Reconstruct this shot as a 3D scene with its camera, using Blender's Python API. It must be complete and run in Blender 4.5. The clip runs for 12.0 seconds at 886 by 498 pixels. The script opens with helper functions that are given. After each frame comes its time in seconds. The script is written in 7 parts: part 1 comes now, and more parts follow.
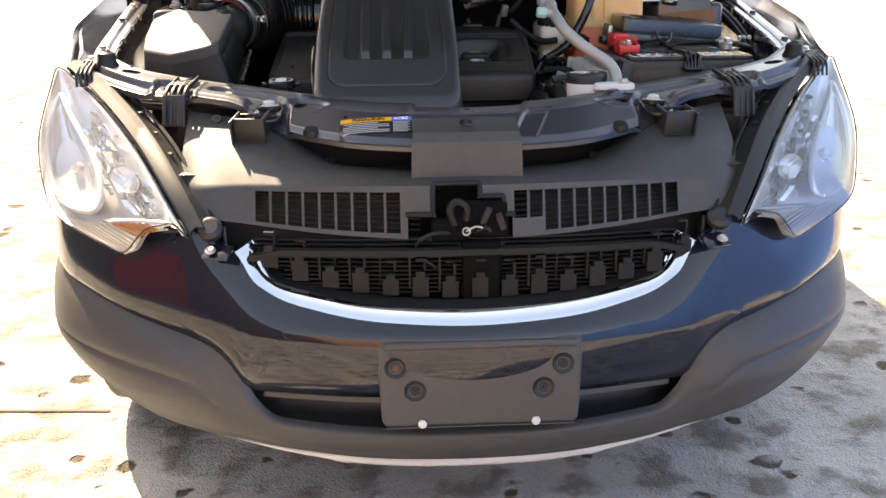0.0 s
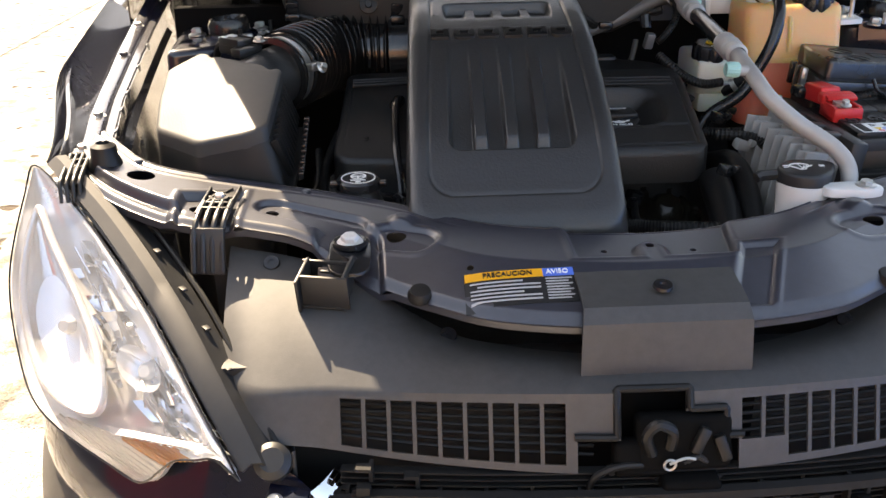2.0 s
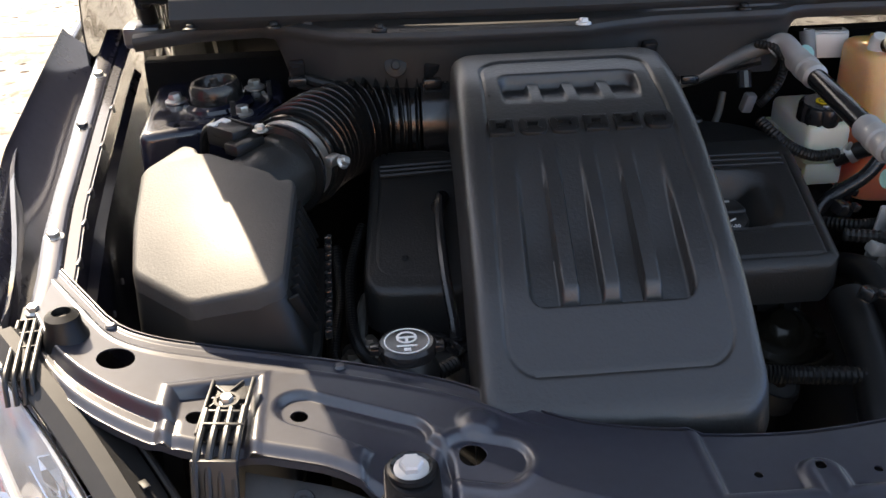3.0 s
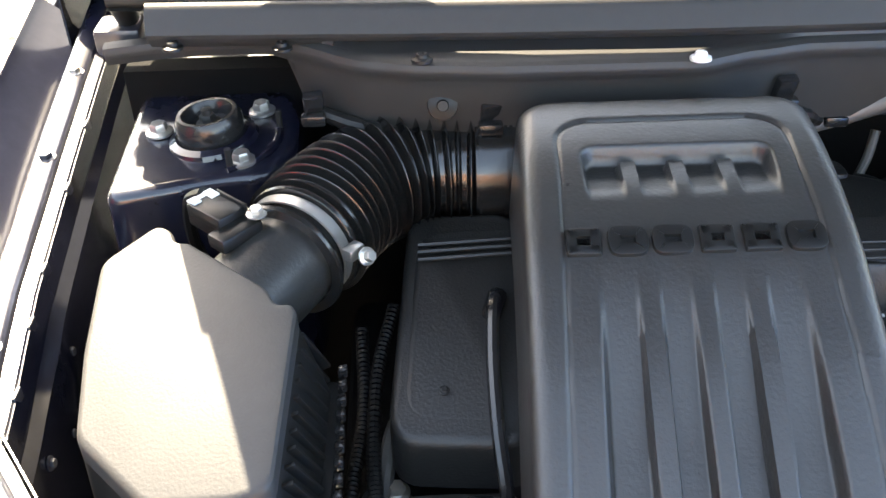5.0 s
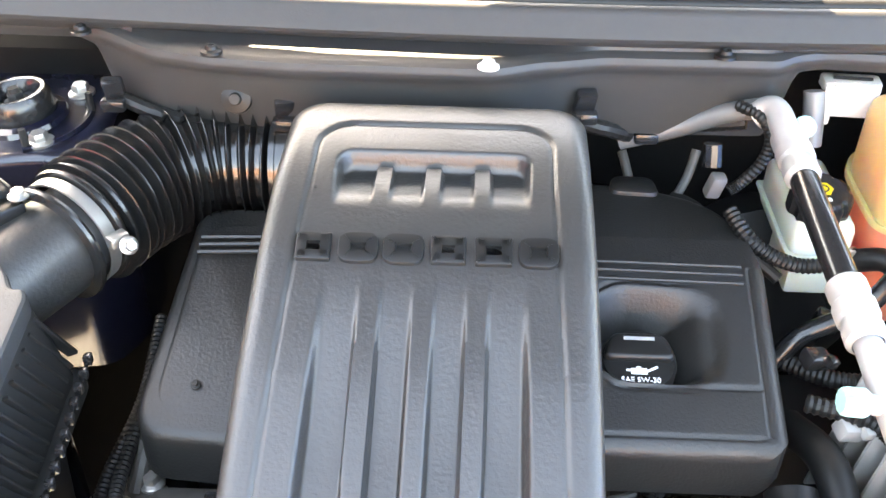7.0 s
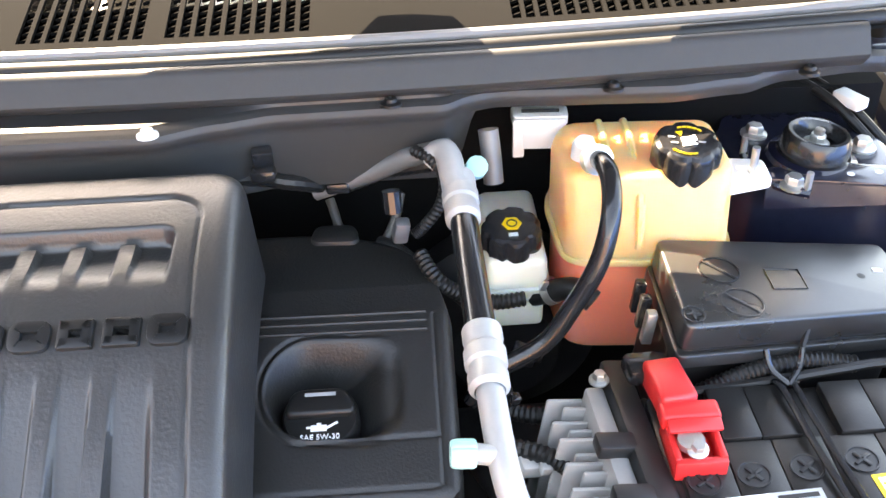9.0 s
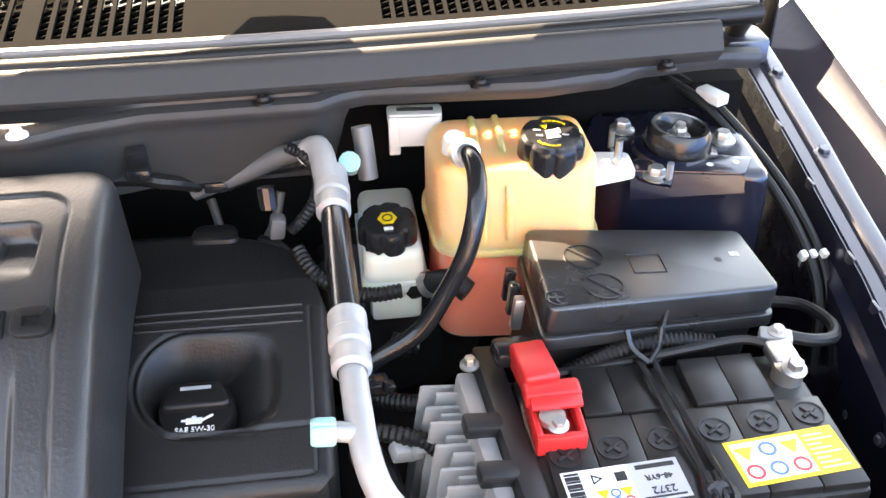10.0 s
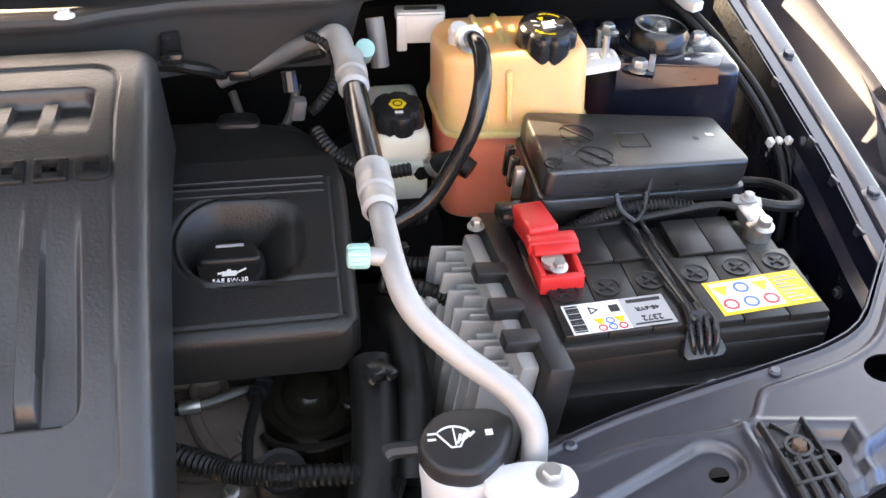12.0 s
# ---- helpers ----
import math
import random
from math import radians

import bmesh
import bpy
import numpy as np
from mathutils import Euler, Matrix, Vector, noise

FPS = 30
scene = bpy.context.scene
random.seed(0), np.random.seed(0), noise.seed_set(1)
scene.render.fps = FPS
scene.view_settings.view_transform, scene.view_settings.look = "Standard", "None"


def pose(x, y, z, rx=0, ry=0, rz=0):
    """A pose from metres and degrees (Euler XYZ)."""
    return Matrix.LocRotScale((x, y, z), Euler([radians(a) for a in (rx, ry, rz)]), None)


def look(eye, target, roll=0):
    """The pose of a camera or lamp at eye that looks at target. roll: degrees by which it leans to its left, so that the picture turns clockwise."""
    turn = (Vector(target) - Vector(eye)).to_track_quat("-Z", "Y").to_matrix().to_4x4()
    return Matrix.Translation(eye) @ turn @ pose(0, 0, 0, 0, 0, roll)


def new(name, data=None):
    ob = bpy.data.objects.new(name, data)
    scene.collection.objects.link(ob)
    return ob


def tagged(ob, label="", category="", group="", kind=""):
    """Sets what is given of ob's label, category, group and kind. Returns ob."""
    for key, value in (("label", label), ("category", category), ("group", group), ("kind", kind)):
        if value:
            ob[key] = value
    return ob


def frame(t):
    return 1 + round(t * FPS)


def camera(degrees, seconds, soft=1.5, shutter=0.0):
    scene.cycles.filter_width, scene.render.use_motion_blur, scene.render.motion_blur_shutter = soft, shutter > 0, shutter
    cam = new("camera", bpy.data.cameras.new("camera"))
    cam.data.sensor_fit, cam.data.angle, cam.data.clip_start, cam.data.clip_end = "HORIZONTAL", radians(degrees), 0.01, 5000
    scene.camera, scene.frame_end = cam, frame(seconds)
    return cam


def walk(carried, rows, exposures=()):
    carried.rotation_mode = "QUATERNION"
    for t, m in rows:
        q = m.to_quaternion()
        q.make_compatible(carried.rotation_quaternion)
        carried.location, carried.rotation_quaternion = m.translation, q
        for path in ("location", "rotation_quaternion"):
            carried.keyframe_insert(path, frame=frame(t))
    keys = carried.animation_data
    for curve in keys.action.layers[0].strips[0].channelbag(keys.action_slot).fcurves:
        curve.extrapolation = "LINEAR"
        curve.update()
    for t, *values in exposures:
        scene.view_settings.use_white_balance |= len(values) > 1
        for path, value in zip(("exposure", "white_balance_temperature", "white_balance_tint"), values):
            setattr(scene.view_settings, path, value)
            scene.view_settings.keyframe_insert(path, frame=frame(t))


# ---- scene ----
cam = camera(48.0, 12.0)
PATH = [
    (0, (-0.133, -1.343, 1.263), (-0.029, 0.55, 0.626), -0.4),
    (0.5, (-0.224, -1.249, 1.3), (-0.016, 0.645, 0.692), -0.1),
    (1, (-0.242, -1.064, 1.332), (-0.052, 0.817, 0.679), -0.9),
    (1.5, (-0.233, -0.869, 1.376), (-0.132, 0.99, 0.644), -0.6),
    (2, (-0.28, -0.668, 1.399), (-0.198, 1.165, 0.601), -1.0),
    (2.5, (-0.337, -0.453, 1.446), (-0.228, 1.361, 0.61), -2.4),
    (3, (-0.358, -0.257, 1.504), (-0.225, 1.505, 0.568), -1.5),
    (3.5, (-0.335, -0.103, 1.538), (-0.26, 1.59, 0.476), -1.0),
    (3.7, (-0.343, -0.052, 1.552), (-0.274, 1.609, 0.44), -0.2),
    (5.3, (-0.313, 0.134, 1.57), (-0.318, 1.739, 0.378), -1.7),
    (5.5, (-0.294, 0.138, 1.569), (-0.304, 1.739, 0.371), -1.2),
    (6, (-0.235, 0.143, 1.568), (-0.261, 1.748, 0.374), -0.1),
    (6.5, (-0.174, 0.141, 1.569), (-0.218, 1.74, 0.368), 1.2),
    (7, (-0.098, 0.137, 1.575), (-0.148, 1.733, 0.37), 0.8),
    (7.2, (-0.076, 0.138, 1.585), (-0.113, 1.733, 0.379), 1.2),
    (8.8, (0.131, 0.163, 1.608), (0.156, 1.757, 0.4), -2.7),
    (9, (0.145, 0.162, 1.606), (0.204, 1.769, 0.417), -2.1),
    (9.5, (0.171, 0.15, 1.603), (0.3, 1.775, 0.444), -1.7),
    (10, (0.196, 0.121, 1.595), (0.394, 1.743, 0.442), -0.6),
    (10.5, (0.221, 0.096, 1.578), (0.474, 1.696, 0.405), -0.6),
    (11, (0.228, 0.053, 1.556), (0.49, 1.634, 0.361), -0.8),
    (11.5, (0.205, 0.015, 1.543), (0.452, 1.587, 0.332), -0.6),
    (12, (0.13, -0.021, 1.561), (0.401, 1.575, 0.387), 0.9),
]
walk(cam, [(t, look(eye, target, roll)) for t, eye, target, roll in PATH],
     ((0, 2.2, 10300, 14), (2.5, 2.1, 9800, 14), (3, 2.0, 8900, 13), (3.5, 2.45, 8700, 12), (5.5, 3.82, 9500, 9), (7, 4.76, 10300, 11), (9, 4.05, 10000, 14), (10.5, 3.75, 10600, 16), (12, 3.4, 11000, 17)))

# ---- world, sun, exposure ----
SUN_FROM = Vector((-0.475, 0.78, 1.0)).normalized()
world = bpy.data.worlds.new("world")
scene.world = world
world.use_nodes = True
_wn = world.node_tree.nodes
_sky = _wn.new("ShaderNodeTexSky")
_sky.sky_type = "NISHITA"
_sky.sun_disc = False
_sky.sun_elevation = math.asin(SUN_FROM.z)
_sky.sun_rotation = math.atan2(SUN_FROM.x, SUN_FROM.y)
world.node_tree.links.new(_sky.outputs[0], _wn["Background"].inputs[0])
_wn["Background"].inputs[1].default_value = 0.148
sun_data = bpy.data.lights.new("sun", "SUN")
sun_data.energy = 3.9
sun_data.angle = radians(0.5)
sun_data.color = (1.0, 0.975, 0.935)
sun = new("sun", sun_data)
sun.matrix_world = look(SUN_FROM * 20, (0, 0, 0))

GROUND = 0.08


# ---- mesh helpers ----
def part(name, bm, material, parent=None, label="", angle=32, flip=False):
    """One bmesh as one mesh object under a thing or a part; its points are in world metres."""
    bmesh.ops.remove_doubles(bm, verts=bm.verts, dist=1e-5)
    if not flip:
        bmesh.ops.recalc_face_normals(bm, faces=bm.faces)
    me = bpy.data.meshes.new(name)
    bm.to_mesh(me)
    bm.free()
    me.materials.append(material)
    me.shade_smooth()
    me.set_sharp_from_angle(angle=radians(angle))
    ob = new(name, me)
    if parent is not None:
        ob.parent = parent
        if parent.type == "EMPTY":
            ob.matrix_parent_inverse = Matrix.Translation(parent.location).inverted()
    if label:
        ob["label"] = label
    return ob


def thing(name, at, label, category, group="", kind=""):
    ob = new(name)
    ob.location = at
    ob.empty_display_size = 0.05
    return tagged(ob, label, category, group, kind)


def add(bm, other):
    me = bpy.data.meshes.new("tmp")
    other.to_mesh(me)
    other.free()
    bm.from_mesh(me)
    bpy.data.meshes.remove(me)
    return bm


def moved(bm, m):
    bmesh.ops.transform(bm, matrix=m, verts=bm.verts)
    return bm


def warped(bm, f):
    for v in bm.verts:
        v.co = f(v.co)
    return bm


def bevelled(bm, r, seg=2, angle=30):
    if r > 0:
        es = [e for e in bm.edges if len(e.link_faces) == 2 and e.calc_face_angle() > radians(angle)]
        bmesh.ops.bevel(bm, geom=es, offset=r, segments=seg, profile=0.5, affect="EDGES", clamp_overlap=True)
    return bm


def box(x0, x1, y0, y1, z0, z1, r=0.003, seg=2):
    bm = bmesh.new()
    bmesh.ops.create_cube(bm, size=1)
    moved(bm, Matrix.Translation(((x0 + x1) / 2, (y0 + y1) / 2, (z0 + z1) / 2)) @ Matrix.Diagonal((abs(x1 - x0), abs(y1 - y0), abs(z1 - z0), 1)))
    return bevelled(bm, r, seg)


def cbox(c, size, r=0.003, rot=(0, 0, 0), seg=2):
    """A rounded box about its centre, turned by degrees."""
    sx, sy, sz = size
    return moved(box(-sx / 2, sx / 2, -sy / 2, sy / 2, -sz / 2, sz / 2, r, seg), pose(*c, *rot))


def rounded(poly, r, n=5):
    """A polygon with rounded corners."""
    out = []
    k = len(poly)
    for i in range(k):
        p, a, b = Vector(poly[i]).to_2d(), Vector(poly[i - 1]).to_2d(), Vector(poly[(i + 1) % k]).to_2d()
        da, db = (a - p), (b - p)
        q = min(r, da.length * 0.45, db.length * 0.45)
        s, e = p + da.normalized() * q, p + db.normalized() * q
        for j in range(n + 1):
            t = j / n
            out.append(tuple(s * (1 - t) ** 2 + p * 2 * t * (1 - t) + e * t ** 2))
    return out


def prism(poly, z0, z1, r=0.003, seg=2):
    """A flat outline drawn up from z0 to z1, its rim bevelled."""
    bm = bmesh.new()
    bot = [bm.verts.new((x, y, z0)) for x, y in poly]
    top = [bm.verts.new((x, y, z1)) for x, y in poly]
    n = len(poly)
    bm.faces.new(top)
    bm.faces.new(bot[::-1])
    for i in range(n):
        bm.faces.new((bot[i], bot[(i + 1) % n], top[(i + 1) % n], top[i]))
    bm.normal_update()
    if r > 0:
        es = [e for e in bm.edges if (e.verts[0].co.z > z1 - 1e-6 and e.verts[1].co.z > z1 - 1e-6)]
        bmesh.ops.bevel(bm, geom=es, offset=r, segments=seg, profile=0.5, affect="EDGES", clamp_overlap=True)
    return bm


def grid(nu, nv, f):
    """A sheet of nu by nv quads; f gives a point for u, v from 0 to 1."""
    bm = bmesh.new()
    vs = [[bm.verts.new(f(i / nu, j / nv)) for j in range(nv + 1)] for i in range(nu + 1)]
    for i in range(nu):
        for j in range(nv):
            bm.faces.new((vs[i][j], vs[i + 1][j], vs[i + 1][j + 1], vs[i][j + 1]))
    return bm


def thick(bm, t):
    bmesh.ops.recalc_face_normals(bm, faces=bm.faces)
    bmesh.ops.solidify(bm, geom=bm.faces[:], thickness=t)
    return bm


def spline(pts, n=8):
    """Points along a smooth line through pts."""
    p = [Vector(q) for q in pts]
    p = [p[0] * 2 - p[1]] + p + [p[-1] * 2 - p[-2]]
    out = []
    for i in range(1, len(p) - 2):
        for j in range(n):
            t = j / n
            a, b, c, d = p[i - 1], p[i], p[i + 1], p[i + 2]
            out.append(0.5 * ((2 * b) + (c - a) * t + (2 * a - 5 * b + 4 * c - d) * t * t + (3 * b - a - 3 * c + d) * t ** 3))
    out.append(p[-2])
    return out


def tube(pts, r, seg=12, n=8, radius=None, smooth=True):
    """A round pipe along pts; radius(s) may vary its width, s from 0 to 1."""
    line = spline(pts, n) if smooth else [Vector(q) for q in pts]
    bm = bmesh.new()
    side = None
    rings = []
    for i, p in enumerate(line):
        d = (line[min(i + 1, len(line) - 1)] - line[max(i - 1, 0)]).normalized()
        if side is None:
            side = d.cross(Vector((0.3, 0.2, 0.93))).normalized()
        side = (side - d * side.dot(d)).normalized()
        up = d.cross(side)
        rr = r * (radius(i / (len(line) - 1)) if radius else 1)
        rings.append([bm.verts.new(p + rr * (math.cos(a) * side + math.sin(a) * up)) for a in [2 * math.pi * k / seg for k in range(seg)]])
    for a, b in zip(rings, rings[1:]):
        for k in range(seg):
            bm.faces.new((a[k], a[(k + 1) % seg], b[(k + 1) % seg], b[k]))
    bm.faces.new(rings[0][::-1])
    bm.faces.new(rings[-1])
    return bm


def corrugated(pts, r, pitch, depth=0.18, seg=10):
    """A ribbed hose along pts."""
    line = spline(pts, 24)
    length = sum((b - a).length for a, b in zip(line, line[1:]))
    ribs = max(4, int(length / pitch))
    return tube(spline(pts, max(4, ribs * 4 // max(1, len(pts) - 1))), r, seg, 1, lambda s: 1 - depth * (0.5 + 0.5 * math.cos(2 * math.pi * ribs * s)), smooth=False)


def lathe(profile, m, seg=24):
    """A round body from (radius, height) pairs, placed by m."""
    bm = bmesh.new()
    rings = []
    for r, z in profile:
        rings.append([bm.verts.new((r * math.cos(2 * math.pi * k / seg), r * math.sin(2 * math.pi * k / seg), z)) for k in range(seg)] if r > 1e-6 else [bm.verts.new((0, 0, z))])
    for a, b in zip(rings, rings[1:]):
        for k in range(seg):
            q = [a[k % len(a)], a[(k + 1) % len(a)], b[(k + 1) % len(b)], b[k % len(b)]]
            q = list(dict.fromkeys(q))
            if len(q) > 2:
                bm.faces.new(q)
    return moved(bm, m)


def facing(at, normal):
    """A pose at a point whose z axis follows normal."""
    return Matrix.Translation(at) @ Vector(normal).to_track_quat("Z", "Y").to_matrix().to_4x4()


def bolt(at, normal=(0, 0, 1), r=0.008, h=0.006, washer=1.5):
    """A flanged hexagon bolt head."""
    m = facing(at, normal)
    bm = lathe([(0, 0), (r * washer, 0), (r * washer, h * 0.25), (r * 1.05, h * 0.45), (0, h * 0.45)], m, 20)
    head = lathe([(r, h * 0.4), (r, h), (r * 0.85, h * 1.2), (0, h * 1.2)], m, 6)
    return add(bm, head)


def knob(at, normal, r, h, lobes=8, dip=0.12, seg=48):
    """A scalloped screw cap."""
    bm = bmesh.new()
    prof = [(0.9, 0.0), (1.0, 0.06 * h / r), (1.0, 0.75), (0.93, 0.93), (0.82, 1.0), (0.6, 0.985), (0.0, 0.985)]
    rings = []
    for q, z in prof:
        if q == 0:
            rings.append([bm.verts.new((0, 0, z * h))])
            continue
        ring = []
        for k in range(seg):
            a = 2 * math.pi * k / seg
            c = max(0.0, math.cos(lobes * a)) ** 3
            rr = q * r * (1 - dip * c * (1 if q > 0.7 else 0))
            ring.append(bm.verts.new((rr * math.cos(a), rr * math.sin(a), z * h)))
        rings.append(ring)
    for a, b in zip(rings, rings[1:]):
        for k in range(seg):
            q = list(dict.fromkeys([a[k % len(a)], a[(k + 1) % len(a)], b[(k + 1) % len(b)], b[k % len(b)]]))
            if len(q) > 2:
                bm.faces.new(q)
    return moved(bm, facing(at, normal))


def letters(text, size, m, depth=0.0006):
    """Words as a flat mesh with the built-in font, centred on m."""
    cu = bpy.data.curves.new("words", "FONT")
    cu.body, cu.size, cu.extrude = text, size, depth
    cu.align_x, cu.align_y = "CENTER", "CENTER"
    ob = bpy.data.objects.new("words", cu)
    scene.collection.objects.link(ob)
    me = bpy.data.meshes.new_from_object(ob)
    bm = bmesh.new()
    bm.from_mesh(me)
    bpy.data.objects.remove(ob)
    bpy.data.curves.remove(cu)
    bpy.data.meshes.remove(me)
    return moved(bm, m)


def curve_at(table, x):
    """A smooth value from a short table of (x, value), mirrored about x = 0."""
    xs = [a for a, _ in table]
    ys = [b for _, b in table]
    x = min(max(abs(x), xs[0]), xs[-1])
    for i in range(len(xs) - 1):
        if x <= xs[i + 1]:
            t = (x - xs[i]) / (xs[i + 1] - xs[i])
            y0, y1 = ys[i], ys[i + 1]
            m0 = 0 if i == 0 else (ys[i + 1] - ys[i - 1]) / (xs[i + 1] - xs[i - 1])
            m1 = (ys[i + 2] - ys[i]) / (xs[i + 2] - xs[i]) if i + 2 < len(xs) else (y1 - y0) / (xs[i + 1] - xs[i])
            h = xs[i + 1] - xs[i]
            return (2 * t ** 3 - 3 * t * t + 1) * y0 + (t ** 3 - 2 * t * t + t) * h * m0 + (3 * t * t - 2 * t ** 3) * y1 + (t ** 3 - t * t) * h * m1
    return ys[-1]


def ease(a, b, x):
    t = min(1.0, max(0.0, (x - a) / (b - a)))
    return t * t * (3 - 2 * t)


# ---- materials ----
def material(name, color, rough=0.5, metal=0.0, vary=0.15, scale=12.0, bump=0.0, bump_scale=400.0, coat=0.0, rough_vary=0.1, dust=0.0, trans=0.0, sss=0.0, ior=1.5, dust_color=(0.32, 0.27, 0.21), spec=0.5, coat_rough=0.04, coat_ior=1.5):
    m = bpy.data.materials.new(name)
    m.use_nodes = True
    nt = m.node_tree
    n, l = nt.nodes, nt.links
    b = n["Principled BSDF"]
    tc = n.new("ShaderNodeTexCoord")
    no = n.new("ShaderNodeTexNoise")
    no.inputs["Scale"].default_value = scale
    no.inputs["Detail"].default_value = 6
    no.inputs["Roughness"].default_value = 0.6
    l.new(tc.outputs["Object"], no.inputs["Vector"])
    mix = n.new("ShaderNodeMix")
    mix.data_type = "RGBA"
    mix.inputs[6].default_value = (*[c * (1 - vary) for c in color], 1)
    mix.inputs[7].default_value = (*[min(1, c * (1 + vary)) for c in color], 1)
    l.new(no.outputs[0], mix.inputs[0])
    out = mix.outputs[2]
    if dust > 0:
        n2 = n.new("ShaderNodeTexNoise")
        n2.inputs["Scale"].default_value = 70
        n2.inputs["Detail"].default_value = 10
        n2.inputs["Roughness"].default_value = 0.7
        l.new(tc.outputs["Object"], n2.inputs["Vector"])
        ramp = n.new("ShaderNodeMapRange")
        ramp.inputs[1].default_value, ramp.inputs[2].default_value = 0.30, 0.90
        ramp.inputs[3].default_value, ramp.inputs[4].default_value = 0, dust * 0.4
        l.new(n2.outputs[0], ramp.inputs[0])
        dm = n.new("ShaderNodeMix")
        dm.data_type = "RGBA"
        dm.inputs[7].default_value = (*dust_color, 1)
        l.new(ramp.outputs[0], dm.inputs[0])
        l.new(out, dm.inputs[6])
        out = dm.outputs[2]
    l.new(out, b.inputs["Base Color"])
    rr = n.new("ShaderNodeMapRange")
    rr.inputs[3].default_value, rr.inputs[4].default_value = max(0.02, rough - rough_vary), min(1, rough + rough_vary)
    l.new(no.outputs[0], rr.inputs[0])
    l.new(rr.outputs[0], b.inputs["Roughness"])
    b.inputs["Metallic"].default_value = metal
    b.inputs["Coat Weight"].default_value = coat
    b.inputs["Coat Roughness"].default_value = coat_rough
    b.inputs["Coat IOR"].default_value = coat_ior
    b.inputs["Transmission Weight"].default_value = trans
    b.inputs["Specular IOR Level"].default_value = spec
    b.inputs["IOR"].default_value = ior
    if sss > 0:
        b.inputs["Subsurface Weight"].default_value = sss
        b.inputs["Subsurface Radius"].default_value = (0.06, 0.03, 0.012)
        b.inputs["Subsurface Scale"].default_value = 0.5
    if bump > 0:
        bn = n.new("ShaderNodeTexNoise")
        bn.inputs["Scale"].default_value = bump_scale
        bn.inputs["Detail"].default_value = 3
        l.new(tc.outputs["Object"], bn.inputs["Vector"])
        bu = n.new("ShaderNodeBump")
        bu.inputs["Strength"].default_value = bump
        bu.inputs["Distance"].default_value = 0.00025
        l.new(bn.outputs[0], bu.inputs["Height"])
        l.new(bu.outputs[0], b.inputs["Normal"])
    return m


PAINT = material("blue_black_paint", (0.0035, 0.0050, 0.0140), 0.40, 0.0, 0.2, 8, coat=1.0, rough_vary=0.05, spec=0.1, coat_rough=0.02, coat_ior=1.54)
PAINT_IN = material("inner_blue_black_paint", (0.015, 0.016, 0.025), 0.55, 0.0, 0.15, 10, coat=1.0, coat_rough=0.34, coat_ior=1.78, rough_vary=0.04, dust=0.20, spec=0.12, dust_color=(0.20, 0.22, 0.28))
WING_PAINT = material("glossy_inner_wing_paint", (0.0045, 0.0060, 0.0150), 0.45, 0.0, 0.2, 9, bump=0.5, bump_scale=35, coat=1.0, coat_rough=0.13, coat_ior=1.6, rough_vary=0.05, dust=0.10, spec=0.12, dust_color=(0.20, 0.21, 0.27))
PLASTIC = material("grained_black_plastic", (0.014, 0.014, 0.0145), 0.45, 0, 0.2, 9, bump=0.35, bump_scale=900, dust=0.06, dust_color=(0.28, 0.27, 0.25))
COVER = material("satin_black_plastic", (0.020, 0.0195, 0.019), 0.46, 0, 0.15, 7, bump=2.2, bump_scale=260, coat=0.3, coat_rough=0.24, dust=0.05, spec=0.6, dust_color=(0.28, 0.27, 0.25))
CLADDING = material("weathered_grey_black_plastic", (0.050, 0.049, 0.048), 0.50, 0, 0.2, 6, bump=0.4, bump_scale=700, dust=0.2)
GRILLE = material("dusty_black_grille_plastic", (0.013, 0.013, 0.013), 0.62, 0, 0.25, 14, bump=0.4, bump_scale=500, spec=0.22, dust=0.06)
LOUVRE = material("matt_black_louvre_plastic", (0.0075, 0.0073, 0.0070), 0.95, 0, 0.2, 9, bump=0.3, bump_scale=700, spec=0.02)
SHIELD = material("dusty_black_shield_plastic", (0.022, 0.021, 0.020), 0.58, 0, 0.2, 9, bump=0.4, bump_scale=700, dust=0.22, spec=0.8, dust_color=(0.30, 0.285, 0.265))
CAMCOVER = material("deep_black_cover_plastic", (0.012, 0.012, 0.012), 0.42, 0, 0.2, 9, bump=1.8, bump_scale=380, dust=0.04, spec=0.5)
GLOSSY = material("shiny_black_plastic", (0.013, 0.013, 0.014), 0.2, 0, 0.2, 10, rough_vary=0.08, dust=0.02)
HOSE = material("shiny_black_rubber_hose", (0.010, 0.010, 0.010), 0.20, 0, 0.2, 14, rough_vary=0.05, dust=0.02, spec=0.8)
BADGE = material("semi_gloss_black_badge", (0.010, 0.010, 0.010), 0.38, 0, 0.2, 14, bump=0.2, bump_scale=800, spec=0.4)
RUBBER = material("black_rubber", (0.007, 0.007, 0.007), 0.45, 0, 0.25, 14, bump=0.2, bump_scale=300, dust=0.04, spec=0.35)
FUSE = material("black_fuse_box_plastic", (0.014, 0.014, 0.014), 0.30, 0, 0.2, 14, bump=0.35, bump_scale=900, dust=0.06, spec=0.8)
BATTERY_P = material("dusty_battery_plastic", (0.0105, 0.0100, 0.0097), 0.36, 0, 0.25, 18, bump=0.4, bump_scale=400, dust=0.08, spec=0.42, dust_color=(0.34, 0.32, 0.29))
MAT = material("black_foam_mat", (0.0035, 0.0035, 0.0035), 0.9, 0.0, 0.3, 14, bump=0.4, bump_scale=90, spec=0.15)
DARK = material("grimy_black_metal", (0.009, 0.009, 0.009), 0.6, 0.0, 0.4, 12, bump=0.3, bump_scale=120, dust=0.04)
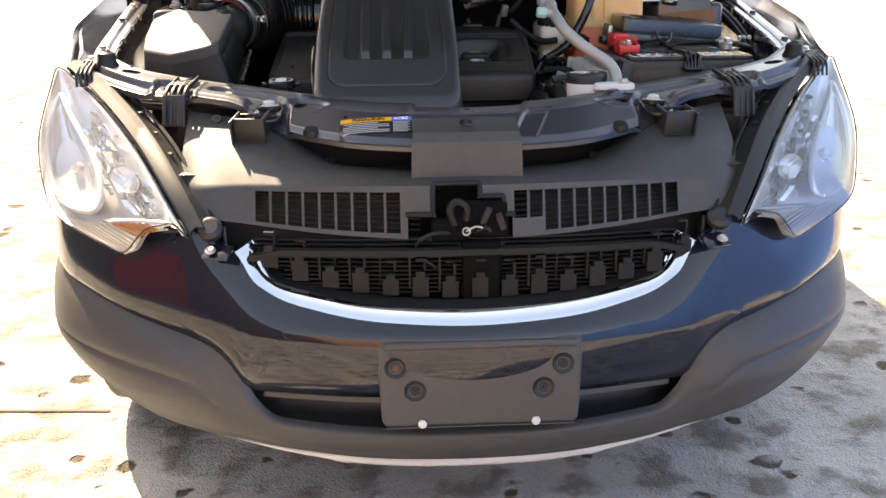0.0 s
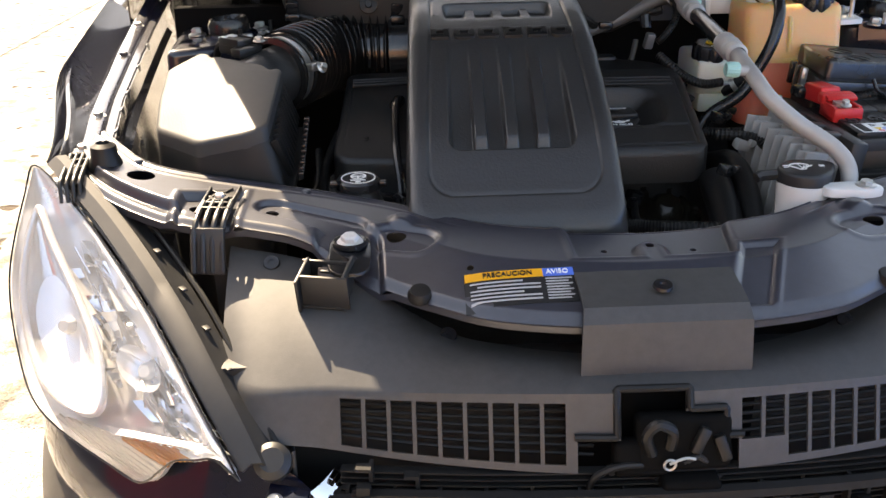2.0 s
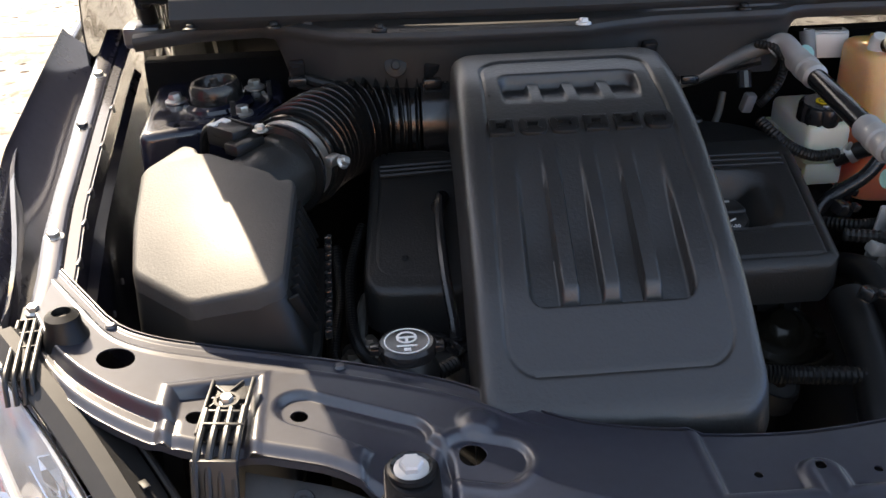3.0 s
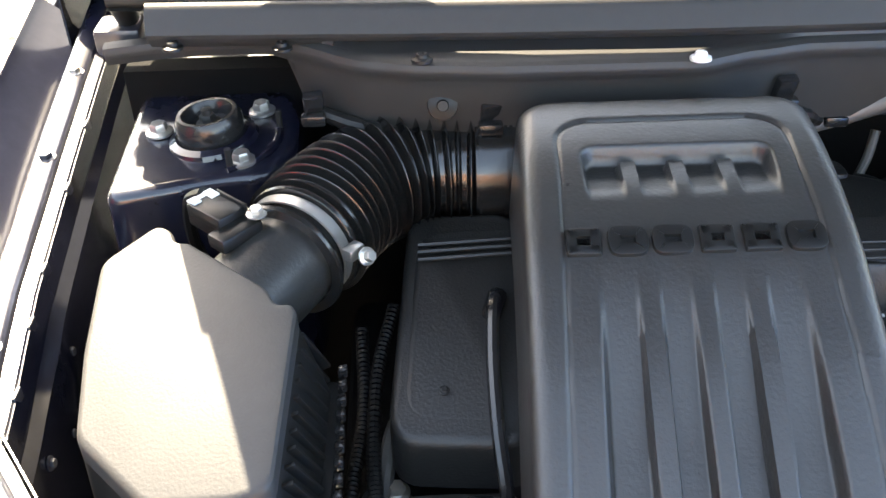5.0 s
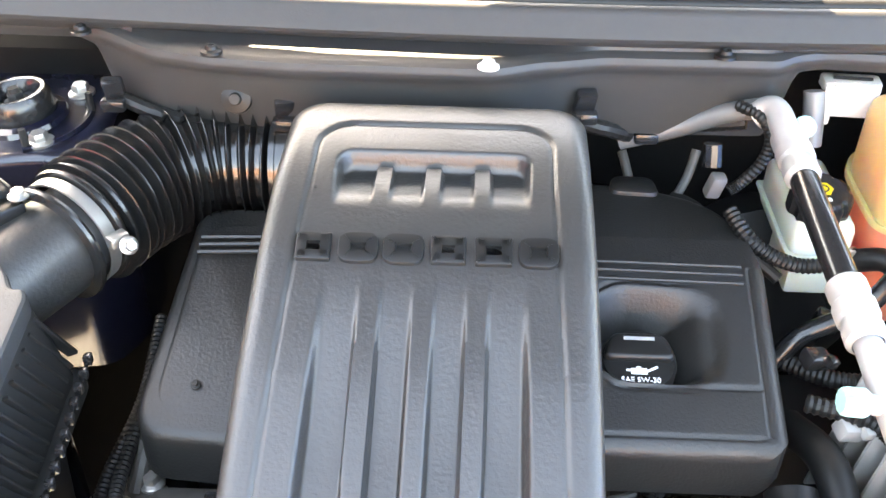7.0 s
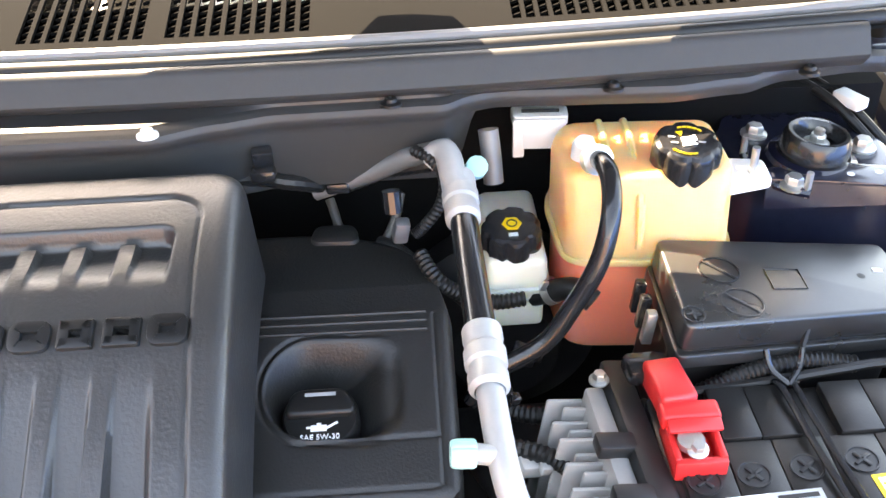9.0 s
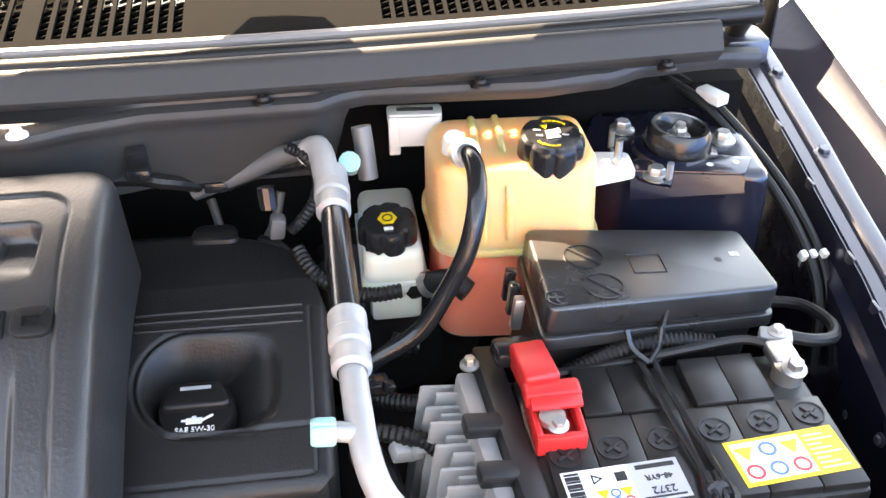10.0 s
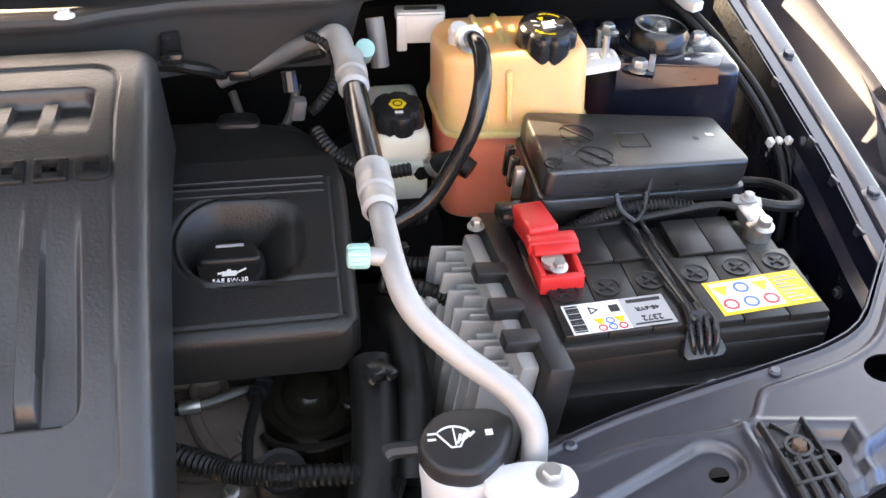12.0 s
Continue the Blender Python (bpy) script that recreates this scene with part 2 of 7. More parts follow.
CHROME = material("polished_chrome", (0.85, 0.86, 0.88), 0.06, 1.0, 0.04, 10, rough_vary=0.03)
MIRROR = material("bright_aluminised_plastic", (0.86, 0.86, 0.87), 0.20, 0.75, 0.06, 20, rough_vary=0.08)
BLACKENED = material("flat_black_plastic", (0.007, 0.007, 0.007), 0.50, 0, 0.2, 10, spec=0.35)
ZINC = material("zinc_plated_steel", (0.55, 0.54, 0.51), 0.38, 0.9, 0.2, 60, rough_vary=0.1, dust=0.1)
ALU = material("dull_aluminium", (0.39, 0.38, 0.36), 0.52, 0.30, 0.18, 40, bump=0.5, bump_scale=250, rough_vary=0.1, dust=0.15)
PIPE = material("dull_grey_pipe", (0.15, 0.148, 0.145), 0.5, 0.4, 0.2, 40, rough_vary=0.1, dust=0.15)
CAST = material("dusty_cast_aluminium", (0.07, 0.065, 0.06), 0.55, 0.3, 0.4, 25, bump=0.6, bump_scale=180, dust=0.25)
SILVER = material("silver_painted_plastic", (0.62, 0.60, 0.57), 0.4, 0.1, 0.1, 10, dust=0.15)
TANK = material("orange_translucent_plastic", (1.0, 0.48, 0.21), 0.35, 0, 0.10, 9, sss=1.0)
COOLANT = material("orange_coolant", (0.93, 0.23, 0.13), 0.35, 0, 0.1, 9, sss=0.8)
MILKY = material("milky_white_plastic", (0.62, 0.60, 0.50), 0.4, 0, 0.1, 12, sss=0.4, dust=0.15)
WHITE = material("white_plastic", (0.72, 0.71, 0.68), 0.45, 0, 0.06, 12, dust=0.15)
RED = material("red_plastic", (0.70, 0.03, 0.03), 0.32, 0, 0.1, 12)
MINT = material("mint_plastic_cap", (0.27, 0.52, 0.47), 0.35, 0, 0.08, 12)
YELLOW = material("yellow_print", (0.85, 0.55, 0.02), 0.45, 0, 0.05, 12)
ORANGE_P = material("orange_print", (0.85, 0.38, 0.02), 0.45, 0, 0.05, 12)
BLUE_P = material("blue_print", (0.05, 0.16, 0.62), 0.45, 0, 0.05, 12)
BLACK_P = material("black_print", (0.012, 0.012, 0.012), 0.5, 0, 0.05, 12)
GREY_P = material("grey_print", (0.40, 0.40, 0.40), 0.5, 0, 0.1, 40)
WHITE_P = material("white_print", (0.82, 0.82, 0.80), 0.45, 0, 0.04, 12)
LAMPSILVER = material("pale_silvered_housing", (0.88, 0.88, 0.89), 0.25, 0.65, 0.05, 20, rough_vary=0.08)
SIGNAL = material("ribbed_grey_reflector", (0.46, 0.45, 0.44), 0.35, 0.4, 0.15, 40)
AMBER = material("amber_lens", (0.75, 0.30, 0.06), 0.15, 0, 0.1, 20, trans=0.5)
FOIL = material("dull_grey_cowl_plastic", (0.028, 0.0277, 0.0273), 0.50, 0.0, 0.15, 8, bump=0.5, bump_scale=500, dust=0.06, spec=0.35)
# rubber made paler to paint in a glint of sun
EDGE_GLINT = material("pale_rubber_edge_glint", (0.16, 0.155, 0.15), 0.4, 0, 0.2, 20)
SLOT_SHADE = material("slot_shade_black", (0.004, 0.004, 0.004), 0.95, 0, 0.2, 10, spec=0.0)
FELT = material("grey_felt", (0.032, 0.032, 0.0335), 0.9, 0, 0.25, 30, bump=0.6, bump_scale=300, spec=0.1)
CASTING = material("brown_stained_casting", (0.13, 0.10, 0.082), 0.6, 0.2, 0.45, 30, bump=1.0, bump_scale=160, dust=0.2)
RUSTY = material("rusty_steel", (0.13, 0.080, 0.052), 0.65, 0.4, 0.4, 60)


def glass_material(name, tint, rough, haze=0.1):
    """Clear plastic: mostly see-through, with a gloss."""
    m = bpy.data.materials.new(name)
    m.use_nodes = True
    n, l = m.node_tree.nodes, m.node_tree.links
    n.remove(n["Principled BSDF"])
    t, g, f, mx = n.new("ShaderNodeBsdfTransparent"), n.new("ShaderNodeBsdfGlossy"), n.new("ShaderNodeFresnel"), n.new("ShaderNodeMixShader")
    t.inputs[0].default_value = (*tint, 1)
    g.inputs["Roughness"].default_value = rough
    f.inputs[0].default_value = 1.5
    l.new(f.outputs[0], mx.inputs[0])
    l.new(t.outputs[0], mx.inputs[1])
    l.new(g.outputs[0], mx.inputs[2])
    d = n.new("ShaderNodeBsdfDiffuse")
    d.inputs[0].default_value = (0.8, 0.78, 0.74, 1)
    m2 = n.new("ShaderNodeMixShader")
    m2.inputs[0].default_value = haze
    l.new(mx.outputs[0], m2.inputs[1])
    l.new(d.outputs[0], m2.inputs[2])
    l.new(m2.outputs[0], n["Material Output"].inputs[0])
    return m


LENS = glass_material("clear_lamp_lens", (0.96, 0.97, 1.0), 0.03, 0.075)
WINDSCREEN = glass_material("windscreen_glass", (0.5, 0.55, 0.52), 0.02, 0.02)


def ground_material():
    m = bpy.data.materials.new("worn_pale_concrete")
    m.use_nodes = True
    nt = m.node_tree
    n, l = nt.nodes, nt.links
    b = n["Principled BSDF"]
    tc = n.new("ShaderNodeTexCoord")

    def tex(kind, scale, detail=6):
        t = n.new(kind)
        t.inputs["Scale"].default_value = scale
        if kind == "ShaderNodeTexNoise":
            t.inputs["Detail"].default_value = detail
        l.new(tc.outputs["Object"], t.inputs["Vector"])
        return t

    def remap(src, a, b2, c=0.0, d=1.0):
        r = n.new("ShaderNodeMapRange")
        for i, v in enumerate((a, b2, c, d)):
            r.inputs[i + 1].default_value = v
        l.new(src, r.inputs[0])
        return r.outputs[0]

    def mixed(fac, a, b2):
        x = n.new("ShaderNodeMix")
        x.data_type = "RGBA"
        l.new(fac, x.inputs[0])
        for i, v in ((6, a), (7, b2)):
            if isinstance(v, tuple):
                x.inputs[i].default_value = (*v, 1)
            else:
                l.new(v, x.inputs[i])
        return x.outputs[2]

    big = tex("ShaderNodeTexNoise", 1.3, 8)
    mid = tex("ShaderNodeTexNoise", 9, 10)
    fine = tex("ShaderNodeTexNoise", 160, 4)
    col = mixed(remap(big.outputs[0], 0.38, 0.62), (0.53, 0.495, 0.45), (0.72, 0.675, 0.60))
    col = mixed(remap(mid.outputs[0], 0.50, 0.62, 0, 0.85), col, (0.24, 0.20, 0.155))
    spots = tex("ShaderNodeTexVoronoi", 9.0)
    wob = n.new("ShaderNodeMath")
    wob.operation = "ADD"
    l.new(spots.outputs["Distance"], wob.inputs[0])
    l.new(remap(mid.outputs[0], 0.3, 0.7, -0.30, 0.30), wob.inputs[1])
    keep = tex("ShaderNodeTexNoise", 3.1, 2)
    pit = n.new("ShaderNodeMath")
    pit.operation = "MULTIPLY"
    l.new(remap(wob.outputs[0], 0.08, 0.16, 1, 0), pit.inputs[0])
    l.new(remap(keep.outputs[0], 0.44, 0.5), pit.inputs[1])
    col = mixed(pit.outputs[0], col, (0.10, 0.072, 0.048))
    l.new(col, b.inputs["Base Color"])
    b.inputs["Roughness"].default_value = 0.85
    h = n.new("ShaderNodeMath")
    h.operation = "MULTIPLY_ADD"
    l.new(mid.outputs[0], h.inputs[0])
    h.inputs[1].default_value = 5.0
    l.new(fine.outputs[0], h.inputs[2])
    h2 = n.new("ShaderNodeMath")
    h2.operation = "MULTIPLY_ADD"
    l.new(pit.outputs[0], h2.inputs[0])
    h2.inputs[1].default_value = -1.5
    l.new(h.outputs[0], h2.inputs[2])
    bu = n.new("ShaderNodeBump")
    bu.inputs["Strength"].default_value = 1.0
    bu.inputs["Distance"].default_value = 0.02
    l.new(h2.outputs[0], bu.inputs["Height"])
    l.new(bu.outputs[0], b.inputs["Normal"])
    return m


CONCRETE = ground_material()
JOINT = material("dirt_filled_joint", (0.12, 0.10, 0.08), 0.9, 0, 0.3, 20)

# ---- ground ----
_g = grid(40, 40, lambda u, v: Vector(((u - 0.5) * 120, (v - 0.5) * 120, GROUND)))
WALL = material("grey_rendered_wall", (0.16, 0.145, 0.13), 0.85, 0, 0.2, 2, bump=0.5, bump_scale=60, dust=0.2)
BLUE_WALL = material("blue_painted_wall", (0.09, 0.27, 0.78), 0.8, 0, 0.15, 2, bump=0.5, bump_scale=60)
PINK_WALL = material("salmon_painted_wall", (0.46, 0.26, 0.18), 0.8, 0, 0.15, 2, bump=0.5, bump_scale=60)
# blue wall stands out of view, added for blue reflections on the right
tagged(part("wall_east", box(2.1, 2.3, -9.0, 1.0, GROUND, GROUND + 1.5, 0.02), BLUE_WALL), "blue wall out of view, added for its reflection in paint and lamp", "wall", kind="structure")
# grey wall, also unseen, added to bound light and reflections from the west
tagged(part("wall_west", box(-5.2, -5.0, -9.0, 4.5, GROUND, GROUND + 3.4, 0.02), WALL), "grey wall out of view, added to bound light and reflections", "wall", kind="structure")
# unseen red panel, added so the bumper's left side mirrors red
RED_PANEL = material("red_reflected_panel", (0.62, 0.06, 0.05), 0.45, 0, 0.15, 3, bump=0.3, bump_scale=40)
tagged(part("door_west", box(-4.995, -4.96, -3.1, -0.4, GROUND, GROUND + 2.4, 0.01), RED_PANEL), "red panel out of view, added for its reflection in the paint", "gate", kind="structure")
# unseen salmon wall, added to give the chrome its orange band
tagged(part("wall_south", box(-5.0, 2.3, -9.2, -9.0, GROUND, GROUND + 3.0, 0.02), PINK_WALL), "salmon wall out of view, added for an orange band in the chrome", "wall", kind="structure")
tagged(part("ground", _g, CONCRETE), "worn pale concrete yard with brown pits and stains", "ground", kind="structure")

# slab joints, filled with dirt
for k, (ax, ay, bx, by) in enumerate(((-9.0, 1.55, -0.85, 0.95), (-9.0, 5.4, 9.0, 4.6), (-3.4, -8.0, -2.4, 12.0), (2.6, -8.0, 3.3, 12.0), (-9.0, -2.6, 9.0, -2.9))):
    dx, dy = bx - ax, by - ay
    ln = math.hypot(dx, dy)
    jm = thick(grid(80, 1, lambda u, v: Vector((ax + dx * u - dy / ln * (v - 0.5) * 0.010 + 0.004 * noise.noise(Vector((u * 60, k, v))), ay + dy * u + dx / ln * (v - 0.5) * 0.010 + 0.006 * noise.noise(Vector((u * 50, k + 9, v))), GROUND + 0.0042))), 0.001)
    tagged(part("trim_joint", jm, JOINT), "dirt-filled joint between concrete slabs", "joint", kind="structure")

# ---- the car's shell ----
# plan of the nose: distance back from the foremost point, by distance from the middle
NOSE = [(0.0, 0.118), (0.17, 0.128), (0.30, 0.152), (0.37, 0.170), (0.45, 0.194), (0.57, 0.250), (0.66, 0.320), (0.72, 0.395), (0.76, 0.50), (0.785, 0.62), (0.80, 0.75)]
SKIN_TOP = [(0.0, 0.642), (0.13, 0.647), (0.19, 0.653), (0.256, 0.665), (0.30, 0.676), (0.335, 0.693), (0.352, 0.706), (0.370, 0.736), (0.385, 0.752), (0.41, 0.765), (0.447, 0.775), (0.475, 0.778), (0.510, 0.774), (0.535, 0.758), (0.56, 0.733), (0.60, 0.732), (0.68, 0.752), (0.74, 0.772), (0.77, 0.80), (0.80, 0.83)]
CLAD_TOP = [(0.0, 0.444), (0.17, 0.445), (0.30, 0.454), (0.335, 0.462), (0.358, 0.492), (0.378, 0.530), (0.405, 0.570), (0.437, 0.595), (0.50, 0.613), (0.58, 0.632), (0.66, 0.648), (0.72, 0.656), (0.80, 0.67)]
RIDGE = [(0.0, 0.436), (0.17, 0.437), (0.30, 0.446), (0.345, 0.456), (0.388, 0.478), (0.422, 0.496), (0.450, 0.526), (0.48, 0.543), (0.565, 0.555), (0.686, 0.560), (0.80, 0.575)]
CLAD_LOW = [(0.0, 0.376), (0.155, 0.378), (0.31, 0.390), (0.42, 0.404), (0.52, 0.424), (0.59, 0.455), (0.64, 0.482), (0.69, 0.505), (0.80, 0.54)]


def nose_x(u):
    """Spread the columns evenly along the nose's plan."""
    s = 2 * u - 1
    return math.copysign(0.80 * math.sin(abs(s) * math.pi / 2) ** 0.96, s)


def lean(z):
    """The bumper leans back above and below its belt."""
    return 0.28 * max(0.0, z - 0.62) + 0.25 * max(0.0, 0.50 - z)


car = thing("car", (0, 0.9, GROUND), "dark blue-black car with its hood raised and grille removed", "car")


def skin(u, v):
    x = nose_x(u)
    top, low = curve_at(SKIN_TOP, x), max(curve_at(CLAD_TOP, x) - 0.008, 0.514)
    z = top + (low - top) * v
    puff = 0.012 * math.sin(math.pi * v)
    return Vector((x, curve_at(NOSE, x) + lean(z) - puff + 0.012 * ease(0.85, 1, v), z))


part("bumper_skin", thick(grid(120, 14, skin), -0.004), PAINT, car, "glossy blue-black painted bumper skin")


def cladding(u, v):
    """From the painted skin out over a ledge to the ridge, and down to the lower edge."""
    x = nose_x(u)
    top, low, mid = curve_at(CLAD_TOP, x), curve_at(CLAD_LOW, x), curve_at(RIDGE, x)
    side = ease(0.36, 0.5, abs(x))
    if v < 0.42:
        k = v / 0.42
        z = top + (mid - top) * k
        out = 0.016 - 0.006 * (1 - side) - (0.040 * side + 0.014 * (1 - side)) * (1 - (1 - k) ** 1.7)
    else:
        k = (v - 0.42) / 0.58
        z = mid + (low - mid) * k
        out = 0.016 - 0.006 * (1 - side) - (0.040 * side + 0.014 * (1 - side)) + 0.006 * math.exp(-((k - 0.10) / 0.06) ** 2) * side - 0.006 * math.sin(math.pi * min(1.0, k * 1.3)) + 0.045 * ease(0.86, 1.0, k) + 0.012 * k
    return Vector((x * (1 + 0.012 * side * math.sin(math.pi * v)), curve_at(NOSE, x) + lean(z) + out, z))


part("bumper_cladding", thick(grid(160, 34, cladding), -0.004), CLADDING, car, "weathered grey-black plastic lower bumper")


def skid(u, v):
    x = (2 * u - 1) * 0.425
    top = curve_at(CLAD_LOW, x) + 0.002
    h = 0.031 * (1 - (abs(x) / 0.43) ** 3)
    z = top - h * v - (0.005 if 0.20 < abs(x) < 0.24 else 0.0) * v
    return Vector((x, curve_at(NOSE, x) + 0.014 + lean(z) - 0.010 * math.sin(math.pi * v) + 0.02 * v * v, z))


part("skid_trim", thick(grid(60, 5, skid), -0.004), SILVER, car, "silver-painted skid trim along the bumper's lower edge")


# lower intake behind the plate: a dark recess with two blades
def recess(u, v):
    x = (2 * u - 1) * 0.39
    z = 0.524 - 0.086 * v
    return Vector((x, curve_at(NOSE, x) + 0.012 + 0.06 * math.sin(math.pi * v) ** 0.5 + lean(z), z))


part("lower_intake", grid(40, 8, recess), PLASTIC, car, "dark recessed lower intake")
for zz in (0.504,):
    part("intake_blade", thick(grid(40, 2, lambda u, v: Vector(((2 * u - 1) * 0.345, curve_at(NOSE, (2 * u - 1) * 0.345) + 0.022 + 0.03 * v, zz - 0.004 * v))), 0.009), CLADDING, car)


# chrome bar round the grille's lower edge
def chrome(u, v):
    s = 2 * u - 1
    x = math.copysign(0.379 * abs(s) ** 0.9, s)
    low = curve_at(SKIN_TOP, x) + 0.001
    up = ease(0.30, 0.372, abs(x))
    z = low + (0.0190 - 0.006 * up) * v
    inward = math.copysign(0.026 * up * v, -x)
    return Vector((x + inward, curve_at(NOSE, x) + lean(low) - 0.004 * math.sin(math.pi * v) - 0.010 + 0.024 * v, z))


part("grille_chrome_bar", thick(grid(90, 8, chrome), 0.006), CHROME, car, "curved polished chrome bar", flip=False)


# fenders with their top edge, either side
def fender(side):
    rows = [(0.793, 0.972), (0.796, 0.990), (0.802, 0.998), (0.822, 0.988), (0.848, 0.945), (0.862, 0.86), (0.870, 0.76), (0.872, 0.62), (0.865, 0.50)]

    def f(u, v):
        y = 0.585 + u * 1.35
        i = min(int(v * (len(rows) - 1)), len(rows) - 2)
        t = v * (len(rows) - 1) - i
        x = rows[i][0] * (1 - t) + rows[i + 1][0] * t
        z = rows[i][1] * (1 - t) + rows[i + 1][1] * t
        grow = 0.065 * (u ** 0.8) - 0.075 * (1 - ease(0, 0.35, u))
        rise = 0.10 * u ** 0.9 * (1 - v * 0.7)
        return Vector((side * (x + grow), y + 0.26 * (1 - u) * ease(0.15, 0.6, v), z + rise))
    return thick(grid(40, 24, f), 0.0015)


for s in (-1, 1):
    part("fender", fender(s), PAINT, car, "glossy blue-black painted fender")

# raised hood, hinged at its rear edge, with pressed ribs beneath
HINGE_Y, HINGE_Z, OPEN = 1.002, 1.335, radians(50)


# made-up wave of the rear edge, shaped to cast the cowl's sun strips
HOOD_SHADE_EDGE = [(-0.72, 0.07), (-0.60, 0.095), (-0.52, 0.122), (-0.43, 0.124), (-0.38, 0.100), (-0.30, 0.092), (-0.17, 0.090), (-0.12, 0.106), (0.01, 0.108), (0.04, 0.112), (0.065, 0.150), (0.135, 0.150), (0.165, 0.090), (0.20, 0.070), (0.29, 0.070), (0.34, 0.12), (0.40, 0.13), (0.60, 0.15), (0.72, 0.07)]


def hood_shade_edge(x):
    """How far the rear edge runs back of the hinge line, waved to place its shadow."""
    for (a, va), (b, vb) in zip(HOOD_SHADE_EDGE, HOOD_SHADE_EDGE[1:]):
        if x <= b:
            return va + (vb - va) * ease(a, b, x)
    return HOOD_SHADE_EDGE[-1][1]


def hood_point(x, s, d=0.0):
    """A point of the raised hood: x across, s metres from the hinge line, d below the panel."""
    c, k = math.cos(OPEN), math.sin(OPEN)
    bend = 0.05 * (s / 1.05) ** 2 + 0.03 * (x / 0.76) ** 2 + d
    return Vector((x, HINGE_Y + 0.085 * (x / 0.68) ** 2 * ease(0.0, 0.14, s) + hood_shade_edge(x) * (1 - ease(0.0, 0.14, s)) - s * c + bend * k, HINGE_Z + s * k + bend * c))


def hood_half(s):
    return 0.70 - 0.02 * s - 0.10 * ease(0.75, 1.05, s)


part("hood", thick(grid(40, 40, lambda u, v: hood_point((2 * u - 1) * hood_half(v * 1.05), v * 1.05 - 0.10 * (2 * u - 1) ** 2 * v)), 0.003), PAINT, car, "raised hood, blue-black paint")
part("hood_liner", thick(grid(30, 30, lambda u, v: hood_point((2 * u - 1) * 0.60, 0.08 + v * 0.84, -0.02 - 0.008 * math.sin(u * math.pi * 6) * math.sin(v * math.pi * 4))), 0.006), FELT, car, "grey felt liner under the hood")
for s in (-1, 1):
    part("hood_rib", tube([hood_point(s * 0.64, 0.04, -0.018), hood_point(s * 0.62, 0.5, -0.02), hood_point(s * 0.5, 0.95, -0.02)], 0.018, 8), PAINT_IN, car)
    part("hood_hinge", cbox((s * 0.70, 1.13, 1.315), (0.012, 0.05, 0.11), 0.004, (-18, 0, 0)), PAINT_IN, car)

# ---- engine bay shell ----
bay = car


WING_IN = [(0.55, 0.664), (0.70, 0.678), (0.78, 0.689), (0.837, 0.696), (0.934, 0.703), (1.044, 0.711), (1.19, 0.720), (1.40, 0.730)]
WING_OUT = [(0.55, 0.704), (0.69, 0.718), (0.765, 0.730), (0.869, 0.740), (0.952, 0.746), (1.06, 0.756), (1.19, 0.764), (1.40, 0.775)]


def flange_z(y):
    return 0.985 + 0.113 * (y - 0.62)


def wing_x(table, y):
    for (a, va), (b, vb) in zip(table, table[1:]):
        if y <= b:
            return va + (vb - va) * (y - a) / (b - a)
    return table[-1][1]


def fender_x(y):
    """The fender's inner edge."""
    u = max(0.0, (y - 0.585) / 1.35)
    return 0.795 + 0.065 * u ** 0.8 - 0.060 * (1 - ease(0, 0.30, u))


def apron(side):
    rows = [(0.0, 0.0), (-0.003, -0.030), (-0.012, -0.040), (-0.014, -0.090), (-0.022, -0.185), (-0.032, -0.39), (-0.05, -0.69)]

    def f(u, v):
        y = 0.56 + u * 0.74
        i = min(int(v * (len(rows) - 1)), len(rows) - 2)
        t = v * (len(rows) - 1) - i
        x = wing_x(WING_IN, y) + rows[i][0] * (1 - t) + rows[i + 1][0] * t
        bulge = 0.006 * math.exp(-((y - 0.80) / 0.05) ** 2) * math.exp(-((v - 0.45) / 0.12) ** 2)
        return Vector((side * (x - bulge), y, flange_z(y) + rows[i][1] * (1 - t) + rows[i + 1][1] * t))
    return thick(grid(40, 24, f), 0.002)


def rail(side, first, last):
    """Stepped flange between the inner wing and the fender's edge, from one row of its section to another."""
    def f(u, v):
        y = 0.60 + u * 0.78
        a, b, c = wing_x(WING_IN, y), wing_x(WING_OUT, y), fender_x(y) + 0.004
        rows = [(a, -0.012), (a, -0.002), (a + 0.002, 0.0), (a + 0.012, 0.0005), (a + 0.014, -0.004), (a + 0.0165, -0.0045), (a + 0.019, 0.001), (a + 0.022, 0.0025), (b - 0.006, 0.0025), (b - 0.003, 0.0015), (b, -0.007), (b + 0.003, -0.032), (b + 0.010, -0.040), (b + 0.5 * (c - b), -0.022), (c - 0.006, 0.002), (c, 0.010)][first:last]
        k = v * (len(rows) - 1)
        i = min(int(k + 1e-9), len(rows) - 2)
        t = k - i
        return Vector((side * (rows[i][0] * (1 - t) + rows[i + 1][0] * t), y, flange_z(y) + rows[i][1] * (1 - t) + rows[i + 1][1] * t))
    return thick(grid(50, 2 * (last - first - 1), f), -0.002)


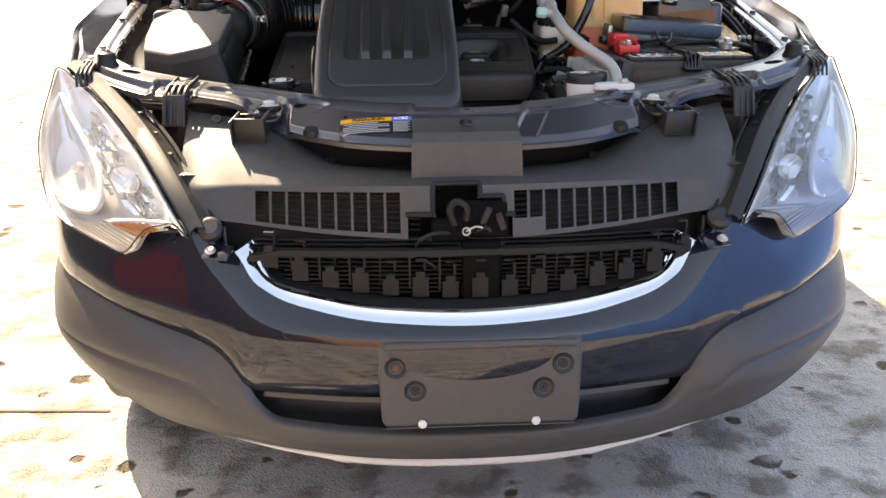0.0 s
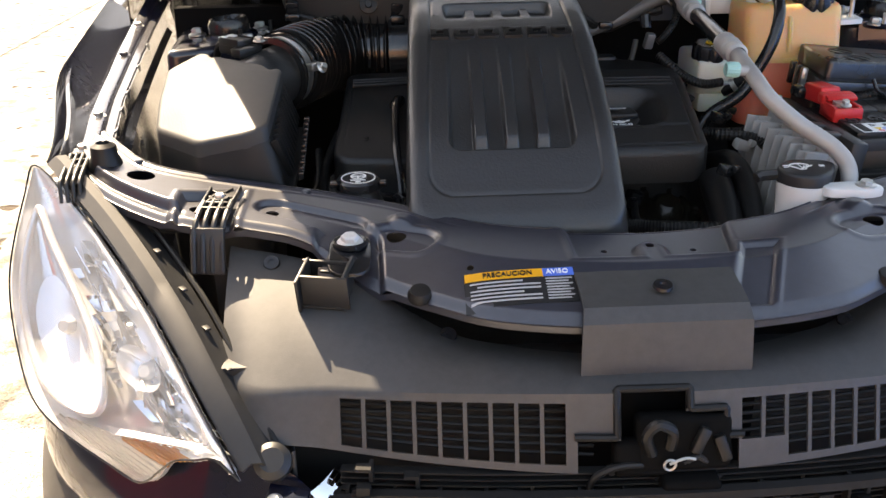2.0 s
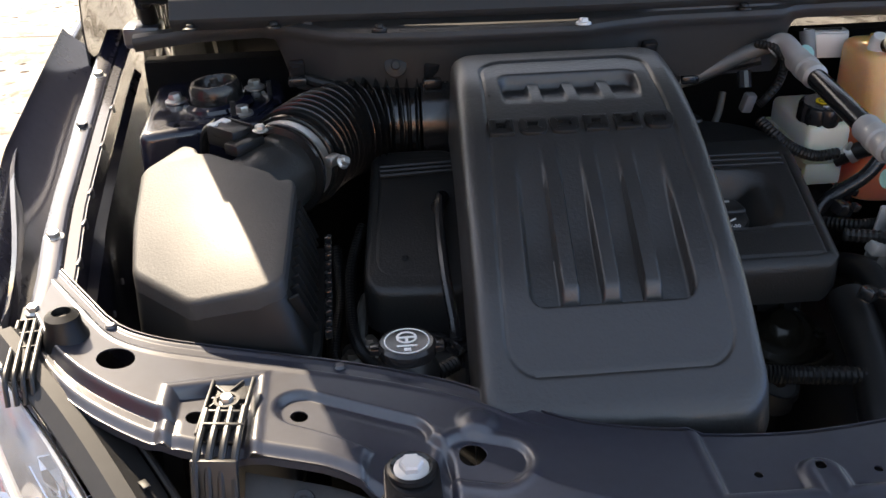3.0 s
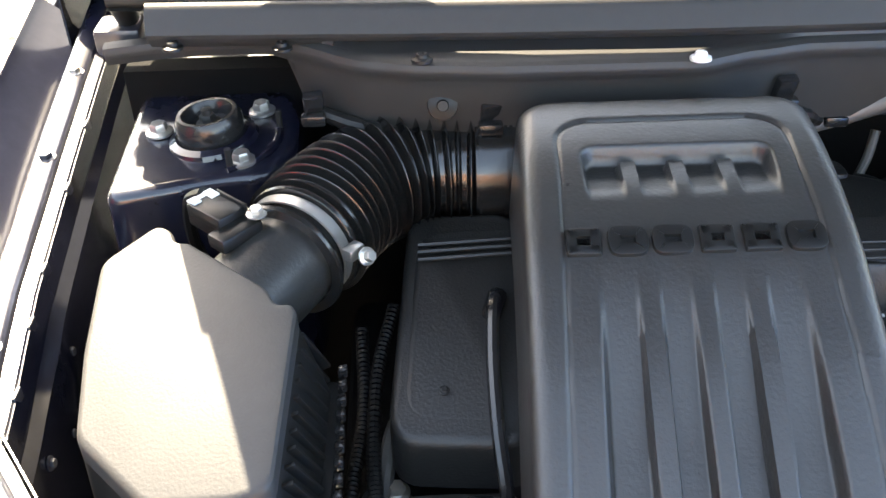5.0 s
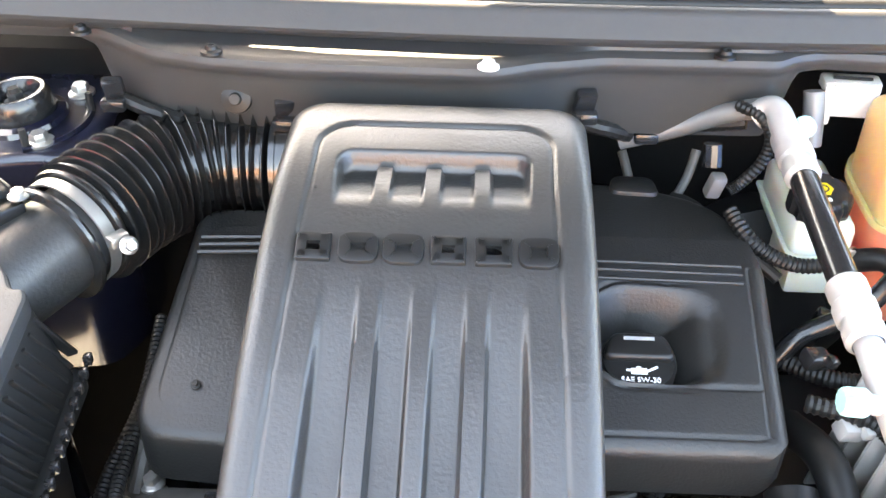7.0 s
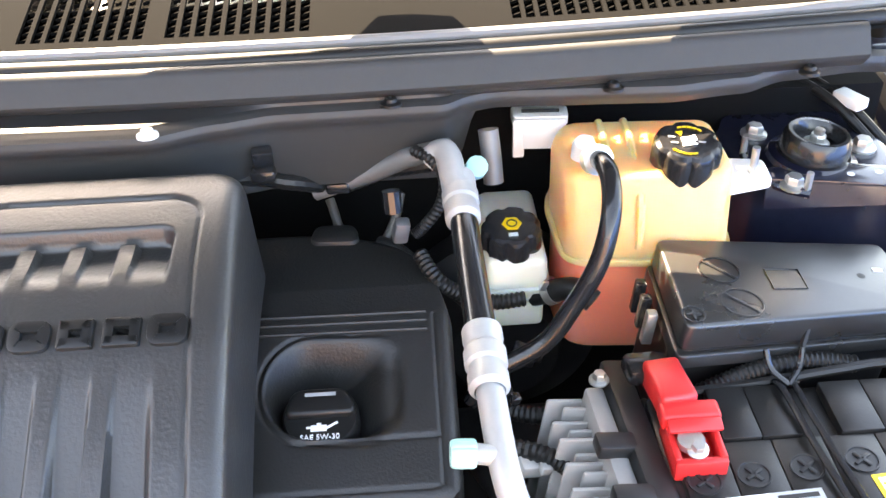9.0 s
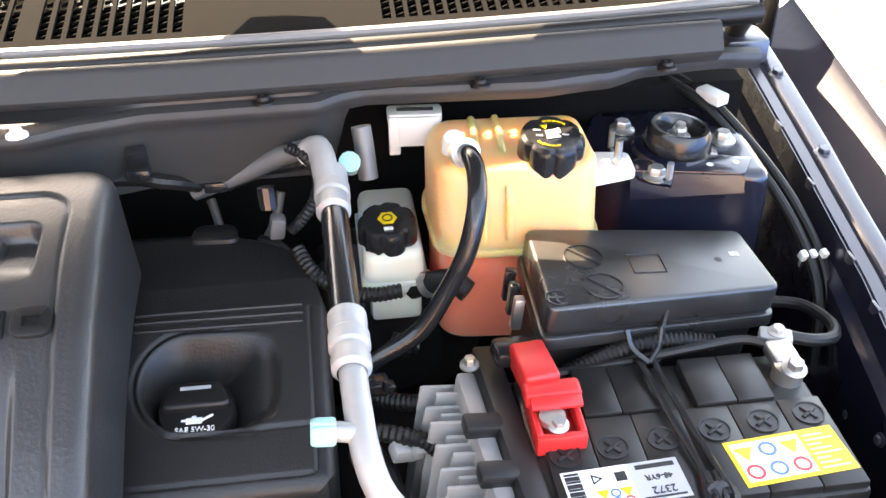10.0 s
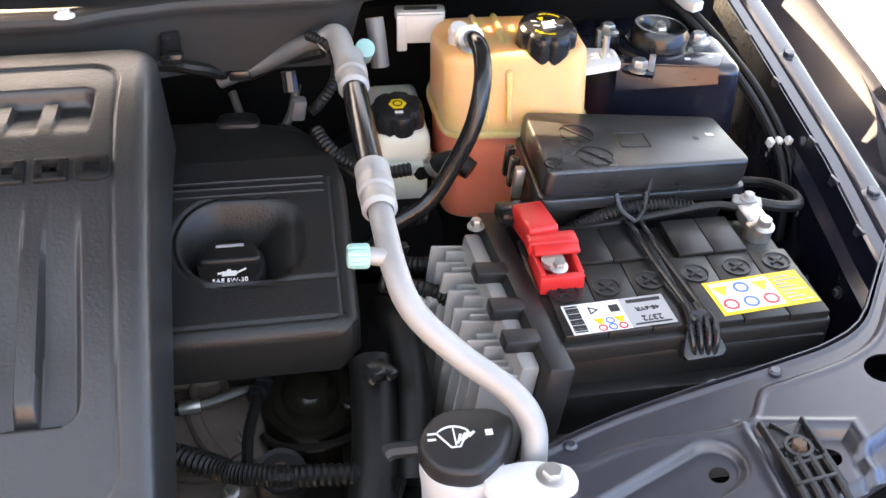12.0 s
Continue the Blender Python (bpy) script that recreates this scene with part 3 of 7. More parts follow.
for s in (-1, 1):
    wing = part("inner_wing", apron(s), WING_PAINT, bay)
    flange = part("fender_flange", rail(s, 0, 11), WING_PAINT, bay, "painted flange with bolts along the fender")
    part("fender_channel", rail(s, 10, 16), WING_PAINT, bay, "glossy channel between flange and fender")
    for k, yy in enumerate((0.768, 1.036, 1.20)):
        part("flange_bolt", bolt((s * (wing_x(WING_OUT, yy) - 0.014), yy, flange_z(yy) + 0.002), (0, -0.1, 1), 0.0075, 0.007), ZINC if s < 0 and k != 1 else PAINT_IN, flange)
    part("flange_hole", lathe([(0.0075, 0.0006), (0, 0.0008)], facing((s * 0.7255, 0.843, flange_z(0.843) + 0.0025), (0, -0.1, 1)), 18), BLACK_P, flange)
    for yy in (0.892, 0.952):
        xx = wing_x(WING_OUT, yy) - 0.017
        part("flange_slot", tube([(s * (xx + dx), yy + dy, flange_z(yy + dy) + 0.003) for dx, dy in ((-0.004, -0.018), (0.005, -0.018), (0.008, 0.018), (-0.001, 0.018), (-0.004, -0.018))], 0.0014, 6, 1, smooth=False), PAINT_IN, flange)
    for yy in (0.72, 0.80, 0.87, 0.99, 1.10):
        part("seam_clip", cbox((s * (wing_x(WING_IN, yy) - 0.001), yy, flange_z(yy) - 0.004), (0.004, 0.016, 0.012), 0.0012), PAINT_IN, flange)
    for yy, dz in ((0.70, -0.06), (0.765, -0.10), (0.83, -0.065), (0.86, -0.12)):
        part("wing_bolt", bolt((s * (wing_x(WING_IN, yy) - 0.016), yy, flange_z(yy) + dz), (-s, 0, 0.1), 0.0045, 0.004), PAINT_IN, wing)
    part("lamp_carrier", box(min(s * 0.50, s * 0.675), max(s * 0.50, s * 0.675), 0.50, 0.585, 0.925, 0.932, 0.002), PLASTIC, wing, "black plastic carrier below the support")

part("bay_floor", box(-0.50, 0.50, 0.52, 1.2, 0.36, 0.38, 0.0), DARK, bay)
part("firewall", box(-0.66, 0.66, 1.10, 1.13, 0.30, 1.10, 0.0), MAT, bay, "black foam mat on the firewall")


TOWER = [(-0.640, 0.902), (-0.600, 0.908), (-0.533, 0.928), (-0.488, 0.933), (-0.464, 0.985), (-0.466, 1.065), (-0.490, 1.120), (-0.650, 1.125)]


def strut_tower(side):
    back = 0.045 if side > 0 else 0.0
    plate = prism(rounded([(-side * x, y + back * (1 - ease(0.93, 1.06, y))) for x, y in TOWER], 0.035, 6), 0.80, 1.070, 0.020, 5)

    def shape(c):
        h = ease(1.02, 1.07, c.z)
        r = math.hypot(abs(c.x) - 0.5515, c.y - 1.003)
        k = 1.0 + 0.05 * (1 - ease(0.80, 1.06, c.z))
        return Vector((side * (0.56 + (abs(c.x) - 0.56) * k), 1.0 + (c.y - 1.0) * k, c.z + h * (0.004 * (1 - ease(0.04, 0.06, r)) - 0.05 * max(0.0, abs(c.x) - 0.6))))
    tower = part("strut_tower", warped(plate, shape), WING_PAINT, bay, "painted strut tower")
    m = pose(side * 0.5515, 1.003, 1.070, 0, 5 * side, 0)
    part("strut_seat", lathe([(0.046, 0.0), (0.044, 0.005), (0.037, 0.008), (0.034, 0.006), (0, 0.006)], m, 40), PAINT, tower)
    part("strut_mount", lathe([(0.033, 0.0), (0.0345, 0.008), (0.034, 0.024), (0.030, 0.031), (0.026, 0.031), (0.0235, 0.027), (0.021, 0.018), (0, 0.018)], m, 40), GLOSSY, tower, "round black rubber strut mount")
    part("strut_nut", moved(add(bolt((0, 0, 0.018), (0, 0, 1), 0.0085, 0.009), lathe([(0.0052, 0.018), (0.0052, 0.034), (0, 0.035)], Matrix.Identity(4), 14)), m), ZINC if side > 0 else DARK, tower)
    for x, y in ((0.609, 1.018), (0.509, 1.056), (0.516, 0.955)):
        part("tower_bolt", bolt((side * x, y, 1.0705 - 0.05 * max(0, x - 0.6)), (0.05 * side, 0, 1), 0.0090, 0.010, 1.55), ZINC, tower)
    for x, y in ((0.486, 1.018), (0.526, 0.944)):
        part("tower_stud", tube([(side * x, y, 1.065), (side * x, y, 1.092)], 0.0035, 8), DARK if side < 0 else ZINC, tower)
    part("tower_bead", tube([(side * (0.5515 + 0.066 * math.cos(a)), 1.003 + 0.066 * math.sin(a), 1.0695) for a in [radians(150 + 20 * k) for k in range(6)]], 0.005, 8), PAINT, tower)


strut_tower(-1)
strut_tower(1)

# plenum cover across the firewall's top
COWL_FRONT = [(-0.69, 1.060), (-0.60, 1.050), (-0.49, 1.033), (-0.464, 1.013), (-0.39, 0.968), (-0.34, 0.956), (-0.26, 0.949), (-0.085, 0.948), (-0.03, 0.966), (0.025, 0.978), (0.18, 0.980), (0.205, 0.995), (0.23, 1.002), (0.30, 0.998), (0.40, 0.993), (0.47, 1.004), (0.52, 1.030), (0.62, 1.060), (0.69, 1.075)]
cowl = thing("cowl", (0, 1.0, 1.10), "grey-black plastic cowl across the firewall under the windscreen", "cowl")


def along(table, x):
    """A value from a table of (x, value), eased from point to point."""
    for (a, va), (b, vb) in zip(table, table[1:]):
        if x <= b:
            return va + (vb - va) * (0.5 * max(0.0, (x - a) / (b - a)) + 0.5 * ease(a, b, x))
    return table[-1][1]


def rail_y(x):
    return 0.986 + 0.028 * (x / 0.62) ** 2


def cowl_shape(u, v):
    x = -0.66 + 1.32 * u
    front = along(COWL_FRONT, x)
    deep = ease(-0.475, -0.445, x) * (1 - ease(0.185, 0.215, x))
    low = 1.150 - 0.070 * deep
    rows = [(0.016, low), (0.011, low + (1.150 - low) * 0.5), (0.005, 1.150), (0.001, 1.157), (0.0, 1.1605), (0.0015, 1.1640), (0.006, 1.1655), (max(0.010, rail_y(x) + 0.006 - front), 1.1665)]
    k = v * (len(rows) - 1)
    i = min(int(k + 1e-9), len(rows) - 2)
    t = k - i
    drop = 0.035 * max(0.0, abs(x) - 0.42) ** 2 * 10
    return Vector((x, front + rows[i][0] * (1 - t) + rows[i + 1][0] * t, rows[i][1] * (1 - t) + rows[i + 1][1] * t - drop))


def cowl_rail(u, v):
    x = -0.60 + 1.19 * u
    rows = [(0.014, 1.166), (0.006, 1.1735), (0.001, 1.1795), (0.0, 1.1820), (0.0015, 1.1845), (0.007, 1.1930), (0.0125, 1.2015), (0.0145, 1.2032), (0.018, 1.2035), (0.024, 1.2005)]
    k = v * (len(rows) - 1)
    i = min(int(k + 1e-9), len(rows) - 2)
    t = k - i
    return Vector((x, rail_y(x) + rows[i][0] * (1 - t) + rows[i + 1][0] * t, rows[i][1] * (1 - t) + rows[i + 1][1] * t - 0.05 * max(0.0, abs(x) - 0.4) ** 2))


cowl_panel = part("cowl_panel", thick(grid(180, 28, cowl_shape), -0.003), FOIL, cowl, "grey plastic cowl panel with a rolled lip", angle=40)
part("cowl_shelf", thick(grid(90, 2, lambda u, v: Vector((-0.50 + 1.0 * u, max(along(COWL_FRONT, -0.50 + u) + 0.010, rail_y(-0.50 + u) - 0.024 + 0.002 * math.sin(u * 19)) * (1 - v) + (rail_y(-0.50 + u) + 0.003) * v, 1.1680 + 0.004 * v))), -0.0012), PLASTIC, cowl, "black shelf behind the lip")
part("cowl_rail", thick(grid(90, 24, cowl_rail), -0.003), FOIL, cowl, "grey plastic rail below the hood seal", angle=40)
part("panel_seam", thick(grid(1, 14, lambda u, v: cowl_rail((-0.0765 + 0.0014 * u + 0.004 * (1 - v) + 0.60) / 1.19, 0.30 + 0.58 * v) + Vector((0, -0.0004, 0.0))), 0.0004), BLACK_P, cowl)
part("panel_seam", thick(grid(1, 14, lambda u, v: cowl_shape((-0.0775 + 0.0014 * u + 0.66) / 1.32, 0.30 + 0.55 * v) + Vector((0, -0.0004, 0.0004))), 0.0004), BLACK_P, cowl)
part("cowl_gutter", grid(60, 2, lambda u, v: Vector((-0.64 + 1.28 * u, rail_y(-0.64 + 1.28 * u) + 0.018 + 0.036 * v, 1.1960 + 0.006 * v))), BLACKENED, cowl, "black gutter under the seal")
part("cowl_seal", tube([((2 * i / 20 - 1) * 0.64, rail_y((2 * i / 20 - 1) * 0.64) + 0.0300, 1.2030) for i in range(21)], 0.0085, 12, 2), RUBBER, cowl, "black rubber hood seal")
# the pale tone stands for sun shining off the seal's edge
part("cowl_edge", tube([((2 * i / 20 - 1) * 0.64, rail_y((2 * i / 20 - 1) * 0.64) + 0.0440, 1.2110) for i in range(21)], 0.0058, 10, 2), EDGE_GLINT, cowl, "hood seal's edge, coloured pale for its sun glint")
for x in (-0.575, -0.47, -0.338, -0.085, 0.132, 0.34, 0.53):
    y = {-0.338: 0.962, -0.085: 0.9475}.get(x, rail_y(x) - 0.006)
    m = pose(x, y, 1.1690, -6, 0, 0)
    clip = part("cowl_clip", lathe([(0.0100, -0.001), (0.0098, 0.0015), (0.0060, 0.0030), (0.0055, 0.0060), (0.0045, 0.0068), (0.0030, 0.0068), (0.0026, 0.0045), (0, 0.0045)], m, 24), WHITE if abs(x + 0.085) < 0.01 else RUBBER, cowl)


SLOTS = [x0 + (i + 0.5) * (x1 - x0) / n for x0, x1, n in ((-0.219, -0.096, 9), (-0.080, 0.061, 10), (0.250, 0.476, 17)) for i in range(n)]


def vent_point(x, d):
    """d runs back from the seal's edge."""
    v = d / 0.33
    return Vector((x, rail_y(x) + 0.049 + d, 1.2110 + 0.040 * v + 0.01 * math.sin(math.pi * v)))


def vent_panel():
    """Panel ahead of the windscreen, with rows of slots cut through it."""
    cuts = [x + h for x in SLOTS for h in (-0.0046, 0.0046)]
    xs = sorted(cuts + [k * 0.02 for k in range(-35, 36) if all(abs(k * 0.02 - c) > 0.0045 for c in cuts)])
    ds = [0.0, 0.006, 0.011, 0.030, 0.050, 0.070, 0.085, 0.12, 0.16, 0.20, 0.26, 0.33]
    bm = bmesh.new()
    vs = [[bm.verts.new(vent_point(x, d)) for d in ds] for x in xs]
    for i in range(len(xs) - 1):
        mid = (xs[i] + xs[i + 1]) / 2
        slot = any(abs(mid - x) < 0.004 for x in SLOTS)
        for j in range(len(ds) - 1):
            if not (slot and 2 <= j <= 5):
                bm.faces.new((vs[i][j], vs[i + 1][j], vs[i + 1][j + 1], vs[i][j + 1]))
    return thick(bm, -0.004)


part("louvre_panel", vent_panel(), LOUVRE, cowl, "grey-black plastic louvre panel")
# solid black box that puts the shade into the louvre slots
part("air_duct", box(-0.50, 0.50, 1.056, 1.20, 1.150, 1.186, 0.004), SLOT_SHADE, cowl, "solid black fill for the shade under the louvres")
GRATE = prism([(-0.0046, -0.0046), (-0.0046, -0.0022), (0.0046, 0.0046), (0.0046, 0.0022)], -0.003, 0.0, 0)
for x in SLOTS:
    slats = bmesh.new()
    for k in range(7):
        add(slats, moved(GRATE.copy(), Matrix.Translation(vent_point(x, 0.015 + 0.011 * k) + Vector((0, 0, -0.002)))))
    part("slot_slats", slats, LOUVRE, cowl)
GRATE.free()

windscreen = tagged(part("windscreen", thick(grid(24, 12, lambda u, v: Vector(((2 * u - 1) * (0.72 - 0.1 * v), 1.30 + 0.10 * (2 * u - 1) ** 2 + 0.75 * v, 1.25 + 0.48 * v))), 0.005), WINDSCREEN), "tinted curved windscreen behind the louvre panel", "windscreen")


# the rest of the body behind the hood, and the wheels
def body_half(y, z):
    """Half width of the body: upright below the belt, leaning in above it."""
    return 0.795 + 0.085 * ease(1.6, 2.6, y) - 0.02 * ease(0.55, 0.3, z) - 0.22 * ease(1.10, 1.72, z) - 0.10 * ease(3.7, 4.45, y)


def roof_z(y):
    if y < 2.05:
        return 1.16 + (1.70 - 1.16) * ease(1.20, 2.25, y) ** 0.9
    return 1.70 - 0.05 * ease(2.4, 3.9, y) - 0.50 * ease(3.95, 4.55, y)


def cabin(u, v):
    """u runs to the rear, v over the car from one sill to the other."""
    y = 1.32 + 3.10 * u
    top = max(1.08, roof_z(y))
    w = 2 * v - 1
    z = 0.34 + (top - 0.34) * min(1.0, (1 - abs(w)) / 0.62) ** 0.85
    x = body_half(y, z) if abs(w) > 0.38 else body_half(y, z) * (abs(w) / 0.38) ** 0.85
    z += 0.03 * (1 - min(1, abs(w) / 0.38) ** 2) * (1 if abs(w) < 0.38 else 0)
    return Vector((math.copysign(x, w), y, z))


part("rear_body", thick(grid(48, 48, cabin), 0.003), PAINT, car, "blue-black painted cabin and sides")
part("tailgate", thick(grid(12, 48, lambda a, v: Vector((cabin(1, v).x * (1 - a), 4.42 + 0.05 * math.sin(a * math.pi / 2), cabin(1, v).z * (1 - a) + 0.75 * a))), 0.003), PAINT, car, "blue-black tailgate")
for s in (-1, 1):
    for y0, y1 in ((1.95, 2.75), (2.82, 3.55), (3.62, 4.05)):
        part("side_window", thick(grid(8, 6, lambda a, b: Vector((s * (body_half(y0 + (y1 - y0) * a, 1.14 + 0.40 * b) + 0.006), y0 + (y1 - y0) * a, 1.14 + (min(roof_z(y0 + (y1 - y0) * a) - 0.10, 1.56) - 1.14) * b))), 0.003), GLOSSY, car, "dark tinted side window")
for s in (-1, 1):
    for yy in (1.10, 3.68):
        wheel = part("wheel", lathe([(0.21, -0.02), (0.21, 0.02), (0.10, 0.06), (0, 0.06)], pose(s * 0.72, yy, GROUND + 0.345, 0, 90 * s, 0), 28), ALU, car, "alloy wheel")
        part("tyre", lathe([(0.21, -0.10), (0.30, -0.115), (0.34, -0.095), (0.346, -0.05), (0.346, 0.05), (0.34, 0.095), (0.30, 0.115), (0.21, 0.10)], pose(s * 0.72, yy, GROUND + 0.345, 0, 90 * s, 0), 40), RUBBER, wheel)

# ---- radiator support, shield and grille ----
BAR_REAR = [(0.0, 0.420), (0.10, 0.428), (0.16, 0.438), (0.20, 0.452), (0.235, 0.474), (0.275, 0.502), (0.32, 0.522), (0.38, 0.540), (0.45, 0.553), (0.53, 0.564), (0.58, 0.573), (0.617, 0.592), (0.655, 0.640), (0.70, 0.70)]
BAR_FRONT = [(0.0, 0.246), (0.10, 0.250), (0.19, 0.267), (0.25, 0.301), (0.34, 0.360), (0.39, 0.392), (0.47, 0.412), (0.55, 0.432), (0.62, 0.474), (0.665, 0.522), (0.70, 0.585)]


def bar_z(x):
    return 0.940 + 0.052 * (x / 0.61) ** 2


def oval(px, py, ax, ay, bx, by, r):
    """Distance into a rounded slot from a to b: positive inside."""
    d = Vector((bx - ax, by - ay))
    q = Vector((px - ax, py - ay))
    t = 0 if d.length < 1e-9 else min(1, max(0, q.dot(d) / d.length_squared))
    return r - (q - d * t).length


def press(d):
    """Depth of a pressed recess, 0 to 1, with a slight raised bead at its border."""
    return ease(-0.002, 0.0060, d) - 0.16 * math.exp(-((d + 0.005) / 0.0034) ** 2)


HOLES = [(0.604, 0.531, 0.017), (0.525, 0.462, 0.009), (0.436, 0.466, 0.008), (0.286, 0.414, 0.012)]


def bar_height(x, y):
    """Pressed forms of the support: recesses, steps and folded edges."""
    ax = abs(x)
    fr, re = curve_at(BAR_FRONT, x), curve_at(BAR_REAR, x)
    z = bar_z(x) - 0.36 * max(0.0, 0.5 * (fr + re) - 0.005 - y) * (1 - ease(0.30, 0.42, ax))
    # rolled front edge and the low flange outside the lamp bracket
    z -= 0.007 * (1 - ease(0.0, 0.012, y - fr)) + 0.014 * ease(0.535, 0.56, ax) * (1 - ease(0.022, 0.032, y - fr))
    # flange along the rear edge, wider on the battery's side up to its jog
    wide = 0.019 + (0.010 + 0.018 * ease(0.36, 0.47, x)) * ease(0.30, 0.34, x) * (1 - ease(0.476, 0.504, x))
    edge = ease(0.20, 0.26, ax)
    z -= 0.0045 * (1 - ease(wide - 0.002, wide + 0.004, re - y)) * edge - 0.0012 * math.exp(-((re - y - wide - 0.006) / 0.003) ** 2) * edge
    z += 0.002 * ease(-0.006, 0.0, y - re) * edge
    # square recess below the lamp bracket, open to the front
    d = min(ax - 0.474, 0.547 - ax, (0.512 if x < 0 else 0.502) - 0.30 * (ax - 0.474) - y)
    z -= 0.010 * press(d)
    # long slot from the small hole to the hood guide, round seat of the guide
    z -= 0.008 * max(press(oval(ax, y, 0.432, 0.470, 0.345, 0.436, 0.026)), press(oval(ax, y, 0.342, 0.402, 0.340, 0.330, 0.040)))
    # oval with the large hole, and the dome beside it
    z -= 0.006 * press(oval(ax, y, 0.288, 0.410, 0.262, 0.402, 0.026))
    z += 0.007 * ease(-0.006, 0.010, oval(ax, y, 0.278, 0.450, 0.278, 0.450, 0.016))
    # tray in the middle with a bay round its screw
    d = min(x + 0.086, 0.100 + 0.16 * (y - 0.36) - x, y - 0.345)
    z -= 0.006 * press(min(d, -oval(x, y, 0.005, 0.335, 0.005, 0.366, 0.016)))
    # slanting rectangle
    w = x - 0.39 * (y - 0.30)
    z -= 0.005 * press(min(w - 0.084, 0.128 - w, y - 0.262, 0.366 - y))
    return z


def support():
    nu, nv = 820, 120
    bm = grid(nu, nv, lambda u, v: Vector(((2 * u - 1) * 0.69, curve_at(BAR_FRONT, (2 * u - 1) * 0.69) * (1 - v) + curve_at(BAR_REAR, (2 * u - 1) * 0.69) * v, 0)))
    holes = [(s * x, y, r) for x, y, r in HOLES for s in (-1, 1)] + [(-0.048, 0.372, 0.004), (0.055, 0.368, 0.004), (0.005, 0.372, 0.005), (-0.205, 0.335, 0.004)]
    for hx, hy, hr in holes:
        gone = [f for f in bm.faces if (f.calc_center_median().xy - Vector((hx, hy))).length < hr]
        bmesh.ops.delete(bm, geom=gone, context="FACES")
        for v in bm.verts:
            q = v.co.xy - Vector((hx, hy))
            if v.is_boundary and 1e-6 < q.length < hr + 0.009 and q.length > 0 and not (v.co.y < curve_at(BAR_FRONT, v.co.x) + 1e-5 or v.co.y > curve_at(BAR_REAR, v.co.x) - 1e-5):
                q = q.normalized() * hr
                v.co.x, v.co.y = hx + q.x, hy + q.y
    for v in bm.verts:
        v.co.z = bar_height(v.co.x, v.co.y)
    return thick(bm, -0.0015)


front_frame = thing("radiator_support", (0, 0.35, 0.90), "pressed blue-black steel radiator support panel with holes", "radiator support")
part("support_panel", support(), PAINT_IN, front_frame, angle=80)


def lip(u, v):
    x = (2 * u - 1) * 0.69
    return Vector((x, curve_at(BAR_REAR, x) + 0.004, bar_height(x, curve_at(BAR_REAR, x)) + 0.001 - 0.05 * v))


part("support_flange", thick(grid(90, 3, lip), 0.0015), PAINT_IN, front_frame)
part("support_front_flange", thick(grid(90, 3, lambda u, v: Vector(((2 * u - 1) * 0.69, curve_at(BAR_FRONT, (2 * u - 1) * 0.69) + 0.001 * v, bar_height((2 * u - 1) * 0.69, curve_at(BAR_FRONT, (2 * u - 1) * 0.69)) - 0.0005 - 0.008 * v))), 0.0015), PAINT_IN, front_frame)
for x in (-0.62, -0.40, -0.17, 0.12, 0.33, 0.52):
    part("weld_stud", lathe([(0.006, 0), (0.006, 0.004), (0.004, 0.006), (0, 0.006)], pose(x, curve_at(BAR_REAR, x) - 0.006, bar_z(x) - 0.005), 12), PAINT_IN if abs(x) > 0.2 else WHITE, front_frame)

for s in (-1, 1):
    part("rubber_plug", lathe([(0.014, -0.002), (0.014, 0.004), (0.011, 0.009), (0, 0.010)], facing((s * 0.262, 0.314, bar_height(0.262 * s, 0.314)), (0, -0.3, 1)), 20), RUBBER, front_frame, "black rubber plug")

# hood rests: rubber bump stops at the corners
for s in (-1, 1):
    stop = thing("hood_bumper", (s * 0.655, 0.565, 0.99), "black rubber hood bump stop on the support", "bump stop", "hood bump stops")
    part("stop", lathe([(0.022, -0.004), (0.021, 0.010), (0.017, 0.020), (0.016, 0.032), (0.009, 0.036), (0.008, 0.030), (0, 0.030)], pose(s * 0.655, 0.565, 0.990), 24), RUBBER, stop)


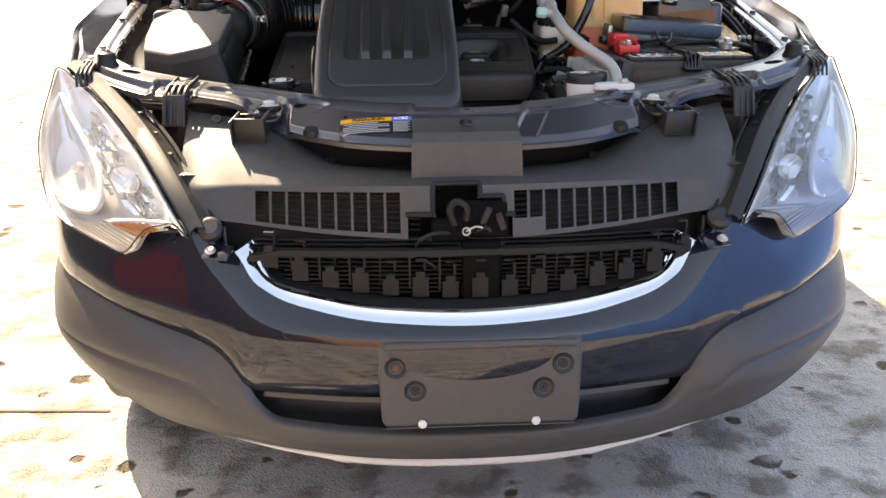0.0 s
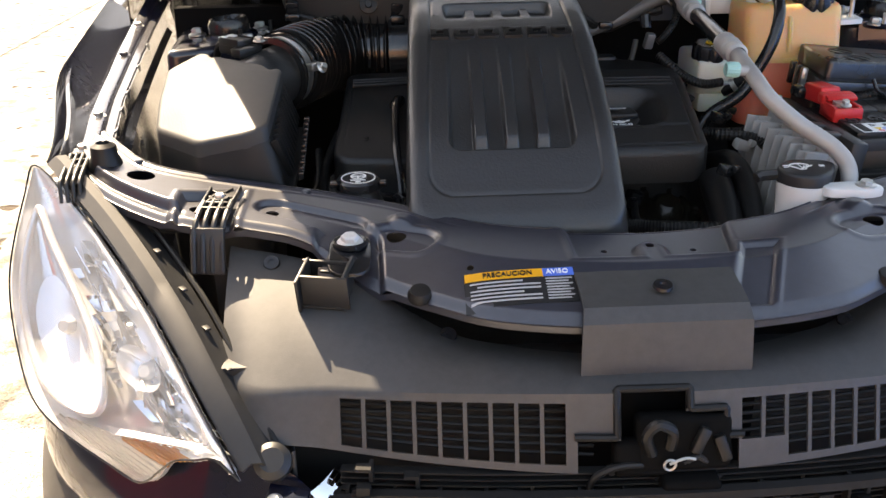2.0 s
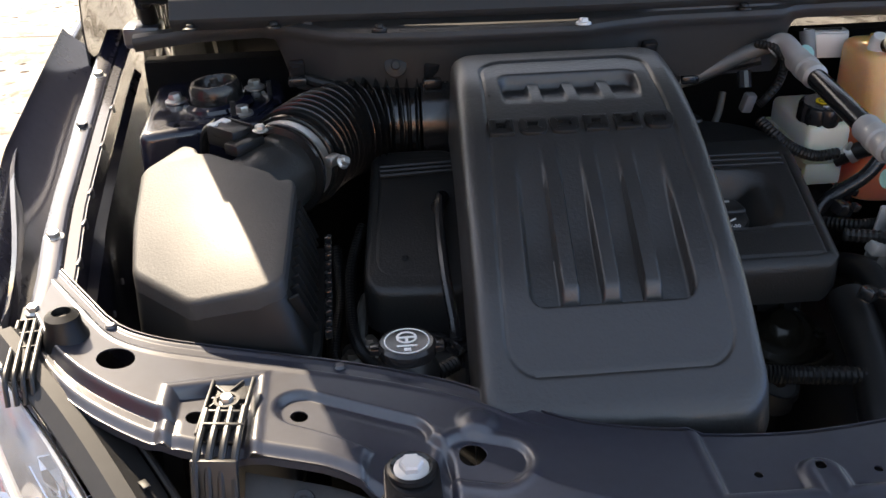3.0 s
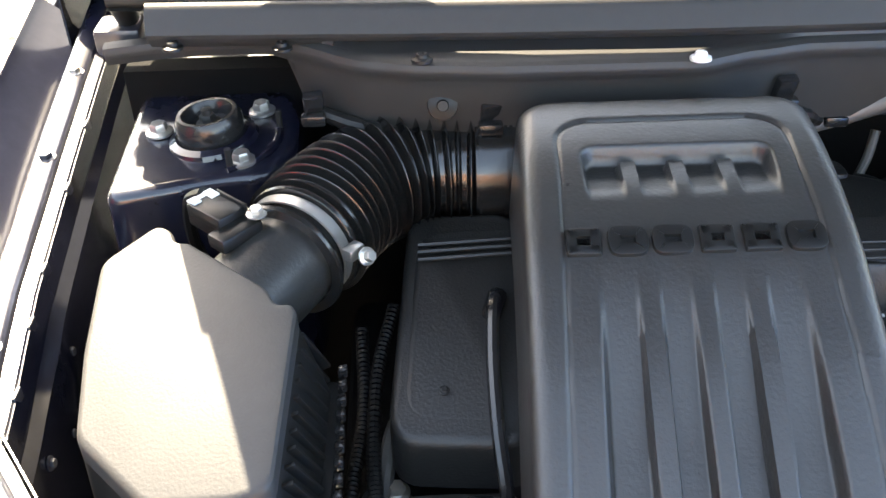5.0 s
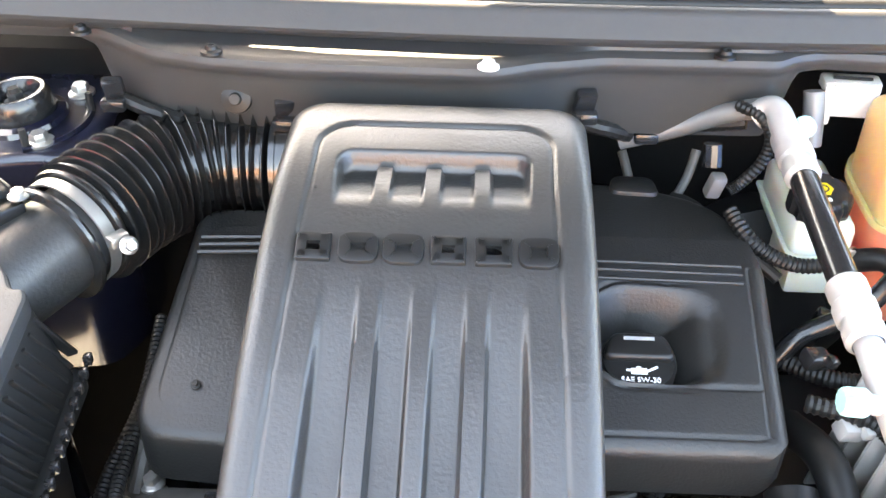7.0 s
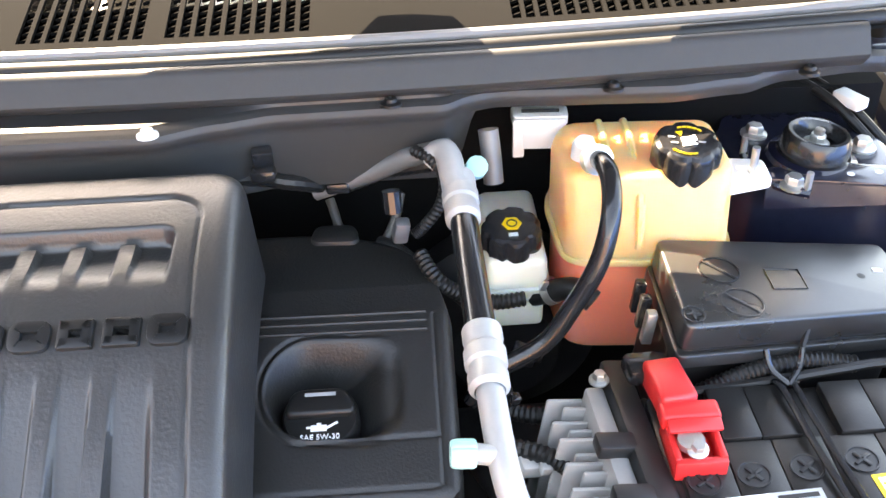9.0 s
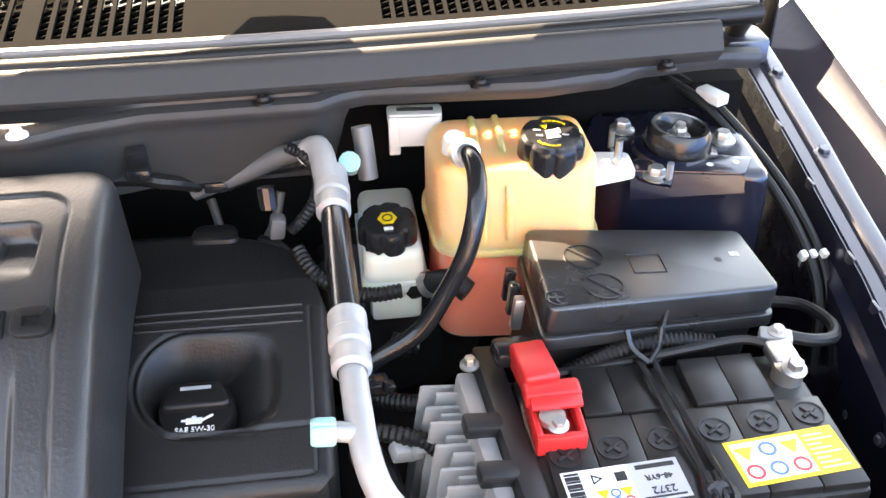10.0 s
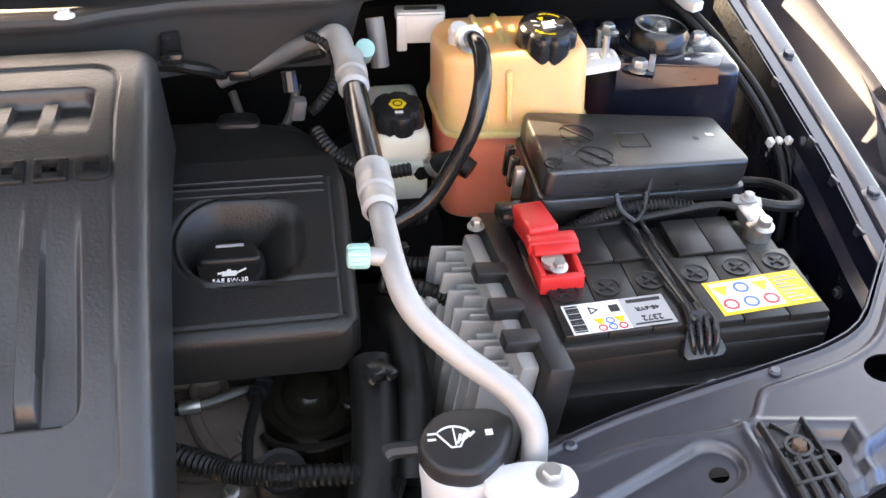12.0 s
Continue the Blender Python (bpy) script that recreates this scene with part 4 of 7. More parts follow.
# headlamp brackets: ribbed black tongues hooked over the support
def lamp_bracket(s):
    x, y = 0.497 * s, 0.466
    z = bar_z(x)
    t = thing("lamp_bracket", (x, y, z), "ribbed black plastic bracket bolted to the support", "bracket", "headlamp brackets")
    body = part("plate", cbox((x, y - 0.010, z + 0.002), (0.037, 0.068, 0.004), 0.002, (8, 0, 8 * s)), PLASTIC, t)
    for k in range(4):
        part("rib", tube([(x + (k - 1.5) * 0.0108, y - 0.010, z + 0.007), (x + (k - 1.5) * 0.0108 + 0.003 * s, y - 0.048, z + 0.002), (x + (k - 1.5) * 0.0108 + 0.006 * s, y - 0.066, z - 0.016), (x + (k - 1.5) * 0.0108 + 0.008 * s, y - 0.076, z - 0.055)], 0.0034, 8, 5), PLASTIC, t)
    part("tongue", cbox((x + 0.007 * s, y - 0.068, z - 0.032), (0.040, 0.006, 0.055), 0.002, (-12, 0, 8 * s)), PLASTIC, t)
    for k in range(3):
        part("cross_rib", cbox((x, y - 0.032 + k * 0.018, z + 0.006), (0.036, 0.003, 0.006), 0.001, (8, 0, 8 * s)), PLASTIC, t)
    for k in (-1, 1):
        part("side_rail", cbox((x + 0.0178 * k, y - 0.006, z + 0.006), (0.003, 0.066, 0.008), 0.001, (8, 0, 8 * s)), PLASTIC, t)
        part("diagonal_rib", cbox((x + 0.001 * s, y + 0.010, z + 0.007), (0.002, 0.042, 0.005), 0.0006, (6, 0, 42 * k)), PLASTIC, t)
    part("bolt_seat", lathe([(0.0115, 0.0), (0.0115, 0.007), (0.0085, 0.007), (0.0085, 0.002), (0, 0.002)], pose(x, y, z + 0.003), 24), PLASTIC, t)
    part("bracket_bolt", bolt((x, y, z + 0.005), (0, 0, 1), 0.0062, 0.007, 1.3), ZINC if s < 0 else RUSTY, t)


def outer_bracket(s):
    """Small ribbed tongue that holds the lamp's outer corner."""
    t = thing("lamp_bracket", (0.690 * s, 0.57, 1.0), "small ribbed black bracket at the lamp's outer corner", "bracket", "headlamp brackets")
    m = pose(0.690 * s, 0.560, 0.998, 6, 0, -6 * s)
    part("plate", moved(box(-0.013, 0.013, -0.052, 0.060, -0.004, 0.0, 0.002), m), PLASTIC, t)
    for k in range(4):
        part("rib", moved(tube([(-0.0115 + 0.0077 * k, 0.030, 0.003), (-0.0115 + 0.0077 * k, -0.030, 0.004), (-0.0115 + 0.0077 * k, -0.054, 0.001), (-0.0115 + 0.0077 * k, -0.066, -0.020)], 0.0024, 8, 4), m), PLASTIC, t)
    for y in (0.030, 0.010, -0.012):
        part("cross_rib", moved(box(-0.013, 0.013, y - 0.001, y + 0.001, 0.0, 0.005, 0.0006), m), PLASTIC, t)
    part("bracket_bolt", moved(bolt((0.0, 0.046, 0.001), (0, 0, 1), 0.0062, 0.007, 1.4), m), ZINC, t)


# hood latch guides: bolted black brackets with a cup in front
RAMP = material("worn_reddish_black_plastic", (0.035, 0.022, 0.020), 0.45, 0, 0.3, 60)


def guide(s):
    x, y = 0.340 * s, 0.400
    t = thing("hood_guide", (x, y, 0.945), "black bracket with bright bolt and square cup", "bracket", "hood guide brackets")
    poly = rounded([(x - 0.024, y - 0.065), (x + 0.024, y - 0.065), (x + 0.024, y + 0.022), (x - 0.024, y + 0.022)], 0.022)
    part("plate", warped(prism(poly, 0, 0.004, 0.0015), lambda c: Vector((c.x, c.y, c.z + 0.941 - 0.2 * max(0, (y - 0.02) - c.y)))), GLOSSY, t)
    part("ring", lathe([(0.021, 0), (0.021, 0.005), (0.018, 0.006), (0.016, 0.004), (0.016, 0)], pose(x, y, 0.944, 0, 0, 0), 28), GLOSSY, t)
    part("neck", cbox((x + 0.012 * s, y - 0.040, 0.936), (0.036, 0.030, 0.004), 0.0015, (14, 0, 14 * s)), PLASTIC, t)
    part("cup_ramp", cbox((x + 0.020 * s, y - 0.056, 0.921), (0.034, 0.004, 0.034), 0.001, (-28, 0, 14 * s)), RAMP, t, "worn reddish-black inner ramp")
    part("guide_bolt", bolt((x, y, 0.946), (0, -0.1, 1), 0.0105, 0.009, 1.45), SILVER, t)
    cx, cy, cz = x + 0.026 * s, y - 0.058, 0.926
    for a, b, w, d in ((0, -0.022, 0.054, 0.004), (0, 0.022, 0.054, 0.004), (-0.025, 0, 0.004, 0.048), (0.025, 0, 0.004, 0.048)):
        part("cup_wall", cbox((cx + a, cy + b, cz - 0.004), (w, d, 0.042), 0.0012, (12, 0, 14 * s)), PLASTIC, t)
    part("cup_floor", cbox((cx, cy, cz - 0.020), (0.050, 0.042, 0.003), 0.0008, (12, 0, 14 * s)), DARK, t)


for s in (-1, 1):
    lamp_bracket(s)
    outer_bracket(s)
    guide(s)

# caution sticker on the support
sticker = thing("caution_sticker", (-0.150, 0.318, 0.946), "caution sticker with orange and blue header", "sticker")


def on_bar(x, y, lift):
    return Vector((x, y, bar_height(x, y) + lift))


def decal(x0, x1, y0, y1, skew, lift):
    return thick(grid(12, 4, lambda u, v: on_bar(x0 + (x1 - x0) * u, y0 + (y1 - y0) * v + skew * u, lift)), 0.0004)


part("sheet", decal(-0.214, -0.092, 0.275, 0.324, 0.0, 0.0022), BLACK_P, sticker)
part("orange_header", decal(-0.213, -0.127, 0.312, 0.3235, 0.0, 0.0028), ORANGE_P, sticker)
part("blue_header", decal(-0.127, -0.093, 0.312, 0.3235, 0.0, 0.0028), BLUE_P, sticker)
for k in range(6):
    yy = 0.3065 - k * 0.0052
    part("text_line", decal(-0.208 if k != 1 else -0.200, -0.131 if k % 3 else -0.150, yy, yy + 0.0022, 0.0, 0.0030), GREY_P, sticker)
for k in range(8):
    yy = 0.3075 - k * 0.0040
    part("text_line", decal(-0.125, -0.096 - 0.004 * (k % 2), yy, yy + 0.0018, 0.0, 0.0030), GREY_P, sticker)
for text, size, x, ink in (("PRECAUCION", 0.0088, -0.166, BLACK_P), ("AVISO", 0.0088, -0.111, WHITE_P)):
    part("lettering", warped(letters(text, size, Matrix.Identity(4)), lambda c: on_bar(x + c.x, 0.3175 + c.y, 0.0034 + c.z)), ink, sticker)

# black plastic shield from the support down to the grille, with vent slots
FACE = [(0.0, 0.190), (0.12, 0.196), (0.25, 0.210), (0.36, 0.226), (0.44, 0.235), (0.50, 0.30)]
shield = thing("radiator_shield", (0, 0.23, 0.80), "black plastic radiator shield with slotted vents", "shield")


def shield_point(x, r):
    """r from 0 at the support's edge, through 1 at the fold, to 2 at the lower edge."""
    k = 1 - ease(0.20, 0.36, abs(x))
    top = Vector((x, curve_at(BAR_FRONT, x) + 0.010 + 0.030 * k, bar_z(x) - 0.034 - 0.050 * k))
    fold = Vector((x, curve_at(FACE, x) + 0.012, 0.850 - 0.004 * (x / 0.4) ** 2))
    low = Vector((x, curve_at(FACE, x) - 0.012, 0.766 + 0.026 * (x / 0.37) ** 2))
    if r <= 1:
        p = top.lerp(fold, r)
        p.z += 0.008 * math.sin(math.pi * r)
        dent = ease(0, 0.03, oval(abs(x), r, 0.30, 0.62, 0.36, 0.62, 0.05)) * ease(0.2, 0.3, abs(x))
        p.z -= 0.012 * dent
        return p
    return fold.lerp(low, r - 1)


def shield_mesh():
    xs = sorted(set([round(-0.475 + i * 0.01, 4) for i in range(96)]))
    cols = []
    for k in range(9):
        cols.append((-0.110 - k * 0.0265, -0.110 - k * 0.0265 - 0.0222))
    for k in range(11):
        cols.append((0.0745 + k * 0.0255, 0.0745 + k * 0.0255 + 0.0212))
    edges = [e for c in cols for e in c]
    xs = sorted([x for x in xs if all(abs(x - e) > 0.004 for e in edges)] + edges + [-0.098, 0.0715, -0.053, 0.053, 0.015])
    xs = [x for i, x in enumerate(xs) if i == 0 or x - xs[i - 1] > 1e-5]
    rs = [0, 0.12, 0.25, 0.4, 0.55, 0.7, 0.82, 0.92, 0.96, 1.0, 1.12, 1.24, 1.42, 1.58, 1.64, 1.72, 1.80, 1.9, 2.0]
    bm = bmesh.new()
    vs = [[bm.verts.new(shield_point(x, r)) for r in rs] for x in xs]
    for i in range(len(xs) - 1):
        for j in range(len(rs) - 1):
            xm, rm = (xs[i] + xs[i + 1]) / 2, (rs[j] + rs[j + 1]) / 2
            hole = any(min(c) < xm < max(c) for c in cols) and 1.12 < rm < (1.64 if 0.07 < xm < 0.12 else 1.90)
            if -0.053 < xm < 0.015 and rm > 0.96 or -0.053 < xm < 0.053 and rm > 1.24 or -0.098 < xm < 0.0715 and rm > 1.58:
                hole = True
            if not hole:
                bm.faces.new((vs[i][j], vs[i + 1][j], vs[i + 1][j + 1], vs[i][j + 1]))
    return thick(bm, 0.003)


part("shield_panel", shield_mesh(), SHIELD, shield, angle=40)
for s in (-1, 1):
    for k in range(8):
        part("slot_louvre", tube([shield_point(s * x, 1.08 + 0.11 * k) + Vector((0, 0.020, -0.004)) for x in (0.078, 0.2, 0.28, 0.358)], 0.0022, 6), BLACKENED, shield)

# raised rim round the latch's notch
NOTCH = rounded([(-0.102, 2.03), (-0.102, 1.54), (-0.057, 1.54), (-0.057, 0.93), (0.019, 0.93), (0.019, 1.21), (0.057, 1.21), (0.057, 1.56), (0.076, 1.56), (0.076, 2.03)], 0.010, 4)[6:-6]
part("notch_rim", tube([shield_point(x, r) + Vector((0, -0.002, 0.001)) for x, r in NOTCH], 0.0042, 8, 1, smooth=False), BLACKENED, shield, "rounded black rim of the latch opening")


def pad(u, v):
    x = -0.086 + 0.174 * u + 0.008 * (u - 0.5) * ease(0.4, 1, v)
    rows = [(0.312, 0.939), (0.275, 0.934), (0.247, 0.928), (0.235, 0.914), (0.227, 0.850)]
    i = min(int(v * 4), 3)
    t = v * 4 - i
    y = rows[i][0] * (1 - t) + rows[i + 1][0] * t
    z = rows[i][1] * (1 - t) + rows[i + 1][1] * t
    return Vector((x, y, z))


part("centre_pad", thick(grid(10, 20, pad), 0.004), SHIELD, shield, "flat square pad over the shield's middle")
part("pad_clip", lathe([(0.011, 0), (0.010, 0.003), (0.004, 0.003), (0.003, 0.001), (0, 0.001)], facing((0.002, 0.272, 0.9375), (0, -0.18, 1)), 20), GLOSSY, shield)
for x, r in ((-0.425, 0.10), (-0.225, 0.12), (0.225, 0.12), (0.425, 0.12)):
    p = shield_point(x, r)
    part("push_pin", lathe([(0.010, 0), (0.009, 0.003), (0.004, 0.003), (0.0035, 0.0015), (0, 0.0015)], facing(p + Vector((0, -0.001, 0.001)), (0, -0.6, 0.8) if r < 1 else (0, -1, 0.2)), 16), GLOSSY, shield)
for s in (-1, 1):
    part("end_knob", lathe([(0.020, 0), (0.020, 0.012), (0.013, 0.018), (0, 0.018)], facing((s * 0.415, 0.205, 0.782), (0, -0.7, 0.7)), 20), PLASTIC, shield)
    part("end_tab", cbox((s * 0.402, 0.176, 0.755), (0.046, 0.034, 0.006), 0.003, (24, 0, 18 * s)), PAINT, shield)
    part("end_bolt", bolt((s * 0.412, 0.168, 0.761), (0, -0.4, 1), 0.006, 0.005), ZINC, shield)

# grille insert: louvres behind a toothed lower edge
grille = thing("lower_grille", (0, 0.16, 0.68), "black grille insert with louvres and square teeth", "grille")


def grille_y(x):
    return curve_at(NOSE, x) * 0.55 + 0.098


def strip(x0, x1, z0, z1, y, t=0.004, n=8):
    return thick(grid(n, 1, lambda u, v: Vector((x0 + (x1 - x0) * u, grille_y(x0 + (x1 - x0) * u) + y, z0 + (z1 - z0) * v))), t)


def grille_low(x):
    return min(curve_at(SKIN_TOP, x) + 0.040, 0.738)


for k in range(13):
    z = 0.676 + k * 0.0075
    half = 0.345 if z > 0.715 else 0.30
    part("louvre", strip(-half, half, z, z + 0.002, 0.030, 0.012, 24), GRILLE, grille)
for k in range(15):
    x = -0.338 + k * 0.0483
    zl = grille_low(x)
    up = 0.018 + 0.006 * (k % 2)
    part("divider", strip(x - 0.0018, x + 0.0018, zl, 0.752, 0.020, 0.012, 1), GRILLE, grille)
    part("tooth", add(strip(x + 0.004, x + 0.030, zl - 0.010, zl + up, 0.006, 0.006, 2), strip(x + 0.010, x + 0.024, zl + up - 0.001, zl + up + 0.010, 0.006, 0.010, 2)), GRILLE, grille)
    part("hook", add(strip(x + 0.022, x + 0.026, zl + up + 0.008, zl + up + 0.030, 0.010, 0.010, 1), strip(x + 0.010, x + 0.026, zl + up + 0.028, zl + up + 0.032, 0.010, 0.012, 1)), GRILLE, grille)
part("lower_rim", thick(grid(60, 3, lambda u, v: Vector(((2 * u - 1) * 0.355, curve_at(NOSE, (2 * u - 1) * 0.355) + lean(curve_at(SKIN_TOP, (2 * u - 1) * 0.355)) + 0.020 + 0.024 * v, min(curve_at(SKIN_TOP, (2 * u - 1) * 0.355) + 0.016 + 0.010 * v, 0.735)))), 0.004), GRILLE, grille)
part("step_rim", thick(grid(60, 2, lambda u, v: Vector(((2 * u - 1) * 0.355, grille_y((2 * u - 1) * 0.355) - 0.006 + 0.012 * v, 0.756 - 0.010 * ease(0.3, 0.36, abs(2 * u - 1) * 0.36)))), 0.010), GRILLE, grille)
part("radiator_core", box(-0.50, 0.50, 0.27, 0.30, 0.40, 0.86, 0.002), DARK, grille, "dark radiator core")
for s in (-1, 1):
    part("air_baffle", cbox((0.405 * s, 0.262, 0.675), (0.006, 0.085, 0.22), 0.002, (0, 0, -12 * s)), PLASTIC, grille, "black air baffle beside the radiator")

# hood latch in the notch of the shield
latch = thing("hood_latch", (0, 0.20, 0.74), "black steel hood latch with cable", "latch")
part("backing", cbox((-0.004, 0.245, 0.765), (0.20, 0.02, 0.18), 0.004), LOUVRE, latch)
part("latch_plate", prism(rounded([(-0.040, -0.050), (0.055, -0.050), (0.060, 0.010), (0.030, 0.048), (-0.030, 0.048), (-0.045, 0.010)], 0.012), 0, 0.004, 0.0015), LOUVRE, latch).matrix_basis = pose(0.004, 0.200, 0.772, 78, 0, 0)
part("latch_post", add(cbox((0.024, 0.186, 0.705), (0.048, 0.012, 0.090), 0.004, (6, 0, 0)), cbox((-0.006, 0.190, 0.700), (0.008, 0.020, 0.085), 0.002, (6, 0, 0))), LOUVRE, latch)
part("latch_body", add(cbox((0.006, 0.196, 0.796), (0.100, 0.030, 0.060), 0.008, (-14, 0, 0), 3), cbox((-0.038, 0.192, 0.780), (0.060, 0.026, 0.040), 0.008, (-14, 0, 0), 3)), LOUVRE, latch, "greasy black latch body")
part("post_shroud", cbox((0.012, 0.180, 0.715), (0.062, 0.030, 0.100), 0.006, (4, 0, 0), 3), LOUVRE, latch)
part("catch", tube([(-0.030, 0.178, 0.792), (-0.038, 0.172, 0.818), (-0.028, 0.170, 0.832), (-0.012, 0.172, 0.822), (-0.012, 0.176, 0.800)], 0.006, 8), RUBBER, latch)
part("claw", cbox((0.020, 0.178, 0.806), (0.012, 0.010, 0.030), 0.003, (-10, 25, 0)), RUBBER, latch)
part("claw", cbox((0.044, 0.178, 0.796), (0.012, 0.010, 0.030), 0.003, (-10, -20, 0)), RUBBER, latch)
part("release_wire", tube([(-0.012, 0.172, 0.782), (0.002, 0.170, 0.790), (0.014, 0.171, 0.788)], 0.0016, 6), ZINC, latch, "bright release wire")
part("wire_eye", tube([(-0.012 + 0.006 * math.cos(a * 0.7), 0.171, 0.782 + 0.006 * math.sin(a * 0.7)) for a in range(10)], 0.0016, 6, 2), ZINC, latch)
part("spring", corrugated([(0.004, 0.180, 0.778), (0.018, 0.178, 0.786), (0.030, 0.180, 0.778)], 0.004, 0.0035), DARK, latch)
part("lever", cbox((-0.050, 0.186, 0.775), (0.050, 0.005, 0.014), 0.002, (0, -20, 0)), DARK, latch)
part("cable", tube([(-0.02, 0.182, 0.775), (-0.06, 0.178, 0.778), (-0.088, 0.178, 0.765), (-0.090, 0.18, 0.742), (-0.065, 0.182, 0.722), (-0.045, 0.19, 0.700)], 0.0038, 8), RUBBER, latch)
for x, z in ((0.002, 0.790), (0.045, 0.755), (-0.020, 0.752)):
    part("latch_bolt", bolt((x, 0.189, z), (0, -1, 0.2), 0.0045, 0.005), DARK, latch)

# ---- plate holder ----
holder = thing("plate_holder", (0, 0.05, 0.50), "empty black plastic number plate holder with two bright screws", "plate holder")
PH = pose(0.006, 0.104, 0.548, 84, 0, 0)
hp = rounded([(-0.160, -0.075), (0.160, -0.075), (0.167, 0.075), (-0.167, 0.075)], 0.016)
panel = part("panel", moved(prism(hp, -0.026, 0.0, 0.006, 3), PH), CLADDING, holder)
part("top_ledge", moved(box(-0.156, 0.156, 0.058, 0.072, -0.002, 0.010, 0.006, 3), PH), CLADDING, holder)
part("lower_ledge", moved(box(-0.154, 0.154, -0.0745, -0.0725, -0.002, 0.004, 0.0009), PH), CLADDING, holder)
for x, y in ((-0.137, 0.028), (0.134, 0.028), (-0.106, -0.012), (0.102, -0.012)):
    part("socket", moved(lathe([(0.018, -0.001), (0.016, 0.002), (0.010, -0.002), (0.008, 0.0012), (0, 0.0012)], Matrix.Translation((x, y, 0.001)), 24), PH), PLASTIC, holder)
    part("socket_screw", moved(bolt((x, y, 0.002), (0, 0, 1), 0.004, 0.003), PH), RUSTY if (x < 0 and y > 0.02) else DARK, holder)
for x in (-0.095, 0.090):
    part("bright_screw", moved(lathe([(0.0075, 0), (0.0070, 0.003), (0.004, 0.0045), (0, 0.0045)], Matrix.Translation((x, -0.068, 0.001)), 20), PH), SILVER, holder)


# ---- headlamps ----
def polyline(pts, t):
    k = t * (len(pts) - 1)
    i = min(int(k), len(pts) - 2)
    f = k - i
    p = [Vector(q) for q in pts]
    a, b = p[max(i - 1, 0)], p[i]
    c, d = p[i + 1], p[min(i + 2, len(p) - 1)]
    return 0.5 * ((2 * b) + (c - a) * f + (2 * a - 5 * b + 4 * c - d) * f * f + (3 * b - a - 3 * c + d) * f ** 3)


INNER = [(0.447, 0.185, 0.776), (0.492, 0.242, 0.832), (0.556, 0.340, 0.893), (0.640, 0.460, 0.948), (0.722, 0.560, 0.990)]
OUTER = [(0.575, 0.252, 0.733), (0.690, 0.335, 0.768), (0.742, 0.420, 0.805), (0.765, 0.500, 0.885), (0.745, 0.580, 0.992)]


def lamp_surface(s, u, v, depth=0.0, grow=0.0):
    a, b = polyline(INNER, v), polyline(OUTER, v)
    p = a.lerp(b, u * (1 + 2 * grow) - grow)
    w = (b - a).length
    n = Vector((0.28, -0.78, 0.56)).normalized()
    p += n * (0.16 * w * 4 * u * (1 - u) * 0.5 + 0.004 - depth)
    if v < 0.2:
        notch = ease(0.0, 0.15, u) * (1 - ease(0.55, 0.80, u)) * (1 - v / 0.2)
        p.z += 0.026 * notch
    return Vector((p.x * s, p.y, p.z))


